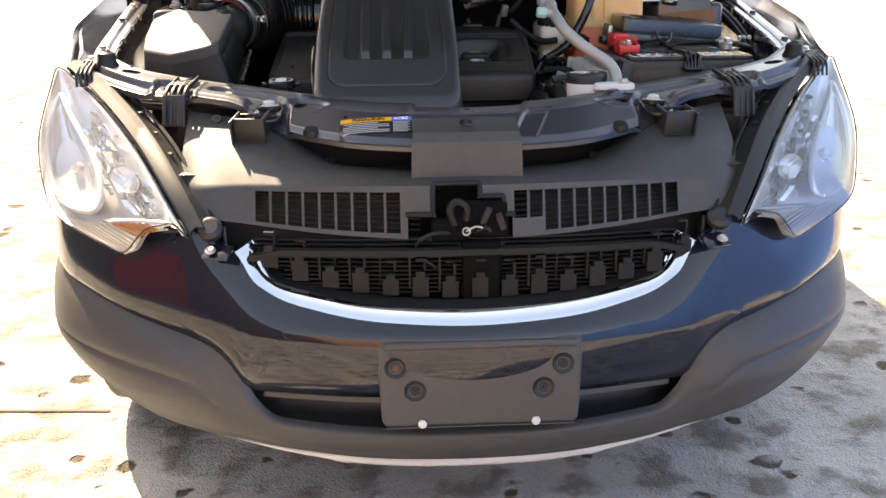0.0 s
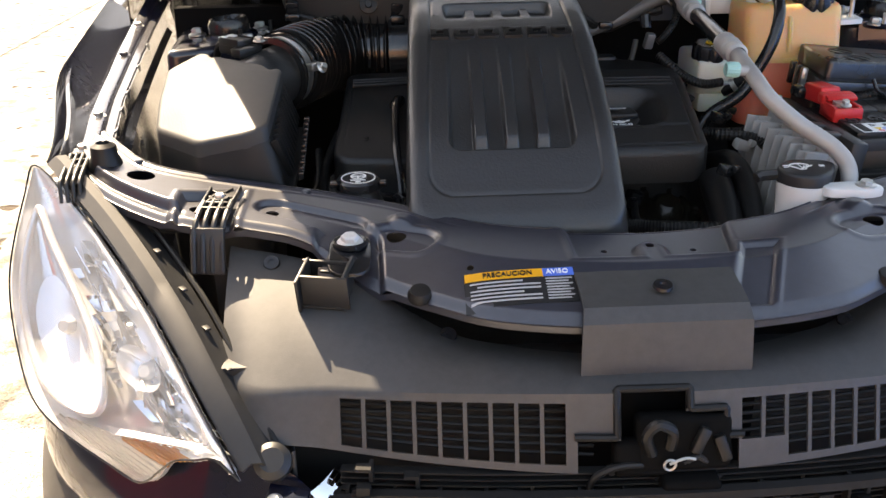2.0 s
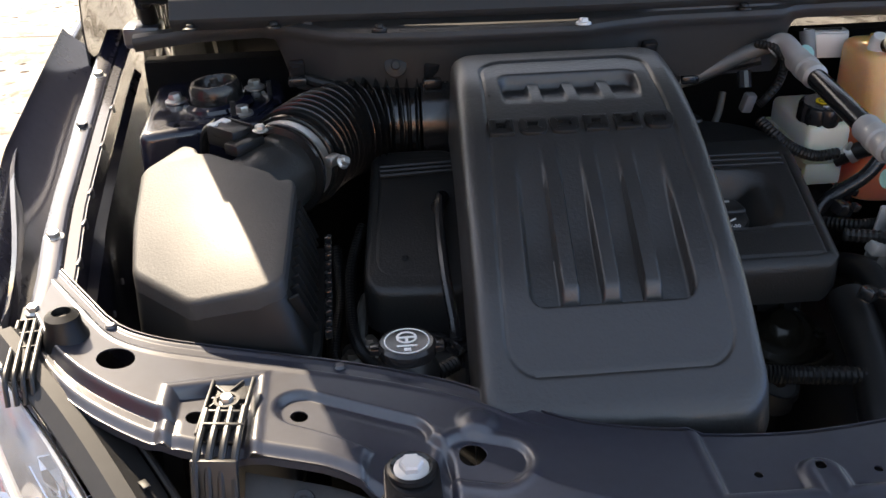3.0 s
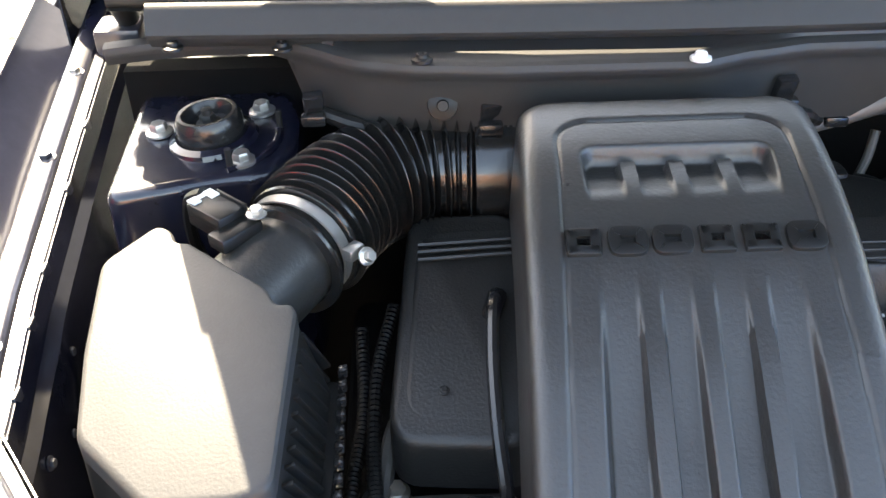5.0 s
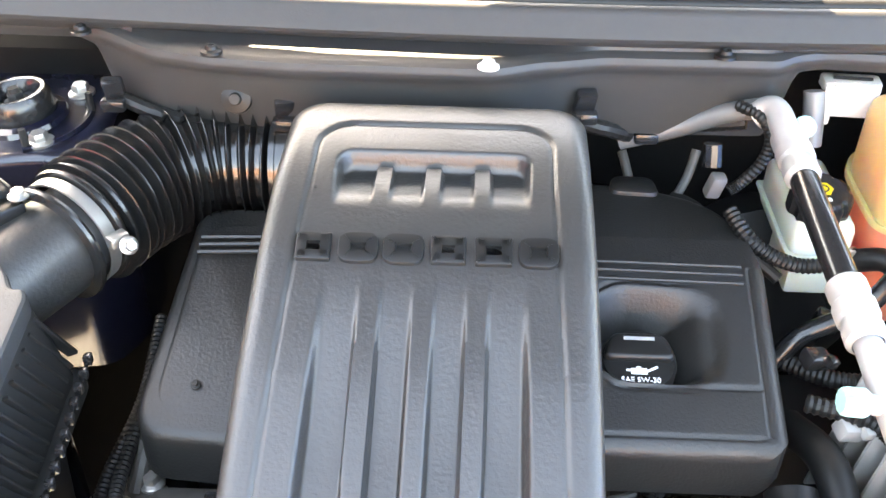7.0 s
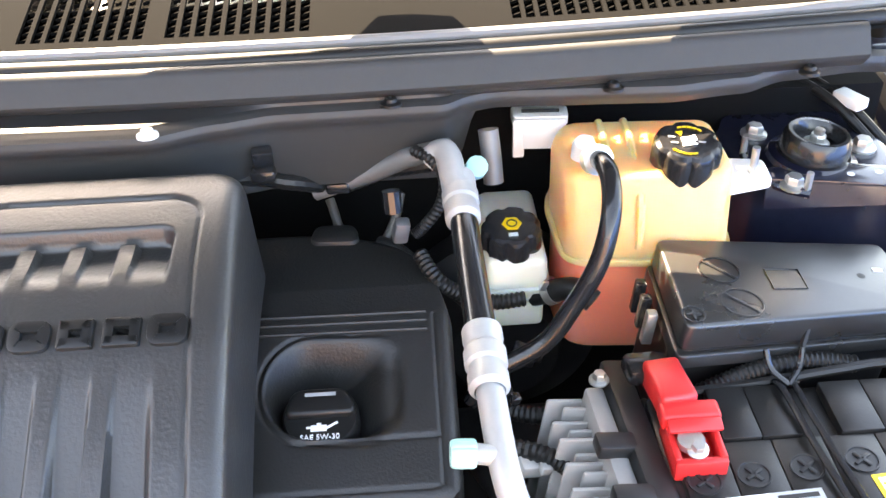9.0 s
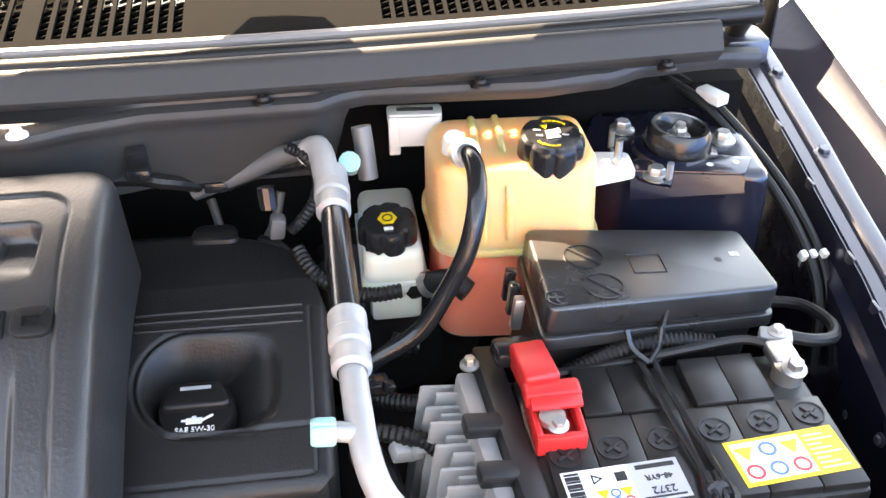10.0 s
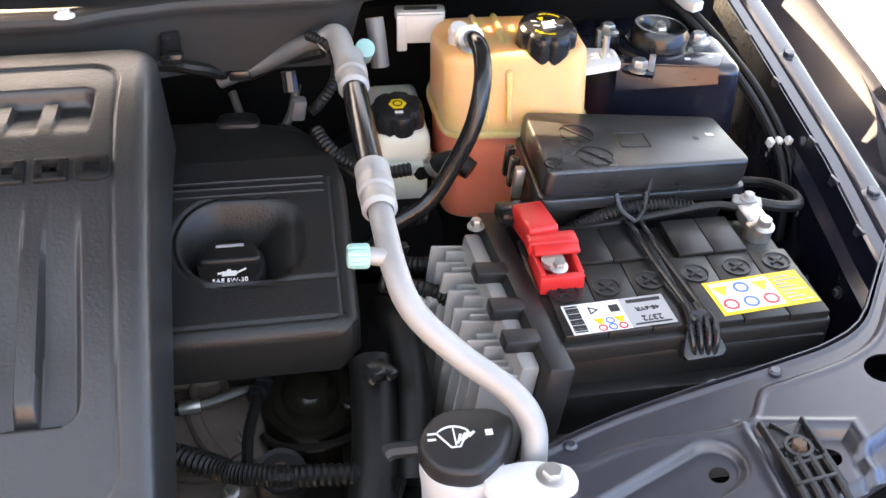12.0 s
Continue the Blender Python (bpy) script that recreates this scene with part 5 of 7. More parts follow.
def headlamp(s):
    t = thing("headlamp", (s * 0.6, 0.40, 0.75), "large clear-lens headlamp with chrome reflectors" if s < 0 else "clear headlamp mirroring the blue sky, chrome reflectors", "headlamp", "headlamps")
    lens = part("lens", grid(28, 28, lambda u, v: lamp_surface(s, u, v)), LENS, t, "clear plastic lens")
    lens.visible_shadow = False
    part("lens_rim", tube([lamp_surface(s, 0, k / 12) for k in range(13)] + [lamp_surface(s, 1, 1 - k / 12) for k in range(13)] + [lamp_surface(s, 1 - k / 6, 0) for k in range(1, 7)], 0.0013, 8, 3), GLOSSY, t)
    part("housing", grid(24, 24, lambda u, v: lamp_surface(s, u, v, 0.004 + 0.060 * min(1, 3.2 * u * (1 - u)) * min(1, 6 * v * (1 - v) + 0.1))), LAMPSILVER, t, "pale silvery inner housing")
    # reflector bowls, set behind the lens and following its sweep
    def bowl(u0, v0, ru, rv, depth, name, ring=False):
        def at(q, a, d):
            return lamp_surface(s, u0 + ru * q * math.cos(a), v0 + rv * q * math.sin(a), d)
        ob = part(name, grid(40, 12, lambda a, q: at(max(0.02, q), 2 * math.pi * a, 0.014 + depth * (1 - q * q))), MIRROR, t, "oval bright reflector bowl")
        c, n = at(0, 0, 0.014 + depth), Vector((0.22 * s, -0.86, 0.45)).normalized()
        part("bulb", lathe([(0.010, 0.0), (0.010, depth * 0.35), (0.007, depth * 0.6), (0, depth * 0.62)], facing(c, n), 14), WHITE, ob, "frosted bulb cap")
        if ring:
            part("bowl_ring", tube([at(1.04, k * math.pi / 20, 0.012) for k in range(41)], 0.0050, 10, 1), LAMPSILVER, ob, "bright oval reflector ring")
        return ob
    bowl(0.66, 0.56, 0.25, 0.30, 0.042, "reflector", True)
    bowl(0.24, 0.37, 0.11, 0.07, 0.026, "reflector")
    # crystal-cut facets of the inner reflector
    rnd = random.Random(5)
    for i in range(7):
        for k in range(10):
            u0, v0 = 0.045 + 0.058 * i + rnd.uniform(-0.01, 0.01), 0.07 + 0.066 * k + rnd.uniform(-0.012, 0.012)
            if (u0 + 0.04 - 0.26) ** 2 / 0.008 + (v0 + 0.03 - 0.36) ** 2 / 0.005 < 1 or u0 + 0.05 > 0.47 - 0.9 * abs(v0 - 0.42) ** 1.5:
                continue
            d00, d10, d01, d11 = [rnd.uniform(-0.014, 0.012) for q in range(4)]
            lean_u = rnd.uniform(-0.03, 0.03)
            part("facet", thick(grid(2, 3, lambda a, b: lamp_surface(s, u0 + 0.046 * a + lean_u * b, v0 + 0.080 * b, 0.030 + d00 * (1 - a) * (1 - b) + d10 * a * (1 - b) + d01 * (1 - a) * b + d11 * a * b)), 0.0012), CHROME if (i + 2 * k) % 4 else SIGNAL, t)
    part("inner_border", tube([lamp_surface(s, 0.035, 0.03 + 0.9 * k / 10, 0.006) for k in range(11)], 0.0045, 8, 3), LAMPSILVER, t, "bright border strip")
    part("divider", thick(grid(16, 2, lambda a, b: lamp_surface(s, 0.06 + 0.60 * a, 0.055 + 0.12 * a + 0.035 * b, 0.010 + 0.008 * b)), 0.002), LAMPSILVER, t, "bright ledge above the turn signal")
    # turn signal along the lower outer edge
    sig = part("turn_signal", thick(grid(18, 4, lambda a, b: lamp_surface(s, 0.30 + 0.66 * a, 0.01 + (0.05 + 0.20 * a) * b, 0.020)), 0.003), SIGNAL, t, "ribbed turn signal reflector")
    for k in range(15):
        a = 0.04 + 0.93 * k / 14
        part("signal_rib", tube([lamp_surface(s, 0.30 + 0.66 * a, 0.01 + (0.05 + 0.20 * a) * b, 0.015) for b in (0, 0.33, 0.66, 1)], 0.0030, 6, 2), AMBER if s < 0 and 2 <= k <= 7 else SIGNAL, sig)
    # black seal strip between the lamp and the shield
    part("seal_strip", thick(grid(4, 24, lambda a, v: lamp_surface(s, 0, v) + Vector((-s * (0.004 + (0.040 + 0.012 * math.sin(math.pi * v)) * a), 0.010 * a + 0.02 * a * v, 0.010 + 0.014 * math.sin(math.pi * min(1, a * 1.2)) - 0.012 * a))), 0.004), PLASTIC, t, "black rubber-edged seal strip")
    part("seal_bead", tube([lamp_surface(s, 0, v / 10) + Vector((-s * (0.046 + 0.012 * math.sin(math.pi * v / 10)), 0.014 + 0.02 * v / 10, 0.004)) for v in range(11)], 0.0035, 8, 3), RUBBER, t)
    for k in range(6):
        v = 0.30 + 0.11 * k
        part("seal_tab", cbox(lamp_surface(s, 0, v) + Vector((-s * 0.040, 0.018, 0.012)), (0.007, 0.012, 0.003), 0.001, (0, 0, -35 * s)), BLACKENED, t)


headlamp(-1)
headlamp(1)
for s in (-1, 1):
    part("lamp_filler", thick(grid(10, 10, lambda u, v: polyline(INNER, 0.05 + 0.9 * v).lerp(Vector((0.47 + 0.22 * v, 0.30 + 0.30 * v, 0.80 + 0.13 * v)), u) * 1 if s > 0 else Vector((-1, 1, 1)) * polyline(INNER, 0.05 + 0.9 * v).lerp(Vector((0.47 + 0.22 * v, 0.30 + 0.30 * v, 0.80 + 0.13 * v)), u)), 0.003), PLASTIC, front_frame)

# the nose sits a touch to one side of the bay
for ob in [o for o in bpy.data.objects if o.parent is None and o.name.split(".")[0] in ("headlamp", "lower_grille", "radiator_shield")]:
    ob.location.x -= 0.007
for ob in car.children:
    if ob.name.split(".")[0] in ("bumper_skin", "bumper_cladding", "skid_trim", "lower_intake", "intake_blade", "grille_chrome_bar"):
        ob.location.x -= 0.007

# ---- engine cover ----
COVER_Z = [(0.40, 0.895), (0.467, 0.948), (0.506, 0.977), (0.56, 1.021), (0.65, 1.074), (0.74, 1.117), (0.80, 1.135), (0.84, 1.143), (0.90, 1.147), (0.96, 1.145)]


def cover_axis(y):
    return -0.127 - 0.016 * (0.9 - y)


def cover_top(y):
    """Smooth profile of the cover along the car."""
    def raw(q):
        for (a, za), (b, zb) in zip(COVER_Z, COVER_Z[1:]):
            if q <= b:
                return za + (zb - za) * (q - a) / (b - a)
        return COVER_Z[-1][1]
    return sum(w * raw(y + d) for d, w in ((-0.03, 0.1), (-0.015, 0.2), (0, 0.4), (0.015, 0.2), (0.03, 0.1)))


def into(dx, y, half, y0, y1, corner):
    """Distance into a rounded rectangle about the cover's axis: positive inside."""
    ax, ay = abs(dx) - (half - corner), max(y0 + corner - y, y - (y1 - corner))
    if ax > 0 and ay > 0:
        return corner - math.hypot(ax, ay)
    return corner - max(ax, ay)


RIBS = (-0.0405, 0.0, 0.0405)


def cover_z(x, y):
    """Height of the cover's top: scribed groove, ribbed field and upper slot."""
    z = cover_top(y)
    dx = x - cover_axis(y)
    edge = into(dx, y, 0.109 - 0.012 * ease(0.5, 0.88, y), 0.493, 0.882, 0.030)
    z -= 0.0030 * math.exp(-(edge / 0.0019) ** 2) + 0.0016 * ease(0.0, 0.004, edge)
    # ribbed field, deepening towards the front
    fh = 0.0835 - 0.004 * ease(0.56, 0.72, y)
    field = into(dx, y, fh, 0.546, 0.90, 0.016)
    if y < 0.730:
        depth = 0.017 * ease(0.727, 0.600, y) * ease(0.0, 0.007, field)
        rib = max(1 - ease(0.0075, 0.0100, abs(dx - c)) for c in RIBS) * ease(0.552, 0.563, y)
        z -= depth * (1 - rib)
    # slot below the rear edge, with three low bridges over its floor
    slot = into(dx, y, 0.0805, 0.70, 0.846, 0.014)
    if slot > 0 and y > 0.77:
        deep = 0.017 * ease(0.0, 0.006, slot) * ease(0.778, 0.838, y)
        bridge = max(1 - ease(0.0065, 0.0085, abs(dx - c)) for c in RIBS) * (1 - ease(0.834, 0.839, y))
        z -= deep * (1 - 0.55 * bridge)
    return z


cover = thing("engine_cover", (-0.127, 0.70, 0.95), "black plastic engine cover with three ribs and a raised badge", "engine cover")


def cover_mesh():
    nu, nv = 168, 260
    y0, y1, r = 0.455, 0.926, 0.034
    bm = bmesh.new()
    vs = []
    for i in range(nu + 1):
        col = []
        for j in range(nv + 1):
            w, y = 2 * i / nu - 1, y0 + (y1 - y0) * j / nv
            half = 0.1365 - 0.007 * ease(0.46, 0.92, y)
            dx = w * half
            cx, cy = max(0, abs(dx) - (half - r)), max(0, max(y0 + r - y, y - (y1 - r)))
            if cx > 0 and cy > 0:
                k = max(cx, cy) / math.hypot(cx, cy)
                dx = math.copysign(half - r + cx * k, dx)
                y = (y0 + r - cy * k) if y < 0.7 else (y1 - r + cy * k)
            e = into(dx, y, half, y0, y1, r)
            drop = 0.014 * (1 - math.sqrt(max(0, 1 - (1 - min(1, max(0, e) / 0.017)) ** 2)))
            x = cover_axis(y) + dx
            col.append(bm.verts.new((x, y, cover_z(x, y) - drop)))
        vs.append(col)
    for i in range(nu):
        for j in range(nv):
            bm.faces.new((vs[i][j], vs[i + 1][j], vs[i + 1][j + 1], vs[i][j + 1]))
    for turn in (0.020, 0.070):
        rim = [e for e in bm.edges if e.is_boundary]
        ret = bmesh.ops.extrude_edge_only(bm, edges=rim)
        for v in [g for g in ret["geom"] if isinstance(g, bmesh.types.BMVert)]:
            v.co.z -= turn if v.co.y > 0.49 else turn * 0.35
            v.co.x += 0.05 * turn * (1 if v.co.x > -0.127 else -1)
    return bm


part("shell", cover_mesh(), COVER, cover, angle=60)
part("pin_hole", lathe([(0.0016, 0.0), (0.0016, 0.0006), (0, 0.0006)], facing((-0.222, 0.800, cover_z(-0.222, 0.800)), (0, -0.3, 1)), 10), BLACK_P, cover)

# raised badge: six plain blocks with sunken middles
for i, (wide, tall, hole) in enumerate(((0.0270, 0.0245, 0.0070), (0.0310, 0.0265, 0.0085), (0.0320, 0.0265, 0.0085), (0.0270, 0.0245, 0.0075), (0.0285, 0.0245, 0.0070), (0.0310, 0.0265, 0.0080))):
    x, y = -0.1300 + (i - 2.5) * 0.0345, 0.7425
    slope = math.atan2(cover_top(y + 0.012) - cover_top(y - 0.012), 0.024)
    block = prism(rounded([(-wide / 2, -tall / 2), (wide / 2, -tall / 2), (wide / 2, tall / 2), (-wide / 2, tall / 2)], 0.010 if i in (1, 2, 5) else 0.002, 5), -0.003, 0.0042, 0.0012, 2)
    top = [f for f in block.faces if f.normal.z > 0.99]
    bmesh.ops.inset_region(block, faces=top, thickness=hole, depth=0.0)
    bmesh.ops.inset_region(block, faces=top, thickness=0.0006, depth=-0.0036)
    part("badge_block", moved(block, Matrix.Translation((x, y, cover_z(x, y))) @ Matrix.Rotation(slope, 4, "X")), BADGE, cover)

# ---- cam cover below it ----
camcover = thing("cam_cover", (-0.1, 0.85, 0.90), "wide black plastic cam cover with filler recess", "cam cover")


def cam_z(y):
    return 0.966 + (y - 0.74) * 0.38 - 0.5 * max(0.0, y - 0.865) * 0.38 - 0.38 * 0.5 * max(0.0, y - 0.90)


def cam_panel(poly, depth):
    bm = prism(rounded(poly, 0.03, 6), 0, depth, 0.008, 3)
    return warped(bm, lambda c: Vector((c.x, c.y, cam_z(c.y) + c.z - depth)))


CAM_BACK = [(0.0, 0.999), (0.036, 0.998), (0.085, 0.989), (0.131, 0.967), (0.158, 0.931), (0.172, 0.881), (0.178, 0.850)]


def cam_right():
    """Right half as a fine sheet with the filler recess and grooves pressed in."""
    def f(u, v):
        x = -0.03 + 0.206 * u
        y1 = curve_at(CAM_BACK, max(0.0, x))
        y = min(y1, 0.698 + 0.302 * v)
        corner = max(0.0, x - 0.152)
        y = max(y, 0.698 + (0.024 - math.sqrt(max(0.0, 0.024 ** 2 - corner ** 2))))
        z = cam_z(y)
        e = min(0.176 - x, y - 0.698, (y1 - y) * 0.8)
        z -= 0.012 * (1 - math.sqrt(max(0, 1 - (1 - min(1, max(0, e) / 0.012)) ** 2)))
        # well round the filler, running out into a shallow scoop
        d = oval(x, y, 0.050, 0.801, 0.100, 0.799, 0.0455)
        well = ease(-0.001, 0.020, d) * (0.034 * (1 - ease(0.070, 0.118, x)) + 0.008 * (1 - ease(0.118, 0.136, x)))
        z -= well + 0.0022 * math.exp(-((d + 0.004) / 0.0022) ** 2) * (1 - ease(0.09, 0.12, x))
        z -= 0.0024 * math.exp(-((y - 0.7535) / 0.0018) ** 2) * ease(0.02, 0.04, x) * (1 - ease(0.156, 0.160, x))
        z -= 0.0020 * math.exp(-((x - 0.1595) / 0.0016) ** 2) * (1 if 0.712 < y < 0.866 else 0)
        z -= 0.0020 * math.exp(-((y - 0.711) / 0.0016) ** 2) * (1 - ease(0.150, 0.160, x))
        return Vector((x, y, z))
    bm = grid(150, 220, f)
    rim = [e for e in bm.edges if e.is_boundary]
    ret = bmesh.ops.extrude_edge_only(bm, edges=rim)
    for v in [g for g in ret["geom"] if isinstance(g, bmesh.types.BMVert)]:
        v.co.z -= 0.040
    return bm


part("right_panel", cam_right(), CAMCOVER, camcover, angle=50)
for yy in (0.869, 0.8605, 0.852):
    part("rib", tube([(0.0, yy, cam_z(yy) + 0.0006), (0.153, yy - 0.002, cam_z(yy - 0.002) + 0.0006)], 0.0021, 8), CAMCOVER, camcover)
left = part("left_panel", cam_panel([(-0.377, 0.697), (-0.25, 0.690), (-0.25, 0.93), (-0.356, 0.93)], 0.055), CAMCOVER, camcover)
part("left_ledge", cam_panel([(-0.366, 0.711), (-0.24, 0.704), (-0.24, 0.905), (-0.348, 0.905)], 0.057), CAMCOVER, camcover)
for k in range(3):
    yy = 0.862 + k * 0.0088
    part("rib", tube([(-0.348, yy, cam_z(yy) + 0.0028), (-0.25, yy + 0.005, cam_z(yy + 0.005) + 0.0028)], 0.0024, 6), CAMCOVER, camcover)
part("cover_bolt", bolt((-0.327, 0.738, cam_z(0.738) + 0.002), (0, -0.3, 1), 0.003, 0.003), DARK, camcover)
part("rear_tab", warped(prism(rounded([(0.040, 0.972), (0.092, 0.968), (0.088, 1.000), (0.046, 1.002)], 0.012), 0.0, 0.012, 0.004), lambda c: Vector((c.x, c.y, c.z + cam_z(c.y) - 0.007))), CAMCOVER, camcover)

oilcap = thing("oil_filler_cap", (0.052, 0.785, 0.945), "black oil filler cap with white oil-can print", "filler cap")
OC = pose(0.055, 0.786, 0.956, 12, 0, 0)
part("cap", moved(lathe([(0.034, -0.02), (0.034, 0.014), (0.0315, 0.0185), (0, 0.019)], Matrix.Identity(4), 48), OC), BADGE, oilcap)
part("grip", moved(prism(rounded([(-0.033, -0.003), (0.033, -0.003), (0.024, 0.024), (-0.024, 0.024)], 0.010, 5), 0.014, 0.026, 0.004, 3), OC), BADGE, oilcap, "raised finger grip")
part("brand_bar", moved(box(-0.013, 0.014, 0.0150, 0.0185, 0.0260, 0.0265, 0), OC), GREY_P, oilcap)
part("oil_can_mark", moved(add(box(-0.008, 0.006, -0.0165, -0.0105, 0.0190, 0.0197, 0), add(cbox((0.0105, -0.0110, 0.0194), (0.011, 0.0020, 0.0007), 0, (0, 0, 28)), add(box(-0.012, -0.008, -0.0135, -0.0115, 0.0190, 0.0197, 0), box(-0.003, 0.001, -0.0105, -0.0085, 0.0190, 0.0197, 0)))), OC), WHITE_P, oilcap)
part("lettering", moved(letters("SAE 5W-30", 0.0072, Matrix.Translation((0, -0.0225, 0.0194))), OC), WHITE_P, oilcap)

# dipstick / pcv pipe left of the cover
pipe = thing("breather_pipe", (-0.285, 0.72, 0.90), "thin shiny black breather pipe beside the engine cover", "pipe")
part("pipe", tube([(-0.272, 0.835, 0.99), (-0.280, 0.81, 1.005), (-0.284, 0.76, 0.985), (-0.283, 0.70, 0.955), (-0.278, 0.66, 0.92), (-0.275, 0.63, 0.86)], 0.0065, 10), GLOSSY, pipe)
part("collar", tube([(-0.276, 0.825, 1.0), (-0.283, 0.798, 1.0)], 0.009, 10), GLOSSY, pipe)

# ---- air filter box and intake ----
airbox = thing("air_filter_box", (-0.53, 0.68, 0.70), "black angular air filter box with dusty grained lid", "air filter box")
AB = [(-0.573, 0.843), (-0.620, 0.815), (-0.617, 0.725), (-0.607, 0.648), (-0.541, 0.582), (-0.475, 0.573), (-0.447, 0.578), (-0.439, 0.718), (-0.444, 0.728), (-0.457, 0.730), (-0.466, 0.748), (-0.541, 0.815), (-0.553, 0.818), (-0.558, 0.832)]


def tilt_lid(c):
    return Vector((c.x, c.y, c.z + 0.27 * (c.y - 0.70) + 0.245 * (c.x + 0.53)))


LID = material("dusty_grained_lid", (0.020, 0.020, 0.020), 0.64, 0, 0.10, 8, bump=1.4, bump_scale=380, coat=0.15, coat_rough=0.34, dust=0.06, dust_color=(0.33, 0.32, 0.29), spec=0.55)
part("lid", warped(prism(rounded(AB, 0.010, 4), 1.030, 1.051, 0.006, 3), tilt_lid), LID, airbox)
part("case", warped(prism(rounded([(-0.53 + (x + 0.53) * 0.96, 0.70 + (y - 0.70) * 0.96) for x, y in AB], 0.015, 4), 0.72, 0.945, 0.002), lambda c: tilt_lid(Vector((-0.53 + (c.x + 0.53) * (0.84 + 0.16 * (c.z - 0.72) / 0.22), 0.70 + (c.y - 0.70) * (0.84 + 0.16 * (c.z - 0.72) / 0.22), c.z)))), PLASTIC, airbox)
part("flange", warped(prism(rounded([(-0.53 + (x + 0.53) * (1.05 if x < -0.53 else 1.32), 0.70 + (y - 0.70) * 1.04) for x, y in AB], 0.015, 4), 0.945, 0.957, 0.003), tilt_lid), BLACKENED, airbox)
part("upper_case", warped(prism(rounded(AB, 0.012, 4), 0.955, 1.033, 0.002), lambda c: tilt_lid(Vector((c.x + (0.24 * (1.033 - c.z) if c.x > -0.47 else -0.05 * (1.033 - c.z)), c.y - 0.05 * (1.033 - c.z) * (1 if c.y < 0.62 else 0), c.z)))), BLACKENED, airbox)
for k in range(11):
    yy = 0.592 + k * 0.0135
    part("case_rib", warped(cbox((-0.4335, yy, 0.995), (0.010, 0.0030, 0.070), 0.001, (18, -13, 0)), tilt_lid), BLACKENED, airbox)
    part("clip", warped(cbox((-0.4110, yy + 0.004, 0.962), (0.008, 0.006, 0.010), 0.0015), tilt_lid), GLOSSY, airbox)

intake = thing("intake_hose", (-0.40, 0.90, 1.0), "ribbed black rubber intake hose with clamp and sensor", "intake hose")
part("sensor_pipe", tube([(-0.502, 0.776, 1.031), (-0.487, 0.798, 1.034), (-0.466, 0.830, 1.038), (-0.442, 0.866, 1.043)], 0.0455, 36, 4), COVER, intake, "smooth black air meter pipe")
bel = [(-0.448, 0.864, 1.043), (-0.430, 0.902, 1.044), (-0.400, 0.942, 1.045), (-0.357, 0.969, 1.045), (-0.318, 0.977, 1.045), (-0.286, 0.977, 1.045)]


def even(pts, n):
    """n + 1 points at even steps along a smooth line."""
    line = spline(pts, 40)
    run = [0.0]
    for a, b in zip(line, line[1:]):
        run.append(run[-1] + (b - a).length)
    out, i = [], 0
    for k in range(n + 1):
        q = run[-1] * k / n
        while i < len(line) - 2 and run[i + 1] < q:
            i += 1
        out.append(line[i].lerp(line[i + 1], min(1.0, (q - run[i]) / max(1e-9, run[i + 1] - run[i]))))
    return out


part("bellows", tube(even(bel, 480), 0.0620, 40, 1, lambda s: 0.78 + 0.22 * (0.5 + 0.5 * math.cos(2 * math.pi * 15.5 * s)) ** 5, smooth=False), HOSE, intake, "ribbed rubber bellows")
part("cuff", tube([(-0.290, 0.977, 1.045), (-0.270, 0.977, 1.045), (-0.235, 0.977, 1.045)], 0.055, 36, 4), HOSE, intake)
for x in (-0.287, -0.262, -0.257):
    part("cuff_ring", tube([(x, 0.977, 1.045), (x + 0.003, 0.977, 1.045)], 0.0575, 36, 1, smooth=False), HOSE, intake)
d = (Vector(bel[1]) - Vector(bel[0])).normalized()
c0 = Vector((-0.455, 0.846, 1.045))
part("hose_clamp", lathe([(0.0510, -0.006), (0.0530, -0.006), (0.0530, 0.006), (0.0510, 0.006)], facing(c0, d), 40), ZINC, intake, "steel worm clamp")
for k in (-0.020, 0.012, 0.024):
    part("hose_lip", lathe([(0.048, -0.004), (0.0565, -0.003), (0.0575, 0.0), (0.0565, 0.003), (0.048, 0.004)], facing(c0 + d * k, d), 40), HOSE, intake)
side = d.cross(Vector((0, 0, 1))).normalized()
part("clamp_screw", add(cbox(c0 + side * 0.058 + Vector((0, 0, 0.012)), (0.018, 0.012, 0.012), 0.002, (0, 0, 50)), bolt(c0 + side * 0.062 + Vector((0.008, -0.006, 0.012)), (0.5, -0.5, 0.4), 0.0055, 0.008)), ZINC, intake)
PLUG = pose(-0.519, 0.838, 1.088, 0, 0, 48)
sens = part("sensor_plug", moved(box(-0.015, 0.015, -0.022, 0.022, -0.011, 0.011, 0.0025), PLUG), BADGE, intake, "black sensor plug with pale lock tab")
part("lock_tab", moved(add(add(box(-0.013, -0.004, 0.012, 0.0225, 0.0108, 0.0130, 0.0008), box(0.004, 0.013, 0.009, 0.0225, 0.0108, 0.0130, 0.0008)), box(-0.004, 0.004, 0.017, 0.0222, 0.0108, 0.0122, 0.0006)), PLUG), WHITE, sens, "pale lock tab")
for k in (-1, 1):
    part("plug_rib", moved(box(0.0150 * k - 0.0012, 0.0150 * k + 0.0012, -0.024, 0.016, 0.002, 0.0135, 0.0008), PLUG), BADGE, sens)
part("sensor_base", cbox((-0.500, 0.816, 1.084), (0.044, 0.022, 0.014), 0.003, (0, 0, 48)), BADGE, intake)
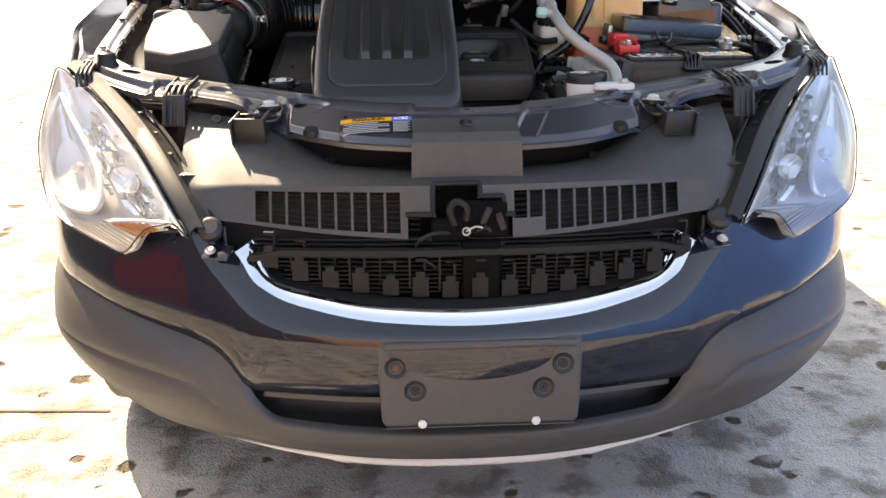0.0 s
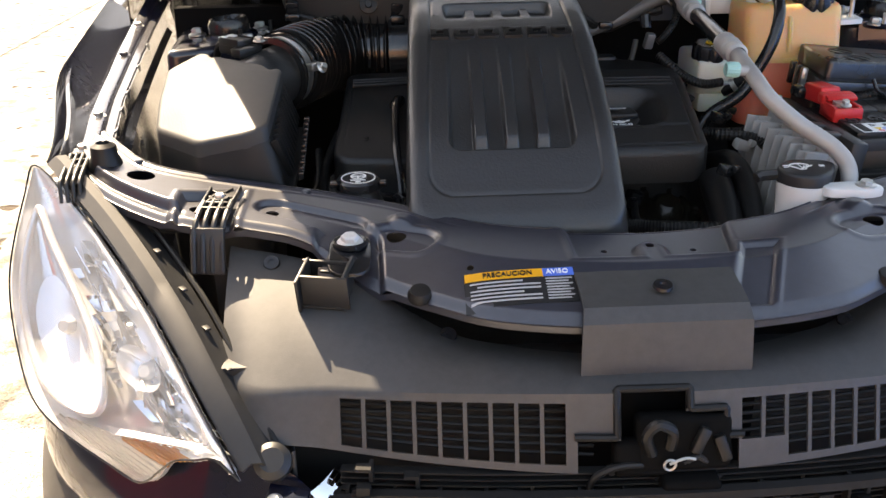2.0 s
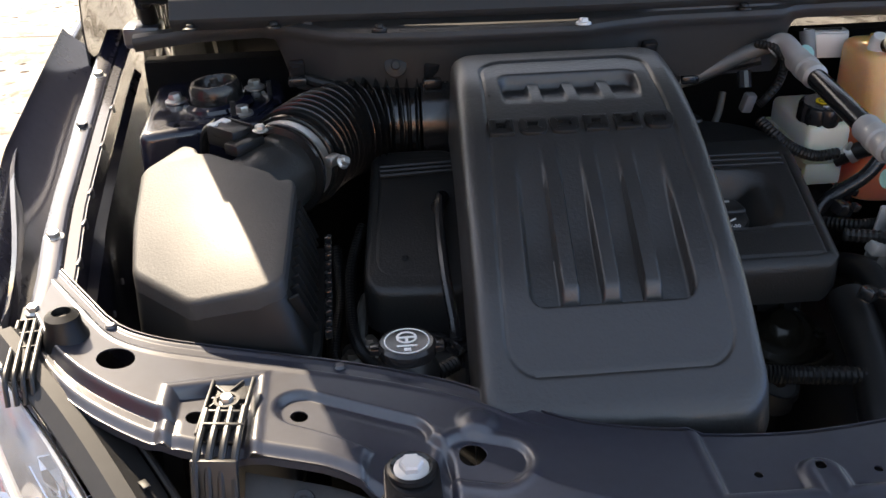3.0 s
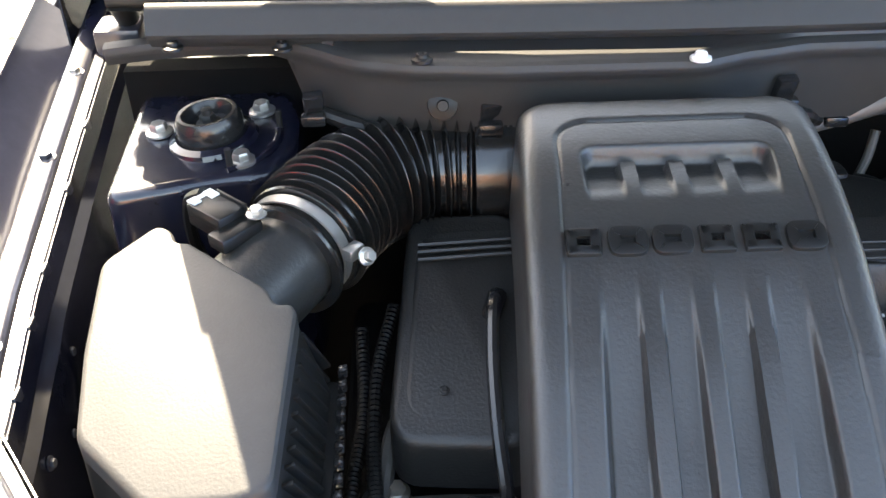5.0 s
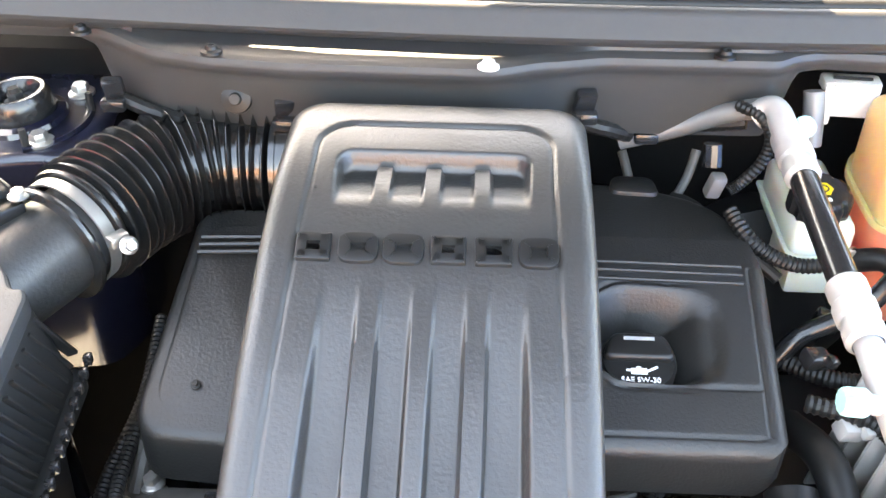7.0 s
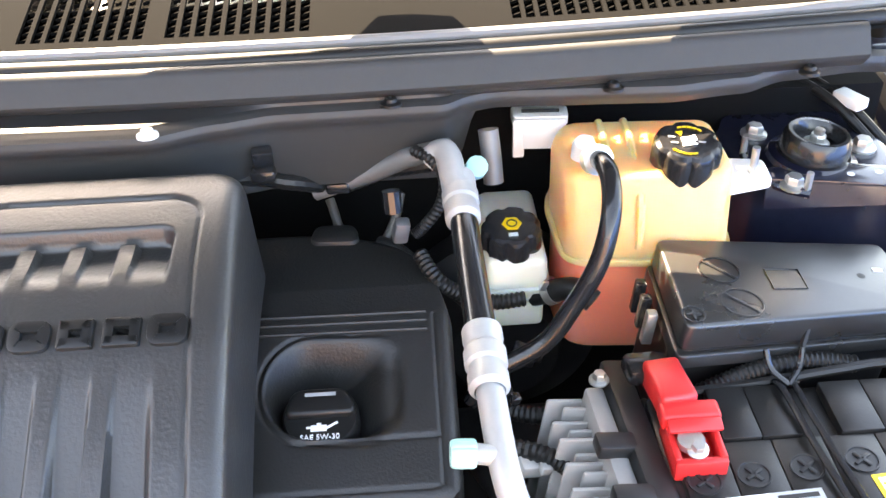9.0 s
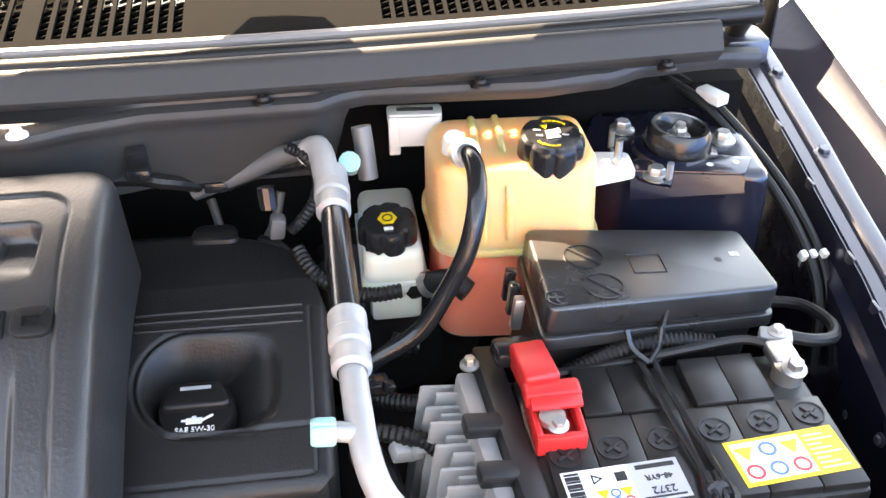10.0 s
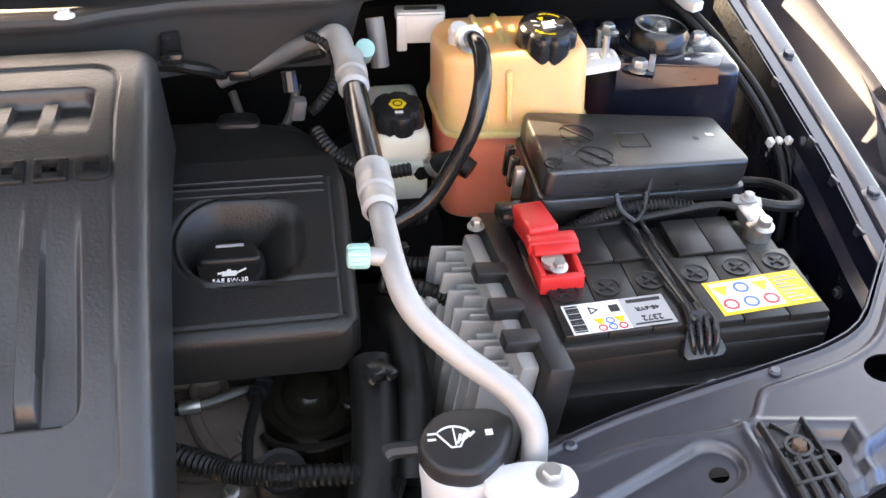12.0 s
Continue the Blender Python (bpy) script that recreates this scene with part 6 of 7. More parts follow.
part("sensor_bolt", bolt((-0.482, 0.826, 1.096), (0, 0, 1), 0.006, 0.006), ZINC, intake)
part("sensor_wire", tube([(-0.533, 0.862, 1.096), (-0.555, 0.885, 1.07), (-0.56, 0.90, 1.01), (-0.54, 0.91, 0.95)], 0.006, 8), RUBBER, intake)

# ---- fluid caps near the support ----
ps = thing("power_steering_reservoir", (-0.334, 0.565, 0.90), "power steering reservoir with round printed black cap", "reservoir")
part("body", lathe([(0.030, -0.10), (0.032, -0.02), (0.026, -0.006), (0.022, 0.0), (0, 0)], pose(-0.334, 0.565, 0.955), 28), PLASTIC, ps)
part("cap", lathe([(0.029, 0), (0.029, 0.010), (0.026, 0.013), (0.022, 0.0125), (0, 0.0125)], pose(-0.334, 0.565, 0.955), 36), GLOSSY, ps)
part("cap_ring", lathe([(0.0225, 0.0128), (0.0225, 0.0134), (0.0212, 0.0134), (0.0212, 0.0128)], pose(-0.334, 0.565, 0.955), 36), WHITE_P, ps)
part("wheel_mark", add(lathe([(0.0105, 0.0128), (0.0105, 0.0134), (0.0082, 0.0134), (0.0082, 0.0128)], pose(-0.334, 0.571, 0.955), 24), add(cbox((-0.334, 0.571, 0.9681), (0.018, 0.0028, 0.0008), 0), add(cbox((-0.334, 0.5665, 0.9681), (0.003, 0.008, 0.0008), 0), cbox((-0.334, 0.556, 0.9681), (0.020, 0.002, 0.0008), 0)))), WHITE_P, ps)
part("book_mark", cbox((-0.334, 0.5495, 0.9681), (0.007, 0.005, 0.0008), 0), WHITE_P, ps)
for s in (-1, 1):
    part("cap_ear", cbox((-0.334 + s * 0.030, 0.565, 0.960), (0.014, 0.014, 0.008), 0.002), GLOSSY, ps)

washer = thing("washer_filler", (0.24, 0.515, 0.90), "washer filler with black flip cap and white neck", "filler cap")
part("neck", lathe([(0.030, -0.12), (0.032, -0.03), (0.034, -0.010), (0.034, 0.0), (0, 0)], pose(0.238, 0.512, 0.963), 32), WHITE, washer, "white plastic neck")
part("ear", prism(rounded([(0.25, 0.495), (0.29, 0.500), (0.322, 0.490), (0.325, 0.468), (0.30, 0.462), (0.25, 0.470)], 0.014), 0.955, 0.966, 0.003), WHITE, washer)
part("ear_bolt", bolt((0.304, 0.480, 0.966), (0, 0, 1), 0.0085, 0.006, 1.5), ZINC, washer)
wcap = part("cap", warped(prism(rounded([(0.200, 0.520), (0.212, 0.487), (0.245, 0.478), (0.268, 0.496), (0.286, 0.532), (0.270, 0.548), (0.225, 0.552)], 0.03, 6), 0.962, 0.980, 0.005, 3), lambda c: c), PLASTIC, washer)
part("cap_tab", tube([(0.205, 0.52, 0.970), (0.185, 0.522, 0.968), (0.178, 0.520, 0.966)], 0.007, 8), PLASTIC, washer)
fan = [(0.232 + 0.022 * math.cos(a) * 0.9, 0.503 + 0.026 * math.sin(a)) for a in [radians(50 + 80 * k / 8) for k in range(9)]] + [(0.229, 0.507), (0.236, 0.507)]
part("screen_mark", tube([(x, y, 0.9806) for x, y in fan] + [(fan[0][0], fan[0][1], 0.9806)], 0.0009, 5, 1, smooth=False), WHITE_P, wcap)
part("spray_mark", add(box(0.2325, 0.2338, 0.509, 0.527, 0.9802, 0.9808, 0), add(box(0.2115, 0.218, 0.516, 0.518, 0.9802, 0.9808, 0), box(0.212, 0.219, 0.522, 0.524, 0.9802, 0.9808, 0))), WHITE_P, wcap)
for k in range(4):
    part("spray_mark", cbox((0.2365 + 0.0035 * k, 0.5155 + 0.0012 * k, 0.9805), (0.0022, 0.010 - 0.001 * k, 0.0006), 0, (0, 0, -20 - 8 * k)), WHITE_P, wcap)
part("book_mark", box(0.258, 0.264, 0.516, 0.522, 0.9802, 0.9808, 0), WHITE_P, wcap)

# ---- air conditioning pipe ----
ac = thing("air_conditioning_pipe", (0.20, 0.70, 1.0), "bare aluminium air conditioning pipe with rubber section", "pipe")
ACL = [(0.182, 0.948, 1.128), (0.186, 0.915, 1.118), (0.190, 0.885, 1.110)]
part("elbow", tube([(0.165, 0.962, 1.118), (0.176, 0.960, 1.128)] + ACL, 0.0125, 16), ALU, ac)
part("rear_pipe", tube([(0.184, 0.966, 1.128), (0.147, 0.982, 1.111), (0.104, 0.998, 1.085), (0.050, 1.006, 1.063)], 0.0100, 14), PIPE, ac, "dull grey return pipe")
part("rubber_section", tube([(0.190, 0.885, 1.110), (0.1915, 0.82, 1.103), (0.194, 0.735, 1.0935)], 0.0124, 18), GLOSSY, ac, "black rubber hose section with bar of faint print")
for p in ((0.1895, 0.900, 1.1120), (0.1945, 0.713, 1.0905)):
    dd = Vector((0.012, -0.995, -0.09)).normalized()
    part("crimp", lathe([(0.0128, -0.034), (0.0160, -0.031), (0.0160, -0.021), (0.0146, -0.018), (0.0146, -0.012), (0.0166, -0.009), (0.0166, 0.004), (0.0146, 0.007), (0.0146, 0.012), (0.0157, 0.015), (0.0157, 0.026), (0.0118, 0.030)], facing(p, dd), 28), ALU, ac)
part("front_pipe", tube([(0.1942, 0.715, 1.0905), (0.1955, 0.68, 1.086), (0.200, 0.62, 1.070), (0.212, 0.590, 1.050), (0.245, 0.566, 1.022), (0.282, 0.545, 0.998), (0.298, 0.527, 0.978), (0.298, 0.512, 0.950), (0.292, 0.505, 0.88)], 0.0108, 18), ALU, ac)
part("port", tube([(0.197, 0.632, 1.076), (0.180, 0.632, 1.080), (0.172, 0.632, 1.081)], 0.0075, 12), ALU, ac)
part("port_cap", knob((0.180, 0.632, 1.080), (-1, 0, 0.08), 0.0105, 0.018, 10, 0.08, 40), MINT, ac, "mint-green port cap")
part("rear_port_cap", lathe([(0.0105, 0), (0.0105, 0.012), (0, 0.014)], facing((0.207, 0.955, 1.110), (0.1, -0.6, 0.6)), 12), MINT, ac, "mint-green port cap")
part("rear_port", tube([(0.21, 0.975, 1.095), (0.207, 0.957, 1.108)], 0.008, 10), ALU, ac)
part("switch", tube([(0.222, 0.985, 1.135), (0.224, 0.978, 1.115), (0.226, 0.970, 1.085)], 0.010, 12), PIPE, ac)
part("hook_pipe", tube([(0.06, 1.04, 1.03), (0.075, 1.01, 0.998), (0.105, 1.0, 0.99), (0.125, 1.015, 1.01), (0.135, 1.03, 1.04)], 0.005, 10), CAST, ac)
part("lower_pipe", tube([(0.11, 1.0, 1.00), (0.13, 0.985, 1.0), (0.17, 0.945, 0.985), (0.21, 0.92, 0.96)], 0.0065, 10), DARK, ac)

# ---- brake fluid reservoir ----
brake = thing("brake_fluid_reservoir", (0.24, 0.96, 0.95), "milky brake fluid reservoir with black and yellow cap", "reservoir")
part("tank", box(0.215, 0.275, 0.915, 1.045, 0.955, 1.012, 0.010, 3), MILKY, brake)
part("tank_lower", box(0.219, 0.272, 0.918, 0.99, 0.925, 0.958, 0.006, 2), MILKY, brake)
part("tank_seam", box(0.211, 0.279, 0.911, 1.048, 0.972, 0.978, 0.002), MILKY, brake)
bc = part("cap", knob((0.2415, 0.946, 1.010), (0, -0.12, 1), 0.030, 0.026, 7, 0.12), GLOSSY, brake, "scalloped black cap")
BCM = facing((0.2415, 0.943, 1.0362), (0, -0.12, 1)) @ pose(0, 0, 0, 0, 0, 180)
part("yellow_mark", moved(lathe([(0.0098, 0), (0.0098, 0.0008), (0, 0.0008)], Matrix.Identity(4), 6), BCM), YELLOW, bc)
part("ring_mark", moved(lathe([(0.0055, 0.0007), (0.0055, 0.0013), (0.0040, 0.0013), (0.0040, 0.0007)], Matrix.Identity(4), 20), BCM), BLACK_P, bc)
part("lettering", moved(letters("DOT 3", 0.0078, pose(0, 0, 0, 0, 0, 0)), facing((0.2415, 0.9605, 1.0345), (0, -0.12, 1)) @ pose(0, 0, 0, 0, 0, 0)), WHITE_P, bc)
part("book_mark", cbox((0.2415, 0.928, 1.0343), (0.009, 0.006, 0.0008), 0, (-7, 0, 0)), WHITE_P, bc)

part("spring_clamp", add(lathe([(0.0125, -0.004), (0.0140, -0.004), (0.0140, 0.004), (0.0125, 0.004)], facing((0.278, 0.915, 0.972), (0.6, -0.3, 0.5)), 24), add(cbox((0.270, 0.908, 0.985), (0.006, 0.004, 0.012), 0.001, (0, 20, 0)), cbox((0.286, 0.908, 0.982), (0.006, 0.004, 0.012), 0.001, (0, -20, 0)))), ZINC, brake, "bright spring hose clamp")
part("feed_hose", tube([(0.262, 0.925, 0.960), (0.280, 0.914, 0.973), (0.300, 0.900, 0.985), (0.315, 0.888, 0.978)], 0.0115, 12), RUBBER, brake)

# ---- coolant tank ----
tank = thing("coolant_tank", (0.37, 0.95, 0.92), "translucent orange coolant tank glowing in the sun", "coolant tank")
TP = [(0.290, 0.914), (0.438, 0.902), (0.450, 0.930), (0.450, 1.030), (0.302, 1.038), (0.284, 1.005)]


def tank_lean(c):
    """The front face leans back, and the bottom seam climbs to the rear."""
    k = max(0.0, (c.z - 1.03) / 0.082)
    return Vector((c.x, c.y + 0.016 * k * ease(0.99, 0.90, c.y), c.z + (0.10 * max(0.0, c.y - 0.92) if c.z < 1.045 else 0.0)))


part("upper_shell", warped(prism(rounded(TP, 0.020, 6), 1.028, 1.112, 0.012, 4), tank_lean), TANK, tank, "sunlit orange plastic shell")
part("lower_shell", prism(rounded([(0.367 + (x - 0.367) * 0.97, 0.97 + (y - 0.97) * 0.94) for x, y in TP], 0.030, 6), 0.915, 1.024, 0.003), COOLANT, tank, "red-orange coolant below the fill line")
part("seam", warped(prism(rounded([(0.367 + (x - 0.367) * 1.05, 0.97 + (y - 0.97) * 1.06) for x, y in TP], 0.030, 6), 1.022, 1.029, 0.002), tank_lean), TANK, tank)
part("neck", lathe([(0.027, 0), (0.027, 0.024), (0, 0.024)], facing((0.403, 0.954, 1.092), (0.05, -0.15, 1)), 28), TANK, tank)
for xs in (0.333, 0.358):
    part("shoulder_ridge", tube([tank_lean(Vector((xs, 0.908, 1.04))), tank_lean(Vector((xs, 0.909, 1.09))), Vector((xs, 0.965, 1.1115)), Vector((xs + 0.002, 0.99, 1.1120)), Vector((xs + 0.004, 1.03, 1.110))], 0.0042, 8, 5), TANK, tank)
cc = part("cap", knob((0.403, 0.950, 1.102), (0.02, -0.16, 1), 0.0325, 0.033, 7, 0.10, 56), GLOSSY, tank, "large scalloped black cap with yellow print")
CM = facing((0.403, 0.9447, 1.1352), (0.02, -0.16, 1))
part("tank_mark", add(cbox((0, 0, 0), (0.011, 0.009, 0.0008), 0), add(cbox((0.0075, 0.002, 0), (0.0025, 0.007, 0.0008), 0), cbox((0, -0.0065, 0), (0.014, 0.0018, 0.0008), 0))), WHITE_P, cc)
cc.children[0].matrix_basis = CM
part("warning_mark", lathe([(0.0042, -0.0004), (0.0042, 0.0004), (0, 0.0004)], pose(-0.004, 0.0115, 0, 0, 0, 30), 3), YELLOW, cc).matrix_basis = CM
for a in range(5):
    ang = radians(38 + a * 14)
    for sgn, mm in ((1, YELLOW), (-1, YELLOW)):
        ob = part("print_bar", cbox((0, 0, 0), (0.0040, 0.0018, 0.0008), 0), mm, cc)
        ob.matrix_basis = CM @ pose(0.0195 * math.cos(ang * sgn + (0 if sgn > 0 else -0.9)), 0.0195 * math.sin(ang * sgn + (0 if sgn > 0 else -0.9)), 0, 0, 0, math.degrees(ang * sgn + (0 if sgn > 0 else -0.9)) + 90)
for px, py in ((-0.013, 0.0075), (-0.013, -0.001), (0.012, -0.005)):
    part("print_bar", cbox((0, 0, 0), (0.0065, 0.0014, 0.0008), 0), GREY_P, cc).matrix_basis = CM @ pose(px, py, 0, 0, 0, -20)
part("outlet", lathe([(0.0115, 0), (0.0115, 0.022), (0.0095, 0.027), (0, 0.028)], facing((0.310, 0.966, 1.106), (0, -0.35, 1)), 20), WHITE, tank, "pale hose outlet")
part("mount_tab", prism(rounded([(0.440, 0.938), (0.494, 0.950), (0.496, 0.990), (0.445, 0.998)], 0.008), 1.074, 1.082, 0.002), WHITE, tank, "pale sunlit mounting tab")
part("mount_stud", tube([(0.478, 0.966, 1.078), (0.478, 0.966, 1.110)], 0.0038, 10), ZINC, tank)
part("rear_tab", add(add(prism(rounded([(0.252, 1.040), (0.308, 1.036), (0.310, 1.060), (0.252, 1.064)], 0.006), 1.106, 1.116, 0.002), cbox((0.284, 1.037, 1.097), (0.044, 0.006, 0.034), 0.002, (0, 0, -4))), cbox((0.258, 1.039, 1.092), (0.012, 0.006, 0.044), 0.002)), WHITE, tank, "white plastic tab")
part("tab_slot", tube([(0.262, 1.050, 1.1165), (0.300, 1.047, 1.1165)], 0.0024, 6), BLACK_P, tank)

hose = thing("coolant_hose", (0.30, 0.90, 0.95), "thin shiny black coolant hose from the tank", "hose")
part("hose", tube([(0.312, 0.944, 1.122), (0.318, 0.915, 1.135), (0.321, 0.888, 1.130), (0.317, 0.862, 1.108), (0.306, 0.849, 1.070), (0.287, 0.846, 1.030), (0.260, 0.840, 0.990), (0.215, 0.838, 0.960), (0.19, 0.83, 0.93)], 0.0092, 14), GLOSSY, hose)
part("spring_clip", tube([(0.3145, 0.932, 1.128), (0.3165, 0.922, 1.133)], 0.0145, 14, 2), ZINC, hose)

# ---- fuse box ----
fuse = thing("fuse_box", (0.47, 0.84, 0.96), "black plastic fuse box with moulded circles", "fuse box")
FP = [(0.362, 0.789), (0.592, 0.822), (0.586, 0.918), (0.365, 0.916)]
part("lid", prism(rounded(FP, 0.010, 4), 1.019, 1.045, 0.004, 3), FUSE, fuse)
part("lid_gap", prism(rounded([(0.472 + (x - 0.472) * 0.985, 0.862 + (y - 0.862) * 0.96) for x, y in FP], 0.010, 4), 1.010, 1.020, 0.001), BLACKENED, fuse)
part("skirt", prism(rounded([(0.472 + (x - 0.472) * 1.03, 0.862 + (y - 0.862) * 1.06) for x, y in FP], 0.012, 4), 1.001, 1.014, 0.003), FUSE, fuse)
part("base", prism(rounded([(0.365, 0.80), (0.58, 0.825), (0.580, 0.91), (0.365, 0.91)], 0.012, 4), 0.90, 1.004, 0.002), BLACKENED, fuse)
part("stuck_chip", box(0.560, 0.569, 0.872, 0.877, 1.0448, 1.0456, 0), WHITE_P, fuse, "scrap of pale tape")
for x, y in ((0.412, 0.868), (0.420, 0.822)):
    part("moulded_ring", lathe([(0.019, 0.0445), (0.019, 0.0462), (0.0178, 0.0462), (0.0178, 0.0445)], pose(x, y, 1.0), 36), GLOSSY, fuse)
    part("ring_bar", cbox((x, y, 1.0456), (0.036, 0.0022, 0.0014), 0, (0, 0, -45)), GLOSSY, fuse)
part("plus_ring", lathe([(0.0105, 0.0445), (0.0105, 0.0462), (0.0095, 0.0462), (0.0095, 0.0445)], pose(0.372, 0.805, 1.0), 28), GLOSSY, fuse)
part("plus_mark", add(cbox((0.372, 0.805, 1.0456), (0.013, 0.002, 0.0014), 0), cbox((0.372, 0.805, 1.0456), (0.002, 0.013, 0.0014), 0)), GLOSSY, fuse)
part("moulded_square", tube([(0.455, 0.842, 1.0455), (0.487, 0.844, 1.0455), (0.487, 0.872, 1.0455), (0.455, 0.871, 1.0455), (0.455, 0.842, 1.0455)], 0.0008, 4, 1, smooth=False), GLOSSY, fuse)
part("pin_hole", lathe([(0.004, 0.0452), (0, 0.0454)], pose(0.545, 0.865, 1.0), 12), BLACK_P, fuse)
part("lever", cbox((0.338, 0.792, 0.995), (0.040, 0.028, 0.018), 0.006, (0, 0, 8)), GLOSSY, fuse, "shiny latch lever")
for k in range(3):
    part("side_clip", cbox((0.348, 0.835 + k * 0.022, 1.005), (0.010, 0.010, 0.035), 0.002), ZINC if k == 0 else GLOSSY, fuse)

# ---- battery ----
batt = thing("battery", (0.465, 0.68, 0.79), "black car battery with printed labels and hold-down strap", "battery")
case = part("case", box(0.338, 0.590, 0.598, 0.765, 0.79, 0.975, 0.006), BATTERY_P, batt)
part("lid", prism(rounded([(0.334, 0.598), (0.594, 0.602), (0.592, 0.768), (0.336, 0.766)], 0.008), 0.962, 0.988, 0.004), BATTERY_P, batt)
part("ledge", box(0.334, 0.594, 0.582, 0.602, 0.895, 0.945, 0.004), BATTERY_P, batt)
for x0, x1 in ((0.386, 0.4186), (0.4190, 0.452), (0.484, 0.5196), (0.5200, 0.553)):
    part("lid_block", box(x0, x1, 0.7045, 0.762, 0.985, 0.9975, 0.0012), BATTERY_P, batt)
for x0, x1 in ((0.345, 0.3845), (0.385, 0.4245), (0.425, 0.4665), (0.467, 0.5095), (0.510, 0.5525), (0.553, 0.591)):
    part("lid_block", box(x0, x1, 0.606, 0.7035, 0.985, 0.995, 0.0015), BATTERY_P, batt)
for i, x in enumerate((0.360, 0.400, 0.4435, 0.489, 0.5325, 0.574)):
    y = 0.664 + 0.020 * (x - 0.36) / 0.215
    capob = part("cell_cap", lathe([(0.0135, 0), (0.0135, 0.0016), (0.0122, 0.0016), (0.0116, 0.0004), (0, 0.0004)], pose(x, y, 0.995), 30), PLASTIC, batt)
    part("cap_slot", add(cbox((x, y, 0.9962), (0.017, 0.0035, 0.002), 0.0008, (0, 0, 35)), cbox((x, y, 0.9962), (0.0035, 0.017, 0.002), 0.0008, (0, 0, 35))), BLACK_P, capob)


def flat(x0, x1, y0, y1, z, m=Matrix.Identity(4)):
    return moved(box(x0, x1, y0, y1, z, z + 0.0006, 0), m)


LBL = pose(0.398, 0.628, 0.9952, 0, 0, 3)
wl = part("white_label", flat(-0.046, 0.008, -0.020, 0.020, 0, LBL), WHITE_P, batt)
part("grey_label", flat(0.008, 0.050, -0.020, 0.020, 0.0001, LBL), GREY_P, batt)
for k in range(14):
    part("bar_code", flat(-0.044, -0.032, -0.018 + k * 0.0026, -0.0168 + k * 0.0026 + 0.0006 * (k % 3), 0.0006, LBL), BLACK_P, wl)
for x, y, mm in ((-0.018, -0.006, YELLOW), (0.001, -0.006, YELLOW)):
    part("warning_mark", moved(lathe([(0.0062, 0.0006), (0.0062, 0.0010), (0, 0.0010)], Matrix.Translation((x, y, 0)) @ pose(0, 0, 0, 0, 0, 30), 3), LBL), mm, wl)
for x, y, mm in ((-0.0085, -0.007, BLUE_P), (-0.0085, -0.0155, BLUE_P), (-0.018, -0.0155, RED), (0.001, -0.0155, RED)):
    part("round_mark", moved(lathe([(0.0042, 0.0006), (0.0042, 0.0010), (0.0028, 0.0010), (0.0028, 0.0006)], Matrix.Translation((x, y, 0)), 16), LBL), mm, wl)
part("recycle_mark", moved(lathe([(0.006, 0.0006), (0.006, 0.001), (0.0035, 0.001), (0.0035, 0.0006)], Matrix.Translation((-0.020, 0.009, 0)), 3), LBL), BLACK_P, wl)
part("brand_square", flat(-0.004, 0.005, 0.004, 0.013, 0.0006, LBL), BLACK_P, wl)
part("lettering", moved(letters("2372", 0.010, Matrix.Translation((0.030, -0.010, 0.0008)) @ pose(0, 0, 0, 0, 0, 180)), LBL), BLACK_P, batt)
part("lettering", moved(letters("48-6YR", 0.0075, Matrix.Translation((0.030, 0.003, 0.0008)) @ pose(0, 0, 0, 0, 0, 180)), LBL), BLACK_P, batt)
part("brand_bar", flat(0.014, 0.046, 0.0125, 0.0165, 0.0007, LBL), BLACK_P, batt)
part("print_bar", flat(0.012, 0.046, -0.0175, -0.0160, 0.0007, LBL), BLACK_P, batt)
YL = pose(0.540, 0.640, 0.9952, 0, 0, 5)
yl = part("yellow_label", flat(-0.049, 0.047, -0.024, 0.024, 0, YL), YELLOW, batt)
part("white_panel", flat(-0.045, 0.014, -0.020, 0.020, 0.0006, YL), WHITE_P, yl)
for x, y in ((-0.036, 0.010), (0.004, 0.010)):
    part("warning_mark", moved(lathe([(0.0095, 0.0012), (0.0095, 0.0017), (0, 0.0017)], Matrix.Translation((x, y, 0)) @ pose(0, 0, 0, 0, 0, 30), 3), YL), YELLOW, yl)
for x, y, mm in ((-0.016, 0.010, BLUE_P), (-0.016, -0.011, BLUE_P), (-0.036, -0.011, RED), (0.004, -0.011, RED)):
    part("round_mark", moved(lathe([(0.0075, 0.0012), (0.0075, 0.0017), (0.0052, 0.0017), (0.0052, 0.0012)], Matrix.Translation((x, y, 0)), 20), YL), mm, yl)
for k in range(8):
    part("print_bar", flat(0.018, 0.042 - 0.006 * (k % 3), -0.019 + k * 0.005, -0.0176 + k * 0.005, 0.0006, YL), GREY_P, yl)

# terminals
red = part("terminal_cover", add(add(box(0.338, 0.344, 0.674, 0.722, 0.990, 1.012, 0.002), box(0.374, 0.380, 0.674, 0.722, 0.990, 1.012, 0.002)), add(box(0.338, 0.380, 0.670, 0.677, 0.990, 1.010, 0.002), box(0.338, 0.380, 0.674, 0.722, 0.990, 0.996, 0.001))), RED, batt, "bright red plastic terminal cover with an open window")
part("cover_ridge", add(box(0.335, 0.384, 0.708, 0.728, 1.006, 1.022, 0.004, 3), cbox((0.360, 0.702, 1.018), (0.044, 0.012, 0.005), 0.002, (20, 0, 0))), RED, red)
part("cover_boot", cbox((0.351, 0.750, 1.013), (0.031, 0.052, 0.026), 0.004, (-4, 0, 6), 3), RED, red)
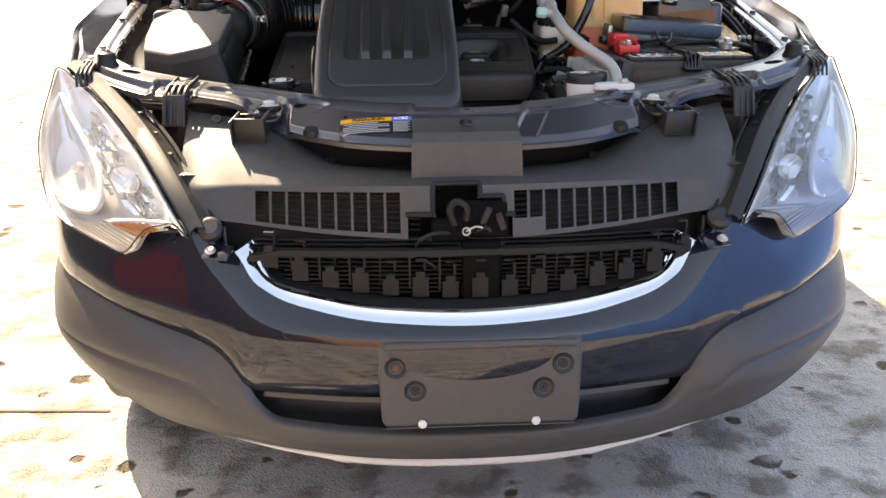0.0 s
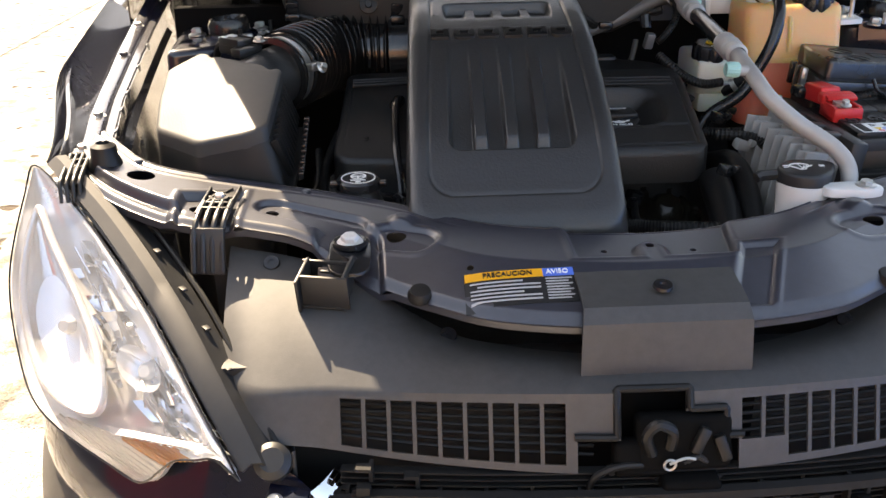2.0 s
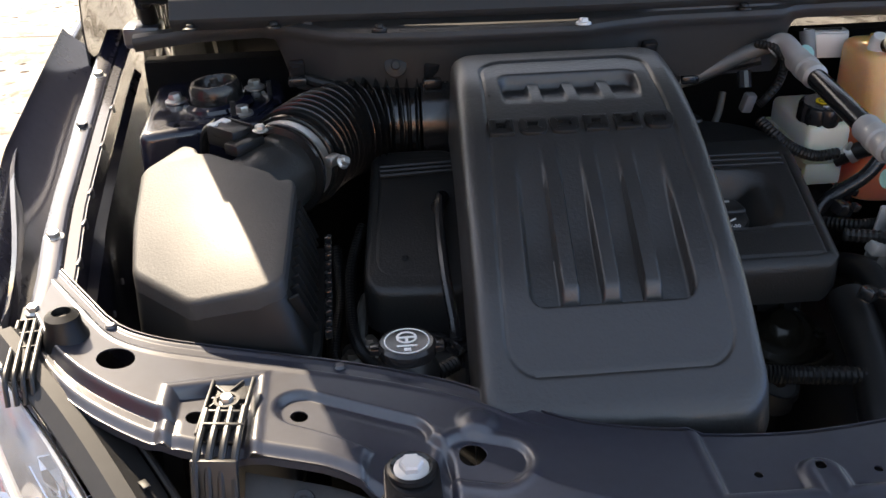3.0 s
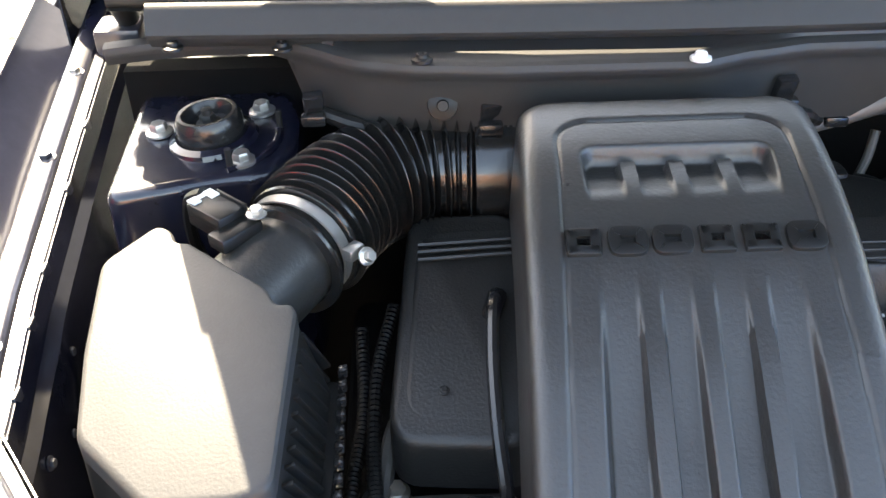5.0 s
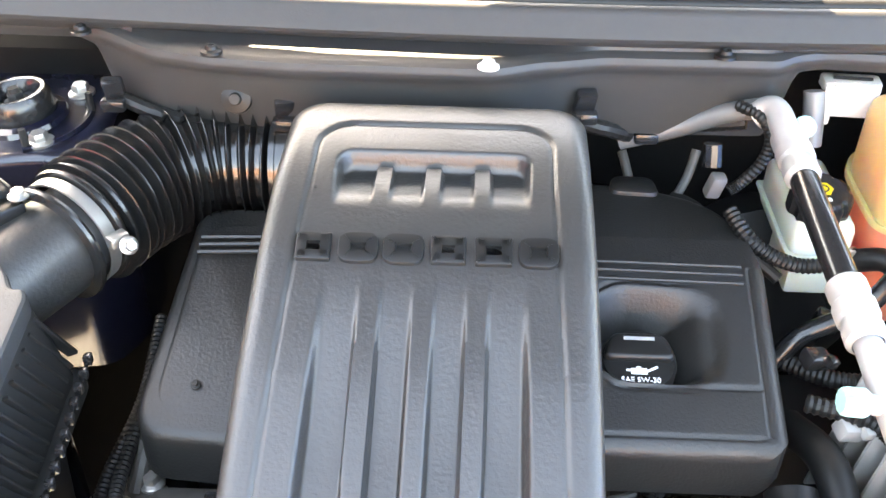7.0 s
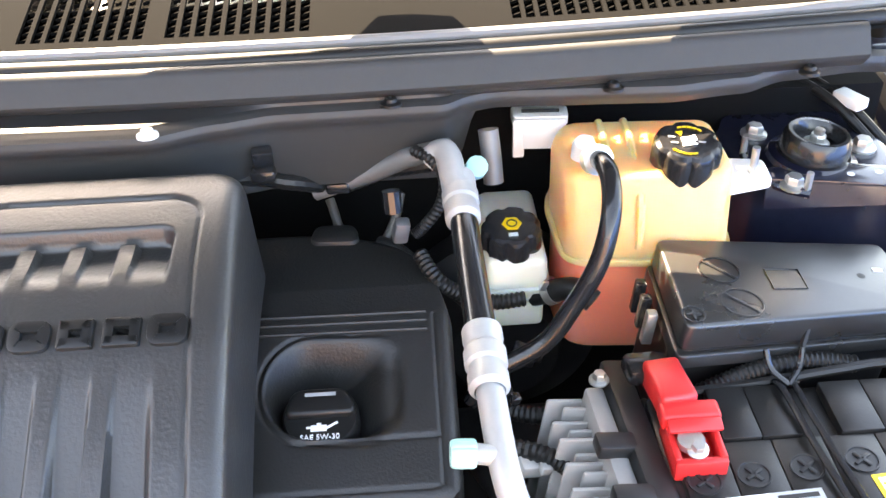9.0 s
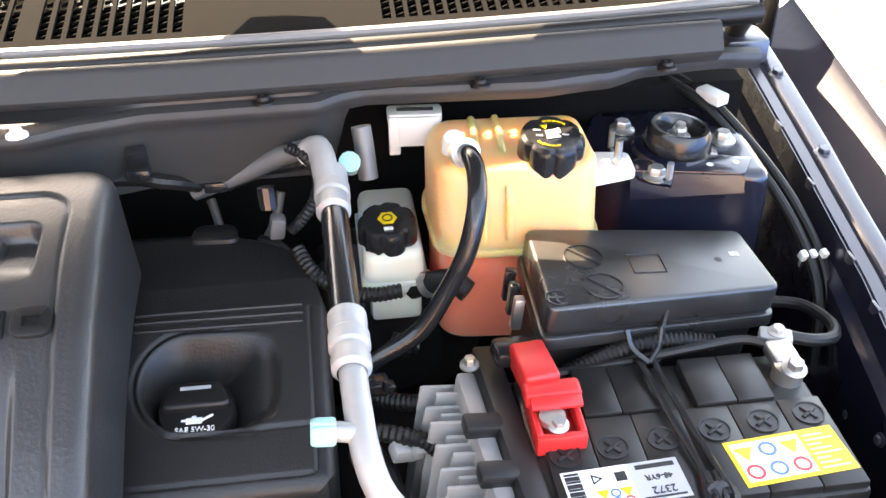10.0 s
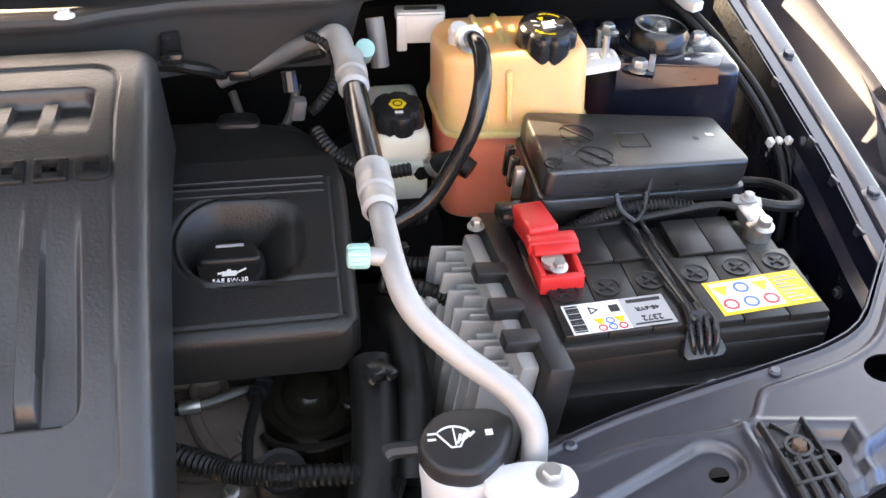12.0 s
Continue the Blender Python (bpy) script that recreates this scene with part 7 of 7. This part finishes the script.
part("terminal_bolt", add(lathe([(0.011, 0), (0.011, 0.006), (0, 0.006)], pose(0.354, 0.690, 1.010), 20), bolt((0.357, 0.682, 1.012), (0, -0.2, 1), 0.006, 0.007)), ZINC, red)
part("negative_clamp", add(lathe([(0.014, 0), (0.013, 0.018), (0.010, 0.020), (0, 0.020)], pose(0.5775, 0.735, 0.985), 24), add(cbox((0.578, 0.752, 1.000), (0.024, 0.03, 0.014), 0.003), bolt((0.578, 0.728, 1.004), (0, -0.2, 1), 0.0075, 0.010))), ZINC, batt, "bare metal negative clamp")
part("clamp_lug", add(cbox((0.582, 0.776, 1.000), (0.030, 0.018, 0.012), 0.003, (0, 0, -20)), bolt((0.583, 0.776, 1.006), (0, 0, 1), 0.006, 0.006)), ALU, batt)
# strap
for k, (xa, xb) in enumerate(((0.449, 0.462), (0.461, 0.474))):
    part("strap", tube([(xa - 0.004 + 0.012 * k, 0.772, 0.990), (xa, 0.752, 1.003), (xa + 0.006, 0.690, 1.001), (xb, 0.630, 1.000), (xb + 0.001, 0.604, 0.999)], 0.0030, 8), GLOSSY, batt, "black wire hold-down strap")
for k in range(4):
    part("strap_finger", tube([(0.460 + k * 0.005, 0.628, 1.000), (0.4565 + k * 0.008, 0.603, 0.998), (0.457 + k * 0.0075, 0.592, 0.987), (0.459 + k * 0.006, 0.588, 0.974)], 0.0026, 8), GLOSSY, batt)
for k in (-1, 1):
    part("strap_horn", tube([(0.456, 0.755, 1.003), (0.456 + 0.012 * k, 0.768, 1.010), (0.456 + 0.016 * k, 0.778, 1.024)], 0.0028, 8), GLOSSY, batt)
part("strap_pad", moved(prism(rounded([(-0.008, 0.024), (0.008, 0.024), (0.021, -0.014), (0.017, -0.020), (-0.017, -0.020), (-0.021, -0.014)], 0.006), -0.004, 0.004, 0.002), pose(0.468, 0.600, 0.985, 48, 0, 4)), GLOSSY, batt)
part("strap_bolt", add(bolt((0.475, 0.572, 0.945), (0.2, -0.8, 0.5), 0.007, 0.012), tube([(0.473, 0.578, 0.940), (0.479, 0.566, 0.955)], 0.005, 8)), ZINC, batt)
part("tray_lip", add(box(0.325, 0.605, 0.565, 0.585, 0.880, 0.900, 0.004), cbox((0.50, 0.575, 0.925), (0.05, 0.008, 0.05), 0.002)), CAST, batt, "grey metal tray lip")

# battery cables
cable = thing("battery_cable", (0.5, 0.78, 0.98), "ribbed black battery cable loom behind the battery", "cable")
part("loom", corrugated([(0.385, 0.770, 0.985), (0.43, 0.778, 0.998), (0.48, 0.784, 1.002), (0.525, 0.780, 0.998)], 0.0085, 0.0045), RUBBER, cable)
part("wire", tube([(0.36, 0.765, 0.99), (0.43, 0.768, 0.994), (0.50, 0.772, 1.0), (0.55, 0.775, 1.002), (0.578, 0.760, 1.002)], 0.0045, 8), RUBBER, cable)
part("wire", tube([(0.590, 0.778, 1.000), (0.618, 0.772, 0.996), (0.645, 0.784, 0.988), (0.656, 0.815, 0.980), (0.645, 0.852, 0.972), (0.610, 0.870, 0.966), (0.575, 0.875, 0.962)], 0.0060, 10), RUBBER, cable)
part("cable_tie", tube([(0.470, 0.770, 0.99), (0.478, 0.790, 1.012), (0.485, 0.80, 1.035)], 0.003, 6), RUBBER, cable)

# ---- control module with finned case ----
ecm = thing("engine_control_module", (0.29, 0.68, 0.90), "finned aluminium control module in a black frame", "control module")
part("frame", moved(box(-0.012, 0.012, -0.122, 0.122, -0.17, 0.030, 0.004), pose(0.322, 0.690, 0.962, 0, 8, 4)), PLASTIC, ecm)
part("plate", moved(box(-0.030, -0.012, -0.105, 0.100, -0.17, 0.018, 0.004), pose(0.322, 0.690, 0.962, 0, 8, 4)), ALU, ecm)
for k in range(17):
    yy = -0.099 + k * 0.0123
    part("fin", moved(box(-0.062 + 0.012 * (k % 2), -0.028, yy - 0.0022, yy + 0.0022, -0.17, 0.006 - 0.0025 * (k % 3), 0.002), pose(0.322, 0.690, 0.962, 0, 8, 4)), ALU, ecm)
for yy in (-0.03, 0.025, -0.075):
    part("clip_arm", moved(box(-0.040, -0.004, yy - 0.010, yy + 0.010, 0.016, 0.030, 0.003), pose(0.322, 0.690, 0.962, 0, 8, 4)), PLASTIC, ecm)
part("module_bolt", bolt((0.300, 0.785, 0.992), (0, 0, 1), 0.006, 0.008), ZINC, ecm)

# ---- right wing: bracket, cables, gas struts ----
brk = thing("relay_bracket", (0.56, 0.99, 1.03), "painted bracket plate in front of the strut tower", "bracket")
part("plate", prism(rounded([(0.492, 0.962), (0.533, 0.955), (0.604, 0.940), (0.624, 0.972), (0.575, 0.985), (0.50, 0.985)], 0.006), 1.072, 1.076, 0.001), WING_PAINT, brk)
part("fold", thick(grid(8, 3, lambda u, v: Vector((0.492 + 0.112 * u, 0.962 - 0.022 * u - 0.004 * v, 1.074 - (0.030 - 0.012 * u) * v))), 0.002), WING_PAINT, brk)
for x, y in ((0.545, 0.968), (0.575, 0.962), (0.603, 0.963)):
    part("spot_hole", lathe([(0.0038, 0.0762), (0, 0.0764)], pose(x, y, 1.0), 12), WHITE, brk)

wing_cable = thing("wing_cable", (0.62, 1.0, 1.03), "black release cables along the inner wing", "cable")
for dx, dy in ((0.0, 0.0), (-0.013, -0.004)):
    part("cable", tube([(0.585 + dx, 1.125 + dy, 1.10), (0.615 + dx, 1.085 + dy, 1.088), (0.648 + dx, 1.03 + dy, 1.058), (0.674 + dx, 0.97 + dy, 1.025), (0.687 + dx, 0.907 + dy, 0.990), (0.687 + dx, 0.868 + dy, 0.955), (0.682 + dx, 0.845 + dy, 0.90)], 0.0055, 10), RUBBER, wing_cable)
part("pale_clip", cbox((0.616, 1.078, 1.094), (0.018, 0.034, 0.012), 0.002, (0, 0, 28)), WHITE, wing_cable)
for dx in (-0.016, -0.006, 0.006):
    part("pale_clip", cbox((0.682 + dx, 0.903, 0.994), (0.007, 0.009, 0.010), 0.0015, (20, 0, 15)), WHITE, wing_cable)


def gas_strut(s):
    t = thing("hood_strut", (s * 0.665, 1.06, 1.12), "black gas strut holding up the hood", "gas strut", "hood gas struts")
    a = Vector((s * 0.645, 1.112, 1.155))
    b = hood_point(s * 0.68, 0.28, -0.03)
    m = a.lerp(b, 0.62)
    part("socket", lathe([(0.012, 0), (0.013, 0.02), (0.010, 0.034), (0, 0.034)], facing(a, b - a), 16), RUBBER, t)
    part("cylinder", tube([a.lerp(b, 0.04), m], 0.011, 16, 1, smooth=False), GLOSSY, t)
    part("rod", tube([m, b], 0.005, 10, 1, smooth=False), CHROME, t)
    part("mount", cbox(a + Vector((s * 0.01, 0.0, -0.018)), (0.05, 0.045, 0.030), 0.006), PAINT_IN, t)
    part("print_bar", cbox(a.lerp(b, 0.22) + Vector((0, -0.0105, 0.0)), (0.005, 0.001, 0.05), 0, (32, 0, 0)), BLUE_P, t)


gas_strut(-1)
gas_strut(1)

# stamped print on the inner wing, behind the fuse box
for k in range(4):
    part("print_bar", cbox((wing_x(WING_IN, 0.936) - 0.0155, 0.943 - 0.004 * k, 0.953 + 0.010 * k), (0.001, 0.004, 0.006), 0, (0, 0, -4)), GREY_P, wing)

# ---- firewall loom ----
loom = thing("firewall_loom", (0, 1.0, 1.08), "taped wiring loom clipped along the firewall", "wiring loom")
part("loom", corrugated([(-0.445, 0.990, 1.105), (-0.40, 0.975, 1.095), (-0.34, 0.968, 1.085), (-0.26, 0.968, 1.08), (-0.15, 0.975, 1.085), (-0.02, 0.985, 1.095), (0.03, 0.985, 1.088), (0.075, 1.01, 1.065), (0.12, 1.0, 1.085), (0.165, 0.985, 1.10)], 0.008, 0.012, 0.08), RUBBER, loom)
for x, y, z in ((-0.445, 0.985, 1.115), (0.008, 0.975, 1.122), (0.074, 1.005, 1.085), (-0.155, 0.968, 1.105), (-0.275, 0.963, 1.112)):
    part("loom_clip", add(cbox((x, y, z), (0.020, 0.012, 0.028), 0.003, (20, 0, 10)), cbox((x, y - 0.008, z - 0.012), (0.024, 0.014, 0.012), 0.003)), GLOSSY, loom)
part("grommet", lathe([(0.015, 0), (0.014, 0.004), (0.006, 0.006), (0.005, 0.010), (0, 0.010)], facing((-0.320, 0.962, 1.122), (0, -1, 0.4)), 24), RUBBER, loom)

# ---- engine and lower clutter ----
engine = thing("engine", (-0.1, 0.75, 0.40), "dusty cast aluminium engine below its covers", "engine")
part("block", box(-0.36, 0.165, 0.75, 0.95, 0.45, 0.90, 0.02, 3), DARK, engine)
part("front_casting", prism(rounded([(-0.37, 0.60), (-0.27, 0.59), (-0.26, 0.70), (-0.37, 0.70)], 0.02), 0.60, 0.885, 0.012), CAST, engine)
part("timing_casting", warped(prism(rounded([(-0.10, 0.630), (0.045, 0.615), (0.075, 0.65), (0.070, 0.83), (-0.10, 0.83)], 0.02), 0.60, 0.850, 0.010, 3), lambda c: Vector((c.x, c.y, c.z - (0.20 * (0.80 - c.y) if c.z > 0.7 else 0)))), CASTING, engine, "brown-stained casting")
for pts in ([(-0.03, 0.760, 0.846), (0.020, 0.752, 0.846), (0.062, 0.772, 0.848)], [(0.000, 0.735, 0.838), (0.015, 0.690, 0.829), (0.050, 0.640, 0.820)], [(-0.030, 0.660, 0.822), (0.020, 0.650, 0.821), (0.060, 0.668, 0.824)]):
    part("casting_rib", tube(pts, 0.008, 10), CASTING, engine)
part("casting_boss", lathe([(0.022, -0.01), (0.020, 0.010), (0.016, 0.013), (0.011, 0.009), (0, 0.009)], facing((0.020, 0.745, 0.840), (0, -0.3, 1)), 28), CASTING, engine)
for x, y, z in ((-0.012, 0.790, 0.848), (0.012, 0.782, 0.846), (0.055, 0.690, 0.828), (0.040, 0.630, 0.817)):
    part("casting_bolt", bolt((x, y, z), (0, -0.2, 1), 0.006, 0.008), ZINC, engine)
probe = part("sensor_probe", tube([(-0.045, 0.712, 0.848), (-0.020, 0.714, 0.850), (-0.006, 0.715, 0.851)], 0.0065, 12), RUBBER, engine)
part("probe_tip", tube([(-0.007, 0.715, 0.851), (0.004, 0.715, 0.852), (0.013, 0.716, 0.852)], 0.0070, 12), ZINC, probe, "bright steel ferrule")
part("probe_stem", tube([(0.012, 0.716, 0.852), (0.035, 0.722, 0.853), (0.062, 0.730, 0.855)], 0.0045, 10), PIPE, probe)
GREASY = material("oily_dark_housing", (0.014, 0.012, 0.008), 0.24, 0.2, 0.4, 22, bump=0.4, bump_scale=90, dust=0.03)
drum = part("alternator_housing", lathe([(0.052, -0.10), (0.052, -0.020), (0.049, -0.006), (0.043, 0.0), (0.040, -0.003), (0.030, -0.004), (0.024, 0.010), (0.016, 0.016), (0, 0.016)], facing((0.122, 0.722, 0.848), (0.05, -0.35, 0.95)), 40), GREASY, engine, "oily dark round housing")
part("housing_lip", tube([(0.122 + 0.050 * math.cos(a), 0.690 + 0.022 * math.sin(a), 0.833 + 0.008 * math.sin(a)) for a in [math.pi * (1.05 + 0.9 * k / 10) for k in range(11)]], 0.005, 8), GREASY, drum)
for x, y, z in ((0.092, 0.752, 0.858), (0.135, 0.757, 0.862), (0.160, 0.700, 0.842)):
    part("housing_lug", add(cbox((x, y, z), (0.018, 0.014, 0.018), 0.004, (0, 0, 20)), bolt((x, y, z + 0.008), (0, -0.3, 1), 0.005, 0.006)), GREASY, drum)
part("idler_pulley", lathe([(0.008, 0.010), (0.020, 0.008), (0.024, 0.010), (0.026, 0.0), (0.024, -0.006), (0.026, -0.020)], facing((0.088, 0.640, 0.822), (0.1, -0.3, 0.95)), 32), DARK, engine)
part("pulley_bolt", bolt((0.088, 0.640, 0.824), (0.1, -0.3, 0.95), 0.008, 0.012), RUSTY, engine)
part("harness", corrugated([(-0.06, 0.690, 0.862), (-0.02, 0.650, 0.864), (0.03, 0.618, 0.866), (0.062, 0.604, 0.868), (0.105, 0.596, 0.868), (0.165, 0.590, 0.866), (0.20, 0.575, 0.86)], 0.011, 0.005), RUBBER, engine, "ribbed black harness")
part("harness", corrugated([(-0.03, 0.672, 0.850), (0.0, 0.66, 0.846), (0.03, 0.640, 0.850), (0.05, 0.615, 0.862)], 0.008, 0.005), RUBBER, engine)
part("harness", tube([(0.074, 0.735, 0.862), (0.068, 0.700, 0.862), (0.061, 0.660, 0.860), (0.060, 0.615, 0.864)], 0.0055, 10), RUBBER, engine)
for x, y, z, r in ((0.074, 0.752, 0.862, 25), (0.078, 0.730, 0.866, -10), (0.070, 0.715, 0.860, 40)):
    part("connector", cbox((x, y, z), (0.018, 0.014, 0.016), 0.003, (10, 15, r)), GLOSSY, engine)
for pts, r in (([(0.185, 0.70, 0.90), (0.180, 0.62, 0.87), (0.165, 0.54, 0.83), (0.16, 0.47, 0.78)], 0.024), ([(0.20, 0.78, 0.90), (0.215, 0.72, 0.92), (0.22, 0.66, 0.90), (0.21, 0.58, 0.86)], 0.016), ([(-0.29, 0.56, 0.86), (-0.22, 0.50, 0.84), (-0.12, 0.47, 0.82), (0.0, 0.46, 0.80), (0.12, 0.45, 0.77)], 0.018)):
    part("coolant_pipe", tube(pts, r, 14), RUBBER, engine)
for pts in ([(0.20, 0.76, 0.95), (0.25, 0.74, 0.95), (0.28, 0.73, 0.93)], [(0.19, 0.84, 0.93), (0.24, 0.80, 0.94), (0.30, 0.79, 0.95), (0.36, 0.78, 0.96)], [(-0.28, 0.62, 0.90), (-0.31, 0.60, 0.90), (-0.34, 0.62, 0.88)], [(-0.40, 0.70, 0.86), (-0.385, 0.62, 0.88), (-0.37, 0.56, 0.88), (-0.36, 0.50, 0.84)]):
    part("wire_conduit", corrugated(pts, 0.009, 0.005), RUBBER, engine)
for x, y, z, r in ((0.215, 0.80, 0.965, 20), (0.245, 0.865, 0.955, -15), (0.185, 0.655, 0.93, 40), (0.235, 0.74, 0.94, 15), (-0.30, 0.665, 0.90, 10), (-0.275, 0.645, 0.905, 50)):
    plug = part("connector", add(cbox((x, y, z), (0.024, 0.018, 0.016), 0.003, (10, 15, r)), cbox((x + 0.012, y - 0.008, z + 0.004), (0.010, 0.010, 0.010), 0.002, (10, 15, r))), GLOSSY if r != 15 else ALU, engine)
part("shroud", thick(grid(30, 4, lambda u, v: Vector((-0.50 + u, 0.40 + 0.03 * v, 0.92 - 0.25 * v))), 0.004), PLASTIC, engine, "black radiator fan shroud")
part("gearbox", box(0.15, 0.34, 0.55, 0.95, 0.40, 0.82, 0.03, 3), DARK, engine)
part("brake_booster", lathe([(0.0, 0), (0.10, 0.0), (0.115, 0.03), (0.115, 0.07), (0.06, 0.12), (0, 0.12)], facing((0.24, 1.10, 0.84), (0, -1, 0.1)), 36), DARK, engine)
part("belt_cover", prism(rounded([(-0.425, 0.60), (-0.350, 0.59), (-0.345, 1.02), (-0.43, 1.03)], 0.03), 0.45, 0.84, 0.02), MAT, engine, "black belt cover")
part("mount_arm", add(prism(rounded([(-0.405, 0.665), (-0.355, 0.655), (-0.350, 0.70), (-0.375, 0.725), (-0.405, 0.715)], 0.012), 0.84, 0.872, 0.006), tube([(-0.385, 0.70, 0.868), (-0.378, 0.735, 0.90), (-0.372, 0.76, 0.905)], 0.008, 10)), CAST, engine)
for x, y, z in ((-0.393, 0.680, 0.872), (-0.365, 0.672, 0.872), (-0.372, 0.708, 0.872)):
    part("casting_bolt", bolt((x, y, z), (0, 0, 1), 0.008, 0.009), ZINC, engine)
for pts in ([(-0.365, 0.62, 0.90), (-0.385, 0.66, 0.905), (-0.392, 0.74, 0.90), (-0.39, 0.83, 0.91), (-0.375, 0.90, 0.93)], [(-0.405, 0.62, 0.86), (-0.412, 0.70, 0.875), (-0.405, 0.80, 0.88), (-0.41, 0.90, 0.90)]):
    part("wire_conduit", corrugated(pts, 0.007, 0.005), RUBBER, engine)

part("pressure_switch", cbox((0.134, 0.936, 1.058), (0.015, 0.013, 0.026), 0.003, (12, 8, 10)), PIPE, loom, "pale grey sensor connector")
part("switch_body", tube([(0.128, 0.938, 1.078), (0.127, 0.945, 1.098)], 0.009, 10), GLOSSY, loom)
part("switch_lead", corrugated([(0.146, 0.930, 1.056), (0.156, 0.932, 1.064), (0.172, 0.935, 1.085), (0.177, 0.940, 1.108), (0.168, 0.950, 1.124), (0.150, 0.972, 1.125)], 0.006, 0.004), RUBBER, loom)
part("branch_lead", corrugated([(0.150, 0.93, 1.035), (0.165, 0.905, 1.022), (0.188, 0.90, 1.005), (0.219, 0.90, 0.993), (0.250, 0.90, 0.995)], 0.008, 0.005), RUBBER, loom)

# seating of the loose units in the bay
fuse.rotation_euler.y = radians(6)
for unit, dx, dy, dz in ((fuse, -0.003, -0.011, -0.001), (brake, 0.0, 0.006, 0.013)):
    unit.location += Vector((dx, dy, dz))
